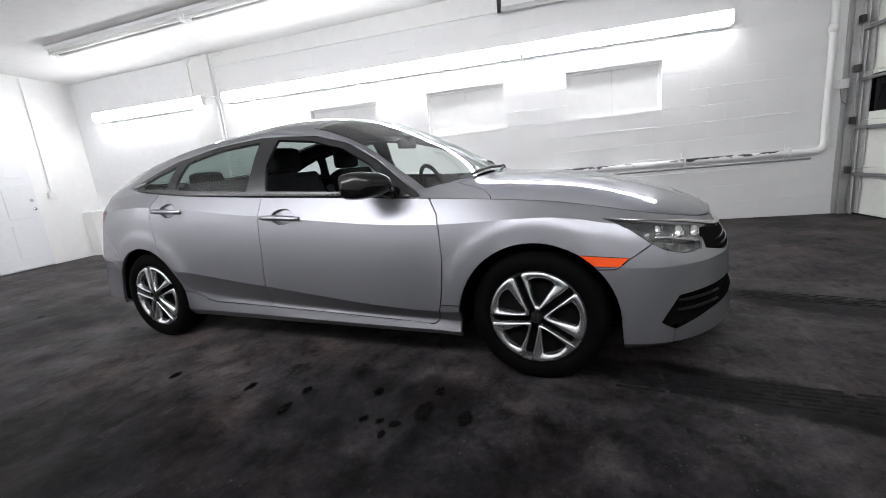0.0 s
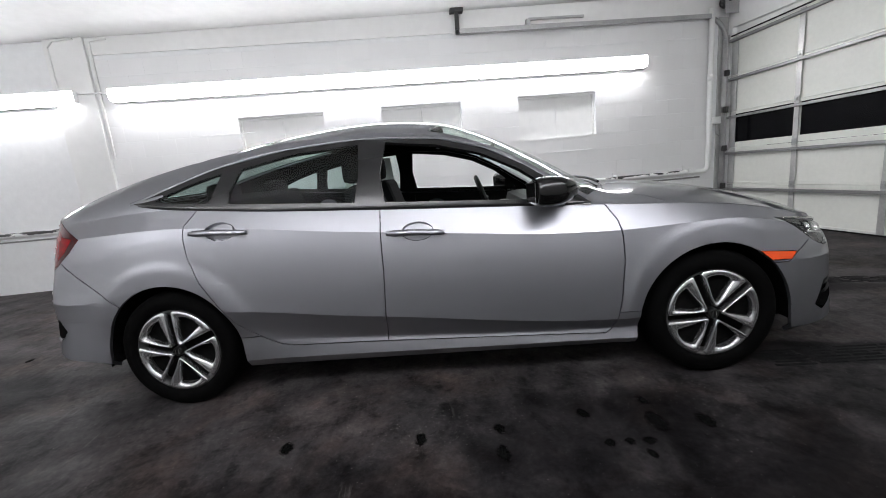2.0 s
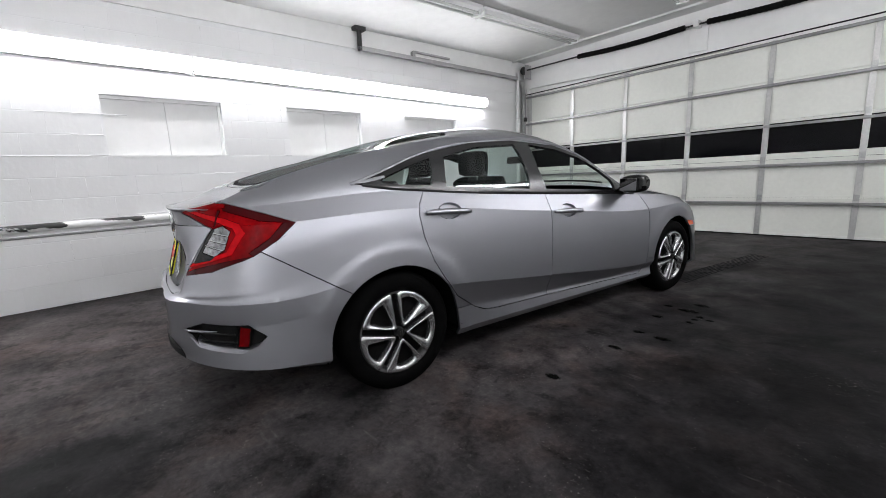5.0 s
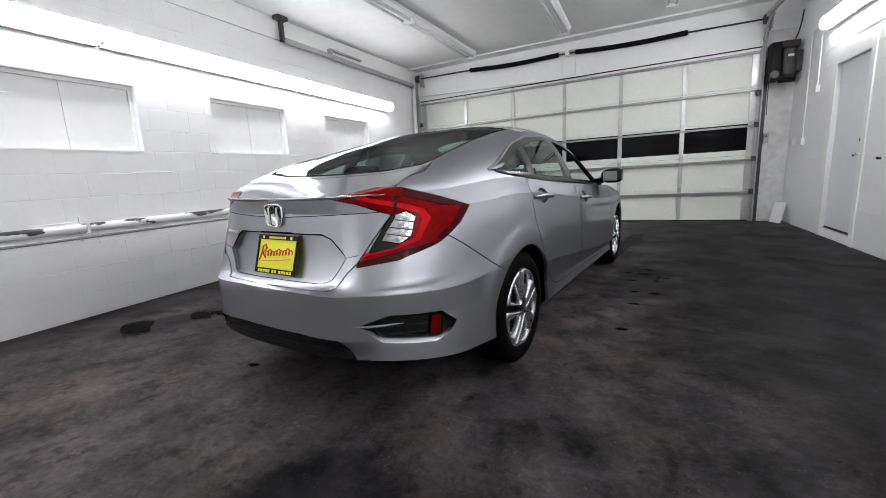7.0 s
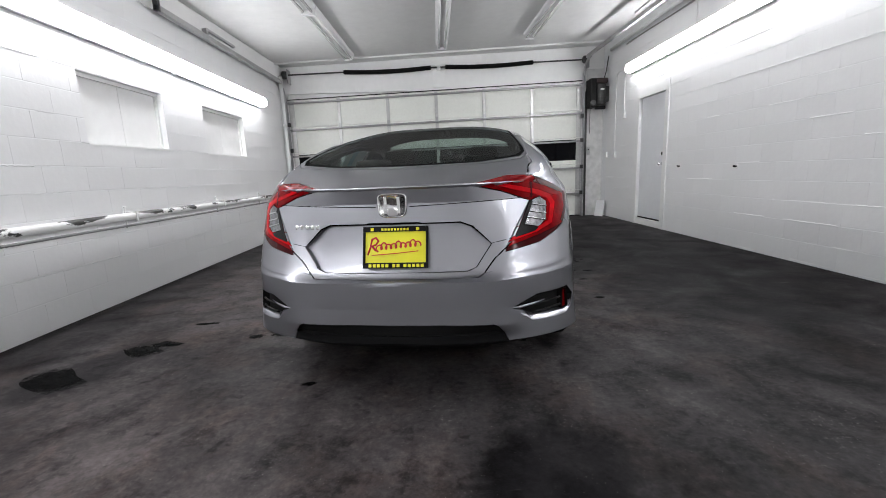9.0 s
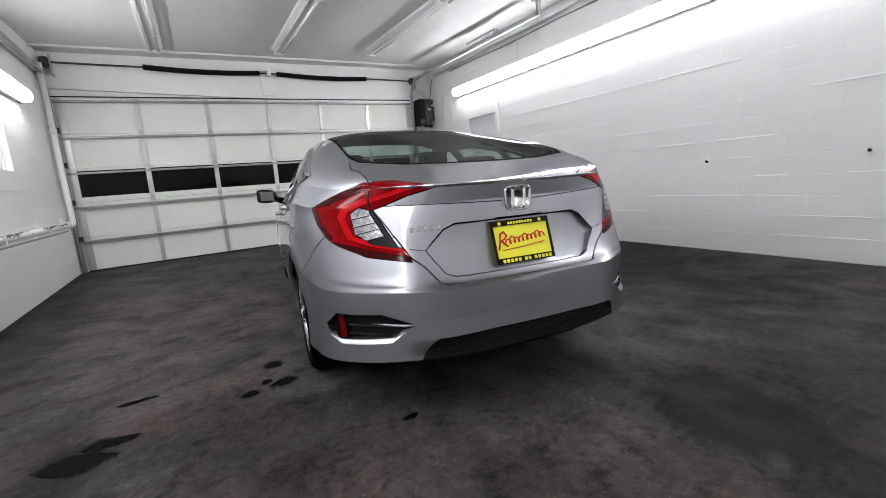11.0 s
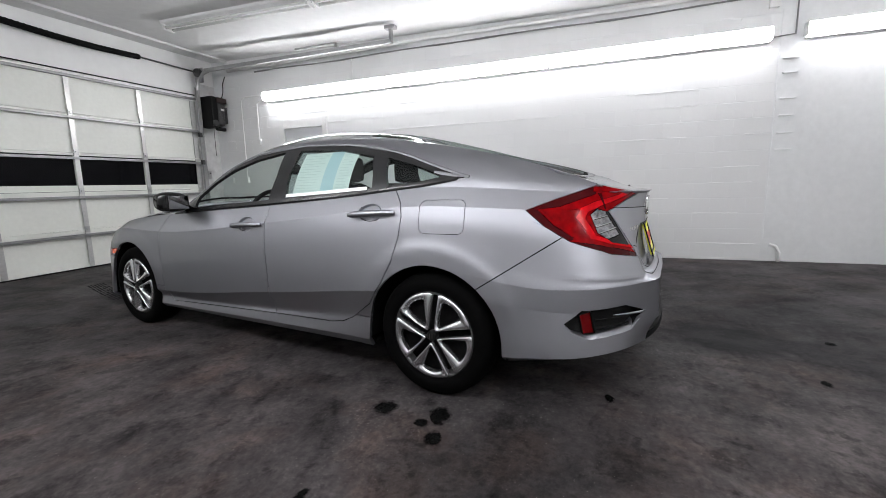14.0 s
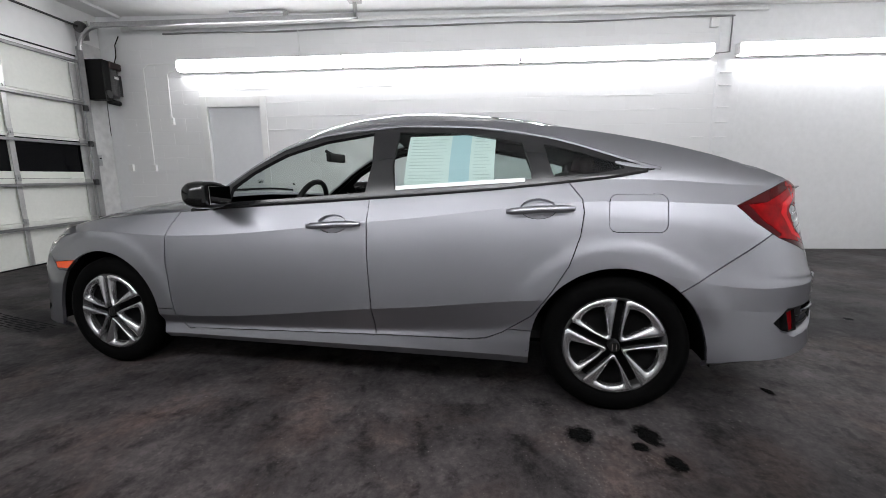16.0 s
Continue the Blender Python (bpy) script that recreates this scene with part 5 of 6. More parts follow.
def panel_mesh(name, tags, material, parent, label="", gap=0.0025, depth=0.018, half=0, smooth_norm=True, push=0.0):
    """Lifts tagged faces off the shell: half 0 joins both halves, +1 or -1 takes one. Edges drop back by depth, with a gap round the panel."""
    faces = [f for f in work.faces if f[tag_lay] in tags]
    verts, index, polys = [], {}, []
    for f in faces:
        polys.append([index.setdefault(tuple(round(c, 5) for c in v.co), len(index)) for v in f.verts])
    pos = [Vector(k) for k in sorted(index, key=index.get)]
    # gap: pull the rim inwards along the surface
    count = {}
    for p in polys:
        for a, b in zip(p, p[1:] + p[:1]):
            count[frozenset((a, b))] = count.get(frozenset((a, b)), 0) + 1
    rim = []
    shift = [Vector() for _ in pos]
    for p, f in zip(polys, faces):
        c = f.calc_center_median()
        for a, b in zip(p, p[1:] + p[:1]):
            if count[frozenset((a, b))] == 1:
                if abs(pos[a].x) < 1e-4 and abs(pos[b].x) < 1e-4:
                    continue
                e = (pos[b] - pos[a])
                if e.length < 1e-7:
                    continue
                inw = f.normal.cross(e).normalized()
                if inw.dot(c - (pos[a] + pos[b]) / 2) < 0:
                    inw = -inw
                shift[a] += inw
                shift[b] += inw
                rim.append((a, b))
    for i, s in enumerate(shift):
        if s.length > 1e-6:
            s = s.normalized() * gap
            if abs(pos[i].x) < 1e-4:
                s.x = 0
            pos[i] = pos[i] + s
    if push:
        pos = [p - shell_normal(p) * push for p in pos]
    norms = [[shell_normal(v.co.lerp(f.calc_center_median(), 0.04)) for v in f.verts] for f in faces]
    out_v, out_f, out_n = [], [], []
    for sgn in (1, -1):
        if half and half != sgn:
            continue
        base = len(out_v)
        out_v += [(sgn * p.x, p.y, p.z) for p in pos]
        for p, ns in zip(polys, norms):
            ids, nn = [base + i for i in p], [(sgn * n.x, n.y, n.z) for n in ns]
            out_f.append(ids if sgn > 0 else ids[::-1])
            out_n.append(nn if sgn > 0 else nn[::-1])
        if depth:
            back = {}
            for a, b in rim:
                n = shell_normal((pos[a] + pos[b]) / 2)
                q = []
                for i in (a, b):
                    for k, d in ((0, 0.0), (1, depth)):
                        if (i, k) not in back:
                            v = pos[i] - n * d
                            back[i, k] = len(out_v)
                            out_v.append((sgn * v.x, v.y, v.z))
                    q.append((back[i, 0], back[i, 1]))
                ids = [q[0][0], q[1][0], q[1][1], q[0][1]]
                out_f.append(ids)
                out_n.append(None)
    me = bpy.data.meshes.new(name)
    me.from_pydata(out_v, [], out_f)
    me.validate(verbose=False)
    me.materials.append(material)
    for p in me.polygons:
        p.use_smooth = True
    if smooth_norm and len(me.polygons) == len(out_f):
        ln = [(0, 0, 0)] * len(me.loops)
        for p, nn in zip(me.polygons, out_n):
            if nn:
                for li, n in zip(p.loop_indices, nn):
                    ln[li] = n
        me.normals_split_custom_set(ln)
    ob = new(name, me)
    ob.parent = parent
    if label:
        ob["label"] = label
    return ob


panel_mesh("grille", (GRILLE,), M_DARK, car, "black front grille")
panel_mesh("body_shell", (ROOF, QUARTER, FUEL), M_PAINT, car, half=1)
panel_mesh("body_shell", (ROOF, QUARTER), M_PAINT, car, half=-1)
panel_mesh("fuel_door", (FUEL,), M_PAINT, car, "fuel door", half=-1, gap=0.0006)
hood = panel_mesh("hood", (HOOD,), M_PAINT, car)
trunk_lid = panel_mesh("trunk_lid", (TRUNK,), M_PAINT, car, gap=0.004)
bumper_rear = panel_mesh("rear_bumper", (BUMPER_R,), M_PAINT, car)
bumper_front = panel_mesh("front_bumper", (BUMPER_F,), M_PAINT, car)
panel_mesh("front_lip", (FRONT_LIP,), M_PAINT, bumper_front, "body-coloured lower lip", gap=0.0008)
panel_mesh("lower_lip", (LIP,), M_LIP, bumper_rear, "dark grey lower lip", gap=0.001)
panel_mesh("lower_valance", (VALANCE,), M_BLACK, bumper_rear, "black plastic lower valance", gap=0.0, depth=-0.02, push=0.02)
windshield = panel_mesh("windshield", (SCREEN,), M_GLASS, car, gap=0.001, depth=0.004)
rear_window = panel_mesh("rear_window", (REAR_GLASS,), M_GLASS_BACK, car, "tinted rear window", gap=0.0, depth=0.004)
panel_mesh("window_border", (FRIT,), M_DARK, rear_window, "black printed border of the glass", gap=0.001, depth=0.004)
doors, lamp_bowls = {}, []
for s in (1, -1):
    panel_mesh("front_fender", (FENDER,), M_PAINT, car, half=s)
    panel_mesh("sill", (SILL,), M_PAINT, car, half=s)
    doors[s, "front"] = panel_mesh("front_door", (DOOR_F,), M_PAINT, car, half=s)
    doors[s, "rear"] = panel_mesh("rear_door", (DOOR_R,), M_PAINT, car, half=s)
    panel_mesh("window_surround", (SURROUND,), M_FRAME, car, "gloss black window frame", half=s, gap=0.001)
    panel_mesh("side_glass", (GLASS_R,), M_GLASS_REAR, doors[s, "rear"], "tinted rear door glass", half=s, gap=0.0, depth=0.004)
    panel_mesh("quarter_glass", (GLASS_Q,), M_GLASS_REAR, car, "small tinted quarter window", half=s, gap=0.0, depth=0.004)
    lamp = panel_mesh("tail_lamp", (TAIL,), M_RED, car, "glossy red tail lamp", half=s, gap=0.002)
    panel_mesh("lamp_top", (TAIL_DARK,), M_DARKRED, lamp, "dark red upper lens", half=s, gap=0.0005)
    panel_mesh("reversing_lens", (TAIL_CLEAR,), M_CLEAR, lamp, "clear reversing lamp lens", half=s, gap=0.003)
    panel_mesh("light_guide", (TAIL_BRIGHT,), M_BRIGHTRED, lamp, "bright red light guide", half=s, gap=0.0)
    panel_mesh("lower_lens", (CLEAR_LOW,), M_GLOSSBLACK, lamp, "smoked lower lens", half=s, gap=0.001)
    hl = panel_mesh("headlamp", (HEADLAMP,), M_LENS, car, "clear headlamp with a dark bowl", half=s)
    panel_mesh("bucket", (HEADLAMP,), M_FACETS, hl, "faceted headlamp bucket", half=s, push=0.035, gap=0.0, depth=-0.03)
    lamp_bowls.append((s, hl))
    panel_mesh("side_marker", (MARKER,), M_AMBER, car, "amber side marker lamp", half=s, gap=0.001)
    panel_mesh("corner_vent", (POCKET,), M_BLACK, bumper_rear, "black corner vent", half=s, gap=0.0, depth=-0.03, push=0.03)
    panel_mesh("reflector", (REFLECTOR,), M_REFLECTOR, bumper_rear, "red corner reflector", half=s, push=0.012)
    panel_mesh("corner_grille", (LOWER_GRILLE,), M_DARK, bumper_front, "black corner grille", half=s, gap=0.0, depth=-0.03, push=0.03)

panel_mesh("plate_recess", (RECESS,), M_PAINT, trunk_lid, "recessed plate panel", gap=0.0, depth=-0.022, push=0.022)
for s in (1, -1):
    panel_mesh("handle_cup", (CUP_F,), M_PAINT, doors[s, "front"], half=s, gap=0.0, depth=-0.016, push=0.016)
    panel_mesh("handle_cup", (CUP_R,), M_PAINT, doors[s, "rear"], half=s, gap=0.0, depth=-0.016, push=0.016)

# dark liner inside the shell, so that panel gaps read dark
bm = bmesh.new()
vs = {}
for f in work.faces:
    if f[tag_lay] in (HOLE, RECESS, CUP_F, CUP_R, GLASS_F, GLASS_R, GLASS_Q, SCREEN, REAR_GLASS, SILL, POCKET, VALANCE, LOWER_GRILLE, HEADLAMP):
        continue
    if abs(f.calc_center_median().y) < 1.1 and f.calc_center_median().z < 0.42:
        continue
    for s in (1, -1):
        q = []
        for v in f.verts:
            n = shell_normal(v.co)
            c = v.co - n * 0.016
            key = (round(c.x * s, 4), round(c.y, 4), round(c.z, 4))
            if key not in vs:
                vs[key] = bm.verts.new((c.x * s, c.y, c.z))
            if vs[key] not in q:
                q.append(vs[key])
        if len(q) > 2 and bm.faces.get(q) is None:
            bm.faces.new(q)
part("inner_shell", bm, M_DARK, car, "dark inner shell behind the panel gaps")
bm = boxes((-0.60, 0.60, -1.80, 1.65, 0.22, 0.27))
box(bm, -0.50, 0.50, -1.6, 1.6, 0.165, 0.2195)
box(bm, -0.80, 0.80, -0.96, 0.96, 0.186, 0.215)
box(bm, -0.58, 0.58, -2.10, -0.965, 0.235, 0.27)
box(bm, -0.60, 0.60, 0.965, 2.02, 0.175, 0.21)
part("underbody", bm, M_DARK, car, "dark underbody")




def side_x(y, z):
    """How far out the flank of the shell lies at a height and a place along the car."""
    hit = tree.ray_cast(Vector((2, y, z)), Vector((-1, 0, 0)))
    return hit[0].x if hit[0] else 0.8


def rear_y(x, z):
    hit = tree.ray_cast(Vector((abs(x), -4, z)), Vector((0, 1, 0)))
    return hit[0].y if hit[0] else -2.25


def nose_y(x, z):
    hit = tree.ray_cast(Vector((abs(x), 4, z)), Vector((0, -1, 0)))
    return hit[0].y if hit[0] else 2.1


def ribbon(pts, w, h, sgn, lift=0.0):
    """A flat moulding on the flank along (y, z) points: w high, h proud."""
    bm = bmesh.new()
    rows = []
    for i, (y, z) in enumerate(pts):
        a, b = pts[max(i - 1, 0)], pts[min(i + 1, len(pts) - 1)]
        d = Vector((b[0] - a[0], b[1] - a[1])).normalized()
        u, k = Vector((-d.y, d.x)), w if not isinstance(w, (list, tuple)) else w[i]
        row = []
        for t, o in ((-0.5, -0.004), (-0.5, h), (-0.1, h * 0.95), (0.5, h * 0.25), (0.5, -0.004)):
            yy, zz = y + u.x * t * k, z + u.y * t * k
            row.append(bm.verts.new((sgn * (side_x(yy, zz) + o + lift), yy, zz)))
        rows.append(row)
    for a, b in zip(rows, rows[1:]):
        for i in range(5):
            bm.faces.new((a[i], a[(i + 1) % 5], b[(i + 1) % 5], b[i]))
    bm.faces.new(rows[0]), bm.faces.new(rows[-1][::-1])
    bmesh.ops.recalc_face_normals(bm, faces=bm.faces)
    return bm


def dense(pts, n=6):
    f = [smooth_curve(range(len(pts)), [p[k] for p in pts]) for k in (0, 1)]
    ts = np.linspace(0, len(pts) - 1, n * (len(pts) - 1) + 1)
    return [(float(f[0](t)), float(f[1](t))) for t in ts]


def patch(y0, y1, z0, z1, sgn, lift, r=0.02, n=10):
    """A rounded rectangle that follows the flank."""
    bm = bmesh.new()
    c = []
    for cy, cz, a0 in ((y1 - r, z1 - r, 0), (y0 + r, z1 - r, 90), (y0 + r, z0 + r, 180), (y1 - r, z0 + r, 270)):
        for i in range(5):
            a = radians(a0 + 22.5 * i)
            c.append((cy + r * math.cos(a), cz + r * math.sin(a)))
    rings = []
    for k in (1.0, 0.75, 0.5, 0.25):
        ring = []
        for y, z in c:
            yy, zz = (y0 + y1) / 2 + (y - (y0 + y1) / 2) * k, (z0 + z1) / 2 + (z - (z0 + z1) / 2) * k
            ring.append(bm.verts.new((sgn * (side_x(yy, zz) + lift), yy, zz)))
        rings.append(ring)
    edge = [bm.verts.new(v.co - Vector((sgn * 0.004, 0, 0))) for v in rings[0]]
    rings.insert(0, edge)
    m = len(c)
    for a, b in zip(rings, rings[1:]):
        for i in range(m):
            bm.faces.new((a[i], a[(i + 1) % m], b[(i + 1) % m], b[i]))
    bm.faces.new(rings[-1])
    bmesh.ops.recalc_face_normals(bm, faces=bm.faces)
    return bm


def mirror_housing(s):
    """A rounded mirror shell, fuller at its outer end, on a short foot."""
    bm = bmesh.new()
    n, m = 20, 12
    rings = []
    for i in range(m + 1):
        t = i / m
        x = 0.868 + 0.182 * t
        k = (1 - (2 * abs(t - 0.55) / 1.15) ** 3.0) ** 0.5
        cz, cy = 0.972 + 0.008 * t, 0.600 - 0.045 * t
        ry, rz = (0.138 - 0.052 * t) * k, (0.064 + 0.004 * t) * k
        ring = []
        for j in range(n):
            a = math.tau * j / n
            c, w = math.cos(a), math.sin(a)
            y = cy + ry * math.copysign(abs(c) ** 0.6, c) * (1.0 if c > 0 else 0.98)
            ring.append(bm.verts.new((s * x, max(y, 0.474 + 0.032 * t), cz + rz * math.copysign(abs(w) ** 0.65, w) * (1 - 0.25 * max(0, c)))))
        rings.append(ring)
    for a, b in zip(rings, rings[1:]):
        for j in range(n):
            bm.faces.new((a[j], a[(j + 1) % n], b[(j + 1) % n], b[j]))
    bm.faces.new(rings[0]), bm.faces.new(rings[-1][::-1])
    bmesh.ops.recalc_face_normals(bm, faces=bm.faces)
    tube([(s * 0.80, 0.66, 0.915), (s * 0.86, 0.64, 0.935), (s * 0.92, 0.60, 0.955)], [0.035, 0.030, 0.024], 10, bm=bm)
    return bm


DLO_TOP = [(0.775, 0.918), (0.64, 1.008), (0.51, 1.102), (0.31, 1.209), (0.08, 1.275), (-0.34, 1.307), (-0.70, 1.289), (-1.06, 1.226), (-1.30, 1.148), (-1.44, 1.100), (-1.515, 1.078)]
BELT = [(0.79, 0.893), (0.30, 0.927), (-0.30, 0.963), (-0.8, 0.998), (-1.10, 1.026), (-1.32, 1.049), (-1.46, 1.072)]
for s in (1, -1):
    n = len(dense(DLO_TOP))
    part("window_moulding", ribbon(dense(DLO_TOP), [0.006 + 0.008 * (i / n) for i in range(n)], 0.008, s), M_TRIM, car, "satin silver window moulding")
    part("moulding_tip", ribbon([(-1.33, 1.108), (-1.38, 1.098), (-1.44, 1.087), (-1.51, 1.079)], [0.010, 0.016, 0.012, 0.003], 0.003, s), M_TRIM, car, "satin silver corner of the window line")
    part("belt_moulding", ribbon(dense(BELT, 4), 0.018, 0.010, s), M_FRAME, car, "black belt moulding")
    # door handles
    for name, y0, y1, z0, z1 in (("front", 0.085, -0.195, 0.822, 0.838), ("rear", -0.873, -1.163, 0.900, 0.915)):
        bm = bmesh.new()
        rows = []
        for i in range(15):
            t = i / 14
            y, z = y0 + (y1 - y0) * t, z0 + (z1 - z0) * t + 0.004 * math.sin(math.pi * t)
            w = 0.017 * min(1, 0.45 + 6 * t, 0.30 + 7 * (1 - t))
            out = 0.012 + 0.030 * min(1, 5 * t, 5 * (1 - t)) ** 0.6
            x = side_x(y, z)
            rows.append([bm.verts.new((s * (x + out * c2), y, z + w * c1)) for c1, c2 in ((-0.9, 0.55), (-0.6, 0.92), (0, 1.0), (0.6, 0.92), (0.9, 0.55), (0.6, 0.3), (-0.6, 0.3))])
        for a, b in zip(rows, rows[1:]):
            for i in range(7):
                bm.faces.new((a[i], a[(i + 1) % 7], b[(i + 1) % 7], b[i]))
        bm.faces.new(rows[0]), bm.faces.new(rows[-1][::-1])
        for t, k in ((0.05, 1), (0.95, 1)):
            y, z = y0 + (y1 - y0) * t, z0 + (z1 - z0) * t
            x = side_x(y, z)
            box(bm, s * (x - 0.004), s * (x + 0.018), y - 0.012, y + 0.012, z - 0.010, z + 0.010)
        bmesh.ops.recalc_face_normals(bm, faces=bm.faces)
        part("door_handle", bm, M_PAINT, doors[s, name], "body-coloured pull handle", True)
    # mirror
    mr = part("side_mirror", mirror_housing(s), M_GLOSSBLACK, car, "gloss black side mirror", True)
    bm = boxes((s * 0.905, s * 1.020, -0.004, 0.0, 0.932, 1.018), bevel=0.0015)
    for v in bm.verts:
        v.co.y += 0.4715 + 0.176 * (abs(v.co.x) - 0.868)
    part("mirror_glass", bm, M_MIRROR, mr, "mirror glass")

# trunk lid: crease strip, badge, plain letter shapes, plate
# dark tube that draws in the shade under the recess's top edge
part("plate_lip", tube([(x, rear_y(x, z) + 0.004, z) for x, z in [(-0.425, 0.737), (-0.345, 0.813), (-0.295, 0.833), (-0.1, 0.836), (0.1, 0.836), (0.295, 0.833), (0.345, 0.813), (0.425, 0.737)]], [0.002, 0.004, 0.005, 0.006, 0.006, 0.005, 0.004, 0.002], 8), M_DARK, trunk_lid, "dark strip for the shade under the lip over the plate", True)
bm = bmesh.new()
rows = []
for x in np.linspace(-0.575, 0.575, 41):
    i = int(np.argmin([abs(q[0] - abs(x)) + (10 if q[1] > -1.5 else 0) for q in belt]))
    y, z = belt[i][1], belt[i][2]
    k = min(1, (0.59 - abs(x)) / 0.10)
    rows.append([bm.verts.new((x, y + dy, z + dz * k)) for dy, dz in ((0.055, 0.001), (0.012, 0.006), (-0.010 * k, 0.005), (-0.011 * k, 0.001), (0.004, -0.010))])
for a, b in zip(rows, rows[1:]):
    for i in range(4):
        bm.faces.new((a[i], a[i + 1], b[i + 1], b[i]))
bmesh.ops.recalc_face_normals(bm, faces=bm.faces)
part("spoiler_lip", bm, M_PAINT, trunk_lid, "body-coloured spoiler lip")
for a, b in ((-0.60, -0.075), (0.075, 0.60)):
    xs = np.linspace(a, b, 12)
    part("trunk_seam", tube([(x, rear_y(x, 0.905 + 0.02 * (abs(x) / 0.6)) + 0.0005, 0.905 + 0.02 * (abs(x) / 0.6)) for x in xs], 0.0022, 6), M_DARK, trunk_lid, "dark seam of the trunk trim")
for sx in (1, -1):
    part("trunk_seam", tube([(sx * x, rear_y(x, z) + 0.0005, z) for x, z in ((0.425, 0.736), (0.455, 0.742), (0.485, 0.748), (0.515, 0.753))], 0.0018, 6), M_DARK, trunk_lid, "fine dark seam")
yb = min(rear_y(0, z) for z in (0.86, 0.88, 0.90, 0.92, 0.94, 0.96)) + 0.004
bm = bmesh.new()
prof = [(0.062, 0.0), (0.052, -0.058), (0.03, -0.062), (0.0, -0.063)]
outline = [(0.066 * math.copysign(abs(math.cos(a)) ** 0.45, math.cos(a)) * (1.0 + 0.10 * math.sin(a)), 0.054 * math.copysign(abs(math.sin(a)) ** 0.45, math.sin(a))) for a in (math.tau * i / 40 for i in range(40))]
va = [[bm.verts.new((k * x, yb - d, 0.915 + k * z)) for x, z in outline] for k, d in ((1.0, 0.0), (1.0, 0.006), (0.93, 0.010), (0.86, 0.006), (0.86, 0.004))]
for a, b in zip(va, va[1:]):
    for i in range(40):
        bm.faces.new((a[i], a[(i + 1) % 40], b[(i + 1) % 40], b[i]))
bm.faces.new(va[-1])
bmesh.ops.recalc_face_normals(bm, faces=bm.faces)
badge = part("badge", bm, M_CHROME, trunk_lid, "chrome maker's badge", True)
for bx in (-0.036, 0.022):
    part("badge_bar", boxes((bx, bx + 0.014, yb - 0.011, yb - 0.003, 0.878, 0.952), bevel=0.002), M_CHROME, badge)
for i in range(5):
    x = -0.478 + 0.027 * i
    part("letter_shape", boxes((x, x + 0.018, rear_y(x, 0.822) - 0.004, rear_y(x, 0.822) + 0.002, 0.813, 0.832), bevel=0.002), M_CHROME, trunk_lid, "plain chrome letter shape")
PY = -2.256
pl = part("licence_plate", boxes((-0.133, 0.147, PY - 0.004, PY + 0.004, 0.655, 0.812), bevel=0.003), M_YELLOW, trunk_lid, "yellow dealer plate")
part("plate_frame", boxes((-0.140, 0.154, PY - 0.010, PY - 0.003, 0.800, 0.822), (-0.140, 0.154, PY - 0.010, PY - 0.003, 0.645, 0.668), (-0.140, -0.129, PY - 0.010, PY - 0.003, 0.668, 0.800), (0.143, 0.154, PY - 0.010, PY - 0.003, 0.668, 0.800), bevel=0.002), M_BLACK, pl, "black plate frame")
us = np.linspace(0, 1, 97)
part("script_bar", tube([(-0.078 + 0.196 * u - 0.0075 * math.sin(math.tau * 9 * u), PY - 0.0045, 0.722 + 0.016 * u + (0.011 + 0.007 * math.sin(9.5 * u) ** 2) * (1 - math.cos(math.tau * 9 * u)) * 0.8) for u in us], 0.0032, 6), M_REDPRINT, pl, "red script shape", True)
part("script_stroke", tube([(-0.118, PY - 0.0045, 0.702), (-0.106, PY - 0.0045, 0.735), (-0.099, PY - 0.0045, 0.768), (-0.082, PY - 0.0045, 0.775), (-0.070, PY - 0.0045, 0.760), (-0.082, PY - 0.0045, 0.745), (-0.100, PY - 0.0045, 0.740), (-0.084, PY - 0.0045, 0.722), (-0.070, PY - 0.0045, 0.715)], 0.0042, 6), M_REDPRINT, pl, "red script shape", True)
part("underline", tube([(-0.10, PY - 0.0045, 0.700), (0.0, PY - 0.0045, 0.706), (0.11, PY - 0.0045, 0.716)], 0.002, 6), M_REDPRINT, pl)
for i in range(12):
    x = -0.112 + 0.0190 * i + (0.012 if i > 4 else 0) + (0.012 if i > 6 else 0)
    part("letter_bar", boxes((x, x + 0.013, PY - 0.0115, PY - 0.0095, 0.650, 0.663)), M_YELLOW, pl, "yellow bar of lettering")
for i in range(9):
    x = -0.056 + 0.0142 * i
    part("letter_bar", boxes((x, x + 0.0095, PY - 0.0115, PY - 0.0095, 0.805, 0.815)), M_YELLOW, pl, "yellow bar of lettering")
for x in (-0.105, 0.100):
    part("small_emblem", boxes((x, x + 0.014, PY - 0.0115, PY - 0.0095, 0.804, 0.817), bevel=0.001), M_YELLOW, pl, "small yellow emblem shape")

# the plate leans with the trunk lid
for o in [pl, *pl.children]:
    for v in o.data.vertices:
        v.co.y += 0.30 * (v.co.z - 0.733)
wing = smooth_curve((0, 0.2, 0.37, 0.5, 0.573, 0.66, 0.764, 0.81), (0.632, 0.634, 0.645, 0.666, 0.684, 0.706, 0.733, 0.748))
xs = np.linspace(-0.80, 0.80, 41)
part("chrome_wing", tube([(x, nose_y(x, float(wing(abs(x)))) + 0.001, float(wing(abs(x)))) for x in xs], [float(0.004 + 0.010 * min(1, (0.80 - abs(x)) / 0.35)) for x in xs], 8), M_CHROME, car, "chrome wing over the grille", True)
for k, z in enumerate((0.60, 0.575)):
    xs = np.linspace(-0.56, 0.56, 15)
    part("grille_bar", tube([(x, nose_y(x, z) + 0.002, z) for x in xs], 0.005, 6), M_GLOSSBLACK, car, "gloss black grille bar", True)

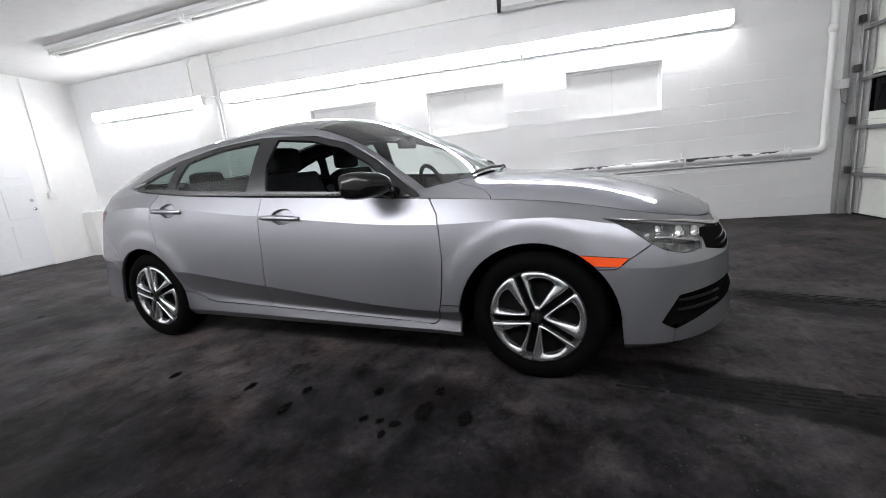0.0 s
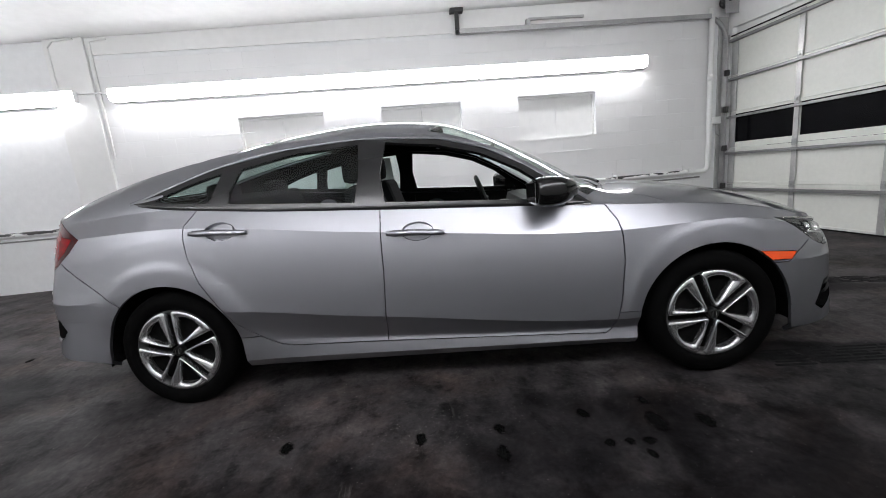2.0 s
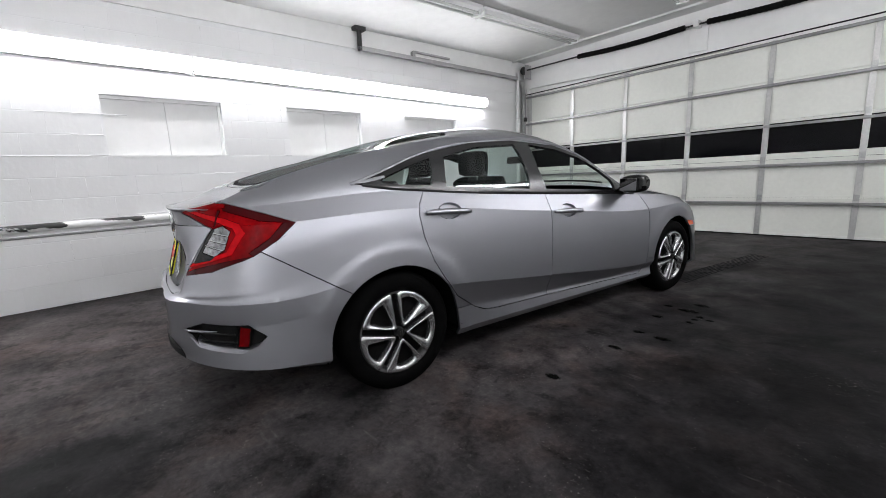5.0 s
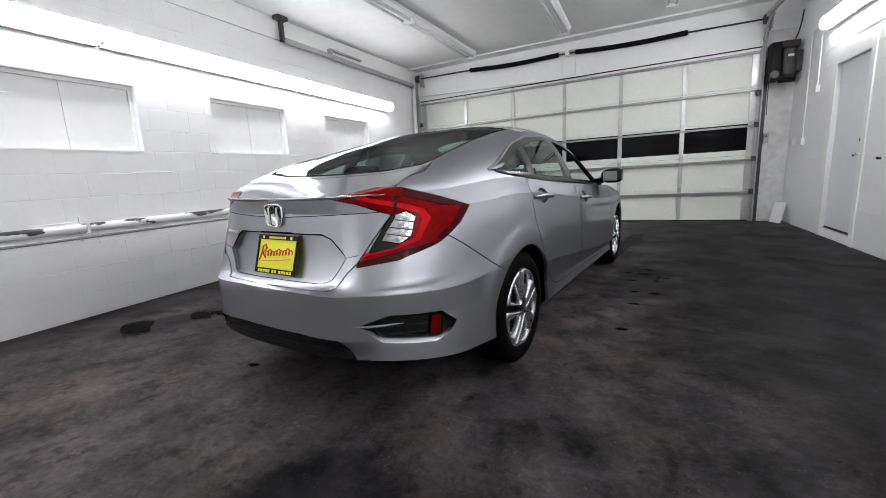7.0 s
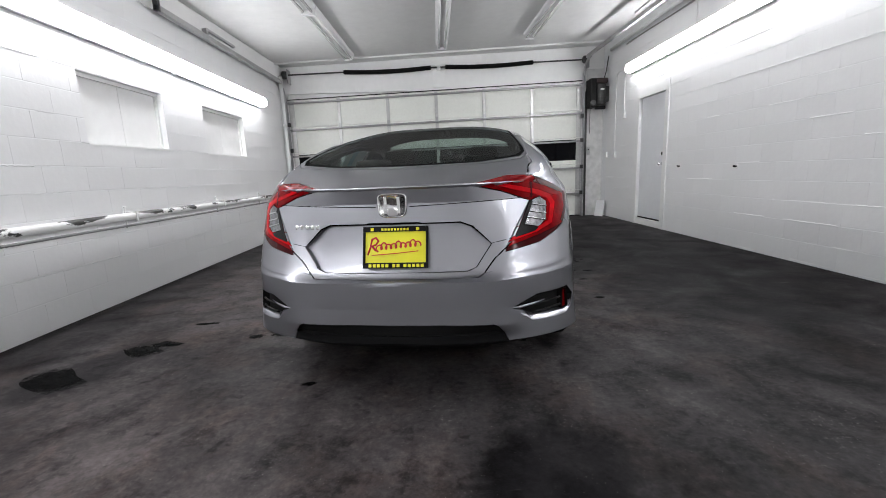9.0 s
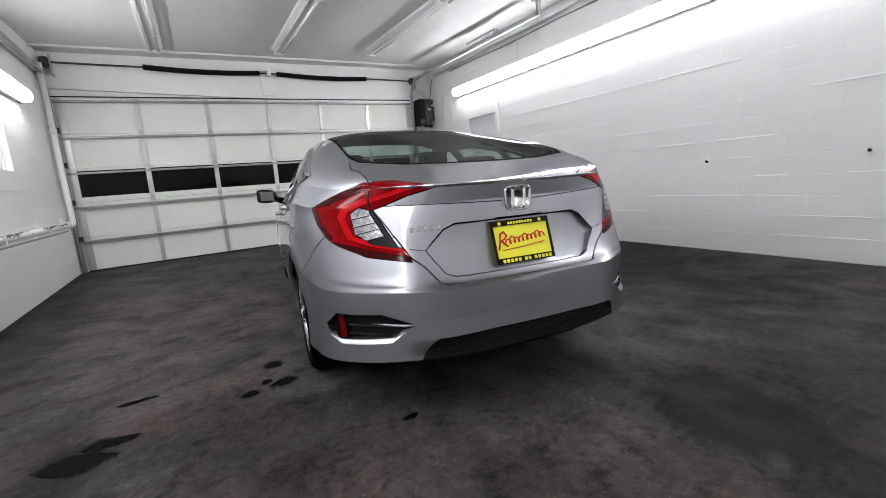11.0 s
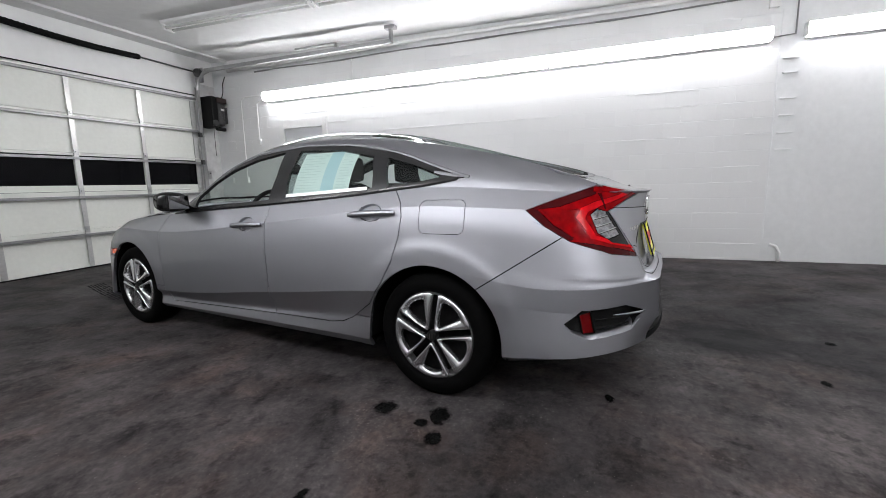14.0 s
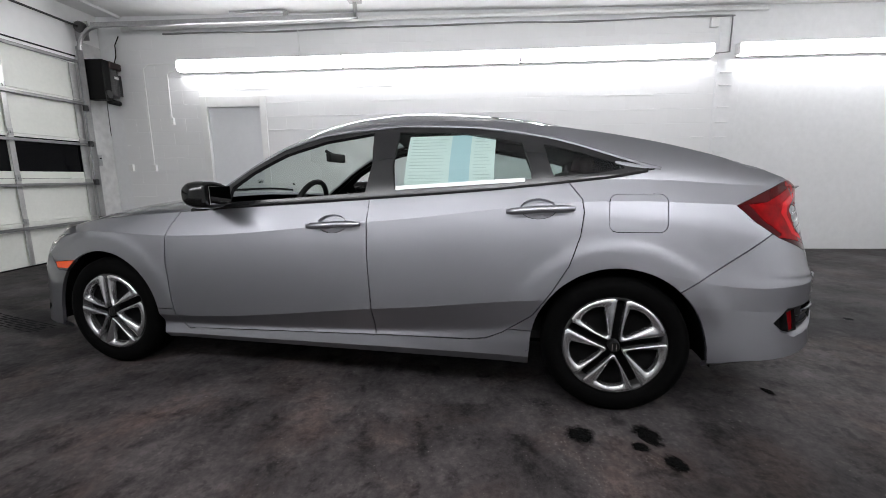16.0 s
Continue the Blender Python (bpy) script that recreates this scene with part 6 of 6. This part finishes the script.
# rear bumper vents: slats and the bright lower blade
for s in (1, -1):
    for k, (z, xa) in enumerate(((0.452, 0.54), (0.418, 0.60))):
        xs = np.linspace(xa, 0.738, 8)
        part("vent_slat", tube([(s * x, rear_y(x, z) + 0.010, z + 0.01 * (x - 0.6)) for x in xs], 0.005, 6), M_BLACK, bumper_rear, "black vent slat", True)
    # the body-coloured ledge under the vent, and the fin that points inwards
    bm = bmesh.new()
    edge_line = [(0.548, 0.428), (0.563, 0.418), (0.600, 0.388), (0.66, 0.382), (0.72, 0.376), (0.770, 0.371), (0.802, 0.396), (0.812, 0.428)]
    rows = []
    for i, (x, z) in enumerate(edge_line):
        k = min(1, i / 2, (len(edge_line) - 1 - i) / 1.5)
        yy = rear_y(x, z)
        rows.append([bm.verts.new((s * x, yy - 0.004, z)), bm.verts.new((s * (x - 0.004), yy + 0.004, z + 0.016 * k)), bm.verts.new((s * (x - 0.010), yy + 0.030, z + 0.024 * k)), bm.verts.new((s * (x - 0.010), yy + 0.030, z - 0.006))])
    for a, b in zip(rows, rows[1:]):
        for i in range(3):
            bm.faces.new((a[i], a[i + 1], b[i + 1], b[i]))
    bmesh.ops.recalc_face_normals(bm, faces=bm.faces)
    part("vent_ledge", bm, M_PAINT, bumper_rear, "body-coloured ledge of the vent", True)
    part("vent_fin", tube([(s * x, rear_y(x, z) + d, z) for x, z, d in ((0.50, 0.459, 0.002), (0.545, 0.456, -0.001), (0.60, 0.458, 0.006), (0.66, 0.460, 0.022))], [0.002, 0.006, 0.005, 0.002], 8), M_PAINT, bumper_rear, "body-coloured fin of the vent", True)
    # ribs inside the reversing lens
    for xa, za, xb, zb in ((0.600, 0.862, 0.676, 0.846), (0.585, 0.838, 0.672, 0.818), (0.612, 0.892, 0.678, 0.878)):
        part("lens_rib", tube([(s * (xa + (xb - xa) * t), rear_y(xa + (xb - xa) * t, za + (zb - za) * t) - 0.001, za + (zb - za) * t) for t in (0, 0.25, 0.5, 0.75, 1)], 0.0035, 6), M_CHROME, bpy.data.objects["tail_lamp" if s > 0 else "tail_lamp.001"], "chrome rib")
    # slats of the front corner grille
    for z in (0.385, 0.345):
        ys = np.linspace(1.93, 2.10, 6)
        part("grille_slat", tube([(s * (side_x(y, z) - 0.012), y, z) for y in ys], 0.006, 6), M_BLACK, bumper_front, "black grille slat", True)

# reflector bowls and a bright shroud inside each headlamp
for s, hl in lamp_bowls:
    for bx, bz, br in ((0.60, 0.640, 0.050), (0.680, 0.654, 0.048), (0.745, 0.680, 0.030)):
        bm = bmesh.new()
        bmesh.ops.create_uvsphere(bm, u_segments=16, v_segments=10, radius=br)
        for v in bm.verts:
            v.co.y *= 0.6
            v.co.z *= 0.8
        bmesh.ops.translate(bm, verts=bm.verts, vec=(s * (bx - 0.006), nose_y(bx, bz) - 0.6 * br - 0.012, bz))
        part("reflector_bowl", bm, M_CHROME, hl, "chrome reflector bowl", True)
    xs = np.linspace(0.56, 0.775, 10)
    part("shroud", tube([(s * x, nose_y(x, 0.612 + 0.30 * max(0, x - 0.62)) - 0.020, 0.612 + 0.30 * max(0, x - 0.62)) for x in xs], 0.009, 8), M_CHROME, hl, "bright lamp shroud", True)

# wipers
for x0, x1, y0, y1 in ((0.42, -0.18, 0.985, 0.99), (-0.12, -0.62, 1.0, 0.90)):
    n = 8
    pts = []
    for i in range(n + 1):
        x, y = x0 + (x1 - x0) * i / n, y0 + (y1 - y0) * i / n - 0.03
        hit = tree.ray_cast(Vector((abs(x), y, 3)), Vector((0, 0, -1)))
        pts.append((x, y, hit[0].z + 0.016))
    part("wiper", tube(pts, 0.008, 6), M_BLACK, car, "black windscreen wiper")

# ---- interior ----
inside_parts = [
    ("dashboard", [(-0.66, 0.66, 0.55, 0.95, 0.62, 0.90), (-0.60, 0.60, 0.45, 0.62, 0.55, 0.84)], 0.05),
    ("centre_console", [(-0.12, 0.12, -0.35, 0.5, 0.30, 0.62)], 0.03),
    ("rear_shelf", [(-0.60, 0.60, -1.62, -1.18, 0.90, 0.96)], 0.02),
    ("cabin_floor", [(-0.72, 0.72, -1.2, 0.9, 0.27, 0.31)], 0.0),
]
for nm, bs, bv in inside_parts:
    part(nm, boxes(*bs, bevel=bv), M_TRIM_GREY, car, "dark grey interior trim")


def seat(x, y, w, back):
    st = new("seat")
    st.parent = car
    st["label"] = "dark grey cloth seat with headrest"
    part("cushion", boxes((x - w, x + w, y, y + 0.48, 0.38, 0.56), bevel=0.05), M_SEAT, st)
    bm = boxes((x - w * 0.95, x + w * 0.95, -0.07, 0.07, 0.0, 0.62), bevel=0.05)
    bmesh.ops.transform(bm, verts=bm.verts, matrix=pose(0, y + 0.0, 0.48, 18, 0, 0))
    part("backrest", bm, M_SEAT, st)
    return st


def headrest(st, x, y, z):
    bm = boxes((x - 0.125, x + 0.125, y - 0.05, y + 0.05, z - 0.08, z + 0.09), bevel=0.04)
    part("headrest", bm, M_SEAT, st, "", True)
    part("post", tube([(x - 0.05, y, z - 0.16), (x - 0.05, y, z - 0.07)], 0.006, 6), M_CHROME, st)
    part("post", tube([(x + 0.05, y, z - 0.16), (x + 0.05, y, z - 0.07)], 0.006, 6), M_CHROME, st)


for sx in (1, -1):
    st = seat(sx * 0.36, -0.22, 0.25, True)
    headrest(st, sx * 0.36, -0.44, 1.16)
st = seat(0, -1.02, 0.62, True)
for x in (-0.36, 0.36):
    headrest(st, x, -1.24, 1.06)
sw = part("steering_wheel", tube([(-0.36 + 0.185 * math.cos(a), 0.36 - 0.06 * math.sin(a), 0.86 + 0.175 * math.sin(a)) for a in (math.tau * i / 28 for i in range(29))], 0.016, 8), M_BLACK, car, "black steering wheel", True)
part("spoke", boxes((-0.44, -0.28, 0.355, 0.385, 0.83, 0.89), (-0.53, -0.19, 0.36, 0.375, 0.85, 0.875), bevel=0.01), M_BLACK, sw)
rv = part("rear_view_mirror", boxes((-0.12, 0.12, 0.33, 0.36, 1.165, 1.225), bevel=0.012), M_BLACK, car, "black rear-view mirror")
part("stem", tube([(0, 0.36, 1.21), (0, 0.42, 1.245)], 0.012, 8), M_BLACK, rv)

# sheets of paper inside the left rear window
for y0, y1, mt, nm in ((-0.385, -0.60, M_PAPER, 1), (-0.60, -0.695, M_PAPERBLUE, 2), (-0.695, -0.81, M_PAPER, 3)):
    bm = bmesh.new()
    grid = [[bm.verts.new((-(side_x(y, z) - 0.014), y, z)) for y in np.linspace(y0, y1, 5)] for z in np.linspace(1.005, 1.25, 7)]
    for a, b in zip(grid, grid[1:]):
        for i in range(4):
            bm.faces.new((a[i], a[i + 1], b[i + 1], b[i]))
    r = bmesh.ops.extrude_face_region(bm, geom=list(bm.faces))
    bmesh.ops.translate(bm, verts=[v for v in r["geom"] if isinstance(v, bmesh.types.BMVert)], vec=(0.0008, 0, 0))
    sheet_ob = part("window_sheet", bm, mt, doors[-1, "rear"], "printed paper sheet behind the glass")
    if nm != 2:
        for k in range(14):
            z = 1.232 - 0.0155 * k
            ya, yb2 = y0 - 0.018, y1 + 0.015 + 0.03 * ((k * 3) % 4) / 4
            part("print_line", boxes((-(side_x((ya + yb2) / 2, z) - 0.0125), -(side_x((ya + yb2) / 2, z) - 0.0135), ya, yb2, z - 0.0013, z + 0.0013)), M_INK, sheet_ob)


bm = bmesh.new()
rows = []
for y in np.linspace(-0.350, -0.95, 9):
    z = 0.994 - 0.055 * (y + 0.345)
    rows.append([bm.verts.new((-(side_x(y, zz) - d), y, zz)) for zz, d in ((z, -0.0015), (z + 0.018, -0.0015), (z + 0.018, -0.0045), (z, -0.0045))])
for a, b in zip(rows, rows[1:]):
    for i in range(4):
        bm.faces.new((a[i], a[(i + 1) % 4], b[(i + 1) % 4], b[i]))
bm.faces.new(rows[0]), bm.faces.new(rows[-1][::-1])
bmesh.ops.recalc_face_normals(bm, faces=bm.faces)
part("window_strip", bm, M_PAPER, doors[-1, "rear"], "white card strip along the foot of the glass")


def wheel(sx, y, turn):
    """Tyre, wheel cover with five split spokes, hub cap, brake disc. The outer face looks to +x."""
    w = new("wheel")
    w.parent = car
    w.matrix_local = pose(sx * 0.765, y, HUB_Z, 0, 0, 0 if sx > 0 else 180)
    bm = bmesh.new()
    prof = [(-0.10, 0.205), (-0.105, 0.24), (-0.104, 0.285), (-0.085, 0.306), (-0.04, 0.314), (0.04, 0.314), (0.085, 0.306), (0.104, 0.288), (0.110, 0.264), (0.109, 0.242), (0.100, 0.224), (0.085, 0.215)]
    n = 64
    ring = [[bm.verts.new((a, r * math.cos(k * math.tau / n), r * math.sin(k * math.tau / n))) for a, r in prof] for k in range(n)]
    for k in range(n):
        for i in range(len(prof) - 1):
            bm.faces.new((ring[k][i], ring[k][i + 1], ring[(k + 1) % n][i + 1], ring[(k + 1) % n][i]))
    part("tyre", bm, M_RUBBER, w, "black rubber tyre", True)
    bm = bmesh.new()
    prof = [(0.086, 0.222), (0.094, 0.220), (0.092, 0.215), (0.080, 0.205), (0.05, 0.196), (-0.09, 0.188)]
    ring = [[bm.verts.new((a, r * math.cos(k * math.tau / n), r * math.sin(k * math.tau / n))) for a, r in prof] for k in range(n)]
    for k in range(n):
        for i in range(len(prof) - 1):
            bm.faces.new((ring[k][i], ring[k][i + 1], ring[(k + 1) % n][i + 1], ring[(k + 1) % n][i]))
    part("rim", bm, M_DARKSTEEL, w, "dark steel rim", True)
    # five petals: each a domed silver loop round a dark opening, a thin arm on one side and a broad blade on the other
    for k in range(5):
        a0 = math.tau * k / 5 + math.radians(turn)
        bm = bmesh.new()

        def P(ang, r, d=0.0):
            return Vector((0.104 + 0.010 * (1 - (r / 0.218) ** 2) - d, r * math.cos(a0 + ang), r * math.sin(a0 + ang)))

        curl = lambda r: 0.07 * (1 - r / 0.218) ** 1.5
        edge = lambda r: 0.628 - 0.0175 / r
        rs = [0.036, 0.062, 0.092, 0.12, 0.15, 0.18, 0.200, 0.211]
        arc_n = 15
        out = [(-edge(r) + curl(r), r) for r in rs] + [(t, 0.2180) for t in np.linspace(-edge(0.2) + 0.05, edge(0.2) - 0.05, arc_n)] + [(edge(r) + curl(r), r) for r in rs[::-1]]
        hr = [0.062, 0.080, 0.100, 0.122, 0.143, 0.160, 0.172, 0.178]
        thin = lambda r: (0.012 + 0.012 * max(0.0, (r - 0.10) / 0.08)) / r
        broad = lambda r: (0.012 + 0.034 * min(1, max(0, (r - 0.055) / 0.12))) / r
        lo = lambda r: -edge(r) + curl(r) + broad(r)
        hi = lambda r: max(edge(r) + curl(r) - thin(r), lo(r) + 0.02)
        hole = [(lo(r), r) for r in hr] + [(t, 0.1835 + 0.006 * math.sin(math.pi * i / (arc_n - 1))) for i, t in enumerate(np.linspace(lo(0.18) + 0.06, hi(0.18) - 0.09, arc_n))] + [(hi(r), r) for r in hr[::-1]]
        m = len(out)
        polar = lambda a, r: np.array((r * math.cos(a), r * math.sin(a)))

        def band(q, d):
            """A line of the loop's face, q of the way from its outer to its inner edge, d deep."""
            made = []
            for o, h in zip(out, hole):
                v = polar(*o) * (1 - q) + polar(*h) * q
                made.append(bm.verts.new(P(math.atan2(v[1], v[0]), math.hypot(*v), d)))
            return made

        lines = [[bm.verts.new(P(a, r, 0.032)) for a, r in out], band(0.0, 0.006), band(0.10, 0.002), band(0.35, 0.0), band(0.7, 0.003), band(0.92, 0.009), band(1.0, 0.014), [bm.verts.new(P(a * 0.95, r * 0.985 + 0.002, 0.032)) for a, r in hole]]
        for A, B in zip(lines, lines[1:]):
            for i in range(m):
                q = (i + 1) % m
                bm.faces.new((A[i], A[q], B[q], B[i]))
        bmesh.ops.remove_doubles(bm, verts=bm.verts, dist=1e-5)
        bmesh.ops.recalc_face_normals(bm, faces=bm.faces)
        part("spoke", bm, M_RIM, w, "silver wheel cover spoke", True)
    part("hub_cap", tube([(0.07, 0, 0), (0.106, 0, 0), (0.110, 0, 0)], [0.025, 0.025, 0.021], 24), M_BLACK, w, "black hub cap with a silver badge")
    part("badge", boxes((0.108, 0.113, -0.010, -0.006, -0.013, 0.013), (0.108, 0.113, 0.006, 0.010, -0.013, 0.013)), M_CHROME, w, "small silver badge")
    part("cover_disc", tube([(0.055, 0, 0), (0.06, 0, 0)], [0.19, 0.19], 48), M_DARK, w, "black wheel cover backing")
    return w


for sx in (1, -1):
    for y, turn in ((HUB_Y, 76 if sx > 0 else 60), (-HUB_Y, 59 if sx > 0 else 48)):
        wheel(sx, y, turn)
    # wheel-house liners
    for hy in (HUB_Y, -HUB_Y):
        bm = bmesh.new()
        n, r = 24, 0.385
        pr = [[(x, hy + r * math.cos(a), HUB_Z - 0.02 + r * math.sin(a)) for a in (-0.12 + (math.pi + 0.24) * i / n for i in range(n + 1))] for x in (sx * 0.50, sx * 0.862)]
        va, vb = [[bm.verts.new(p) for p in q] for q in pr]
        for i in range(n):
            bm.faces.new((va[i], va[i + 1], vb[i + 1], vb[i]))
        bm.faces.new(va)
        part("wheel_arch_liner", bm, M_DARK, car, "black wheel arch liner")

# ---- blocks of the side walls: low-relief faces over the mortar ----
def block_mesh(name, w, h):
    """A block face: chamfered slab, 3 mm proud, in the plane x = 0, facing +x."""
    bm = bmesh.new()
    c, d = 0.003, 0.0010
    a = [bm.verts.new((0, y, z)) for y, z in ((0, 0), (w, 0), (w, h), (0, h))]
    b = [bm.verts.new((d, y, z)) for y, z in ((0.0003, c), (w - 0.0003, c), (w - 0.0003, h - c), (0.0003, h - c))]
    bm.faces.new(b)
    for i in range(4):
        bm.faces.new((a[i], a[(i + 1) % 4], b[(i + 1) % 4], b[i]))
    me = bpy.data.meshes.new(name)
    bm.to_mesh(me)
    bm.free()
    me.materials.append(M_BLOCK)
    return me


BLOCKS = {}


def block_wall(wall_name, x, facing, y0, y1, rows, holes, near, relief):
    """Courses of blocks in half bond. The 290 nearest are pieces, the rest one joined part."""
    wall = bpy.data.objects[wall_name]
    rnd = random.Random(len(wall_name))
    cells = []
    for k in rows:
        z0 = 0.02 + 0.2 * k
        y = y0 - (0.2 if k % 2 else 0.0)
        while y < y1 - 0.02:
            spans = [(max(y, y0), min(y + 0.4, y1))]
            for ha, hb, hz0, hz1 in holes:
                if hz0 < z0 + 0.1 < hz1:
                    spans = [q for a, b in spans for q in ((a, min(b, ha)), (max(a, hb), b)) if q[1] - q[0] > 0.04]
            cells += [(a, b, z0) for a, b in spans]
            y += 0.4
    cells.sort(key=lambda c: abs((c[0] + c[1]) / 2 - near))
    far = bmesh.new()
    for n, (a, b, z0) in enumerate(cells):
        w = round(b - a - 0.0004, 4)
        me = BLOCKS.setdefault(w, None) or block_mesh("block", w, 0.1965)
        BLOCKS[w] = me
        out = rnd.uniform(0, 0.0002)
        m = pose(x + facing * (0.0005 + out), a + 0.0002, z0 + 0.002) if facing > 0 else pose(x - 0.0005 - out, b - 0.0002, z0 + 0.002, 0, 0, 180)
        if n < 290:
            ob = new("block", me)
            ob.parent = wall
            ob.matrix_world = m
        else:
            tmp = len(far.verts)
            far.from_mesh(me)
            far.verts.ensure_lookup_table()
            bmesh.ops.transform(far, verts=far.verts[tmp:], matrix=m)
    # beads of filler that stand out along some of the bed joints
    ridges = bmesh.new()
    for a, b, z0 in cells:
        if rnd.random() < 0.30:
            s0 = rnd.uniform(a, b - 0.04)
            s1, h = min(b, s0 + 0.35) if any(q[0] < b + 0.05 < q[1] + 0.6 and q[2] < z0 < q[3] for q in holes) else min(y1 - 0.01, s0 + rnd.uniform(0.15, 0.75)), relief * rnd.uniform(0.0025, 0.0075)
            n = 14
            va = [[ridges.verts.new((x + facing * o, s0 + (s1 - s0) * i / n, z0 + dz * h * 1.2 + 0.0022 * math.sin(9.1 * i + 7 * s0))) for o, dz in ((-0.001, -1.4), (h + 0.0015, -0.6), (h + 0.0015, 0.6), (-0.001, 1.4))] for i in range(n + 1)]
            for p, q in zip(va, va[1:]):
                for k in range(3):
                    ridges.faces.new((p[k], p[k + 1], q[k + 1], q[k]))
    bmesh.ops.recalc_face_normals(ridges, faces=ridges.faces)
    part("mortar_ridges", ridges, M_BLOCK, wall, "broken painted mortar ridges")["kind"] = "stuff"
    if far.verts:
        ob = part("far_blocks", far, M_BLOCK, wall, "more blocks of the same wall")
        ob["kind"] = "stuff"
    else:
        far.free()


block_wall("wall_left", LEFT, 1, -3.84, 4.45, range(0, 14), [(a, b, WZ0 - 0.02, WZ1 + 0.02) for a, b in WINDOWS], 0.5, 0.6)
block_wall("wall_right", RIGHT, -1, -4.0, 4.80, range(0, 16), [(DOOR_Y0 - 0.10, DOOR_Y1 + 0.10, -0.1, DOOR_Z + 0.17)], 0.0, 0.7)
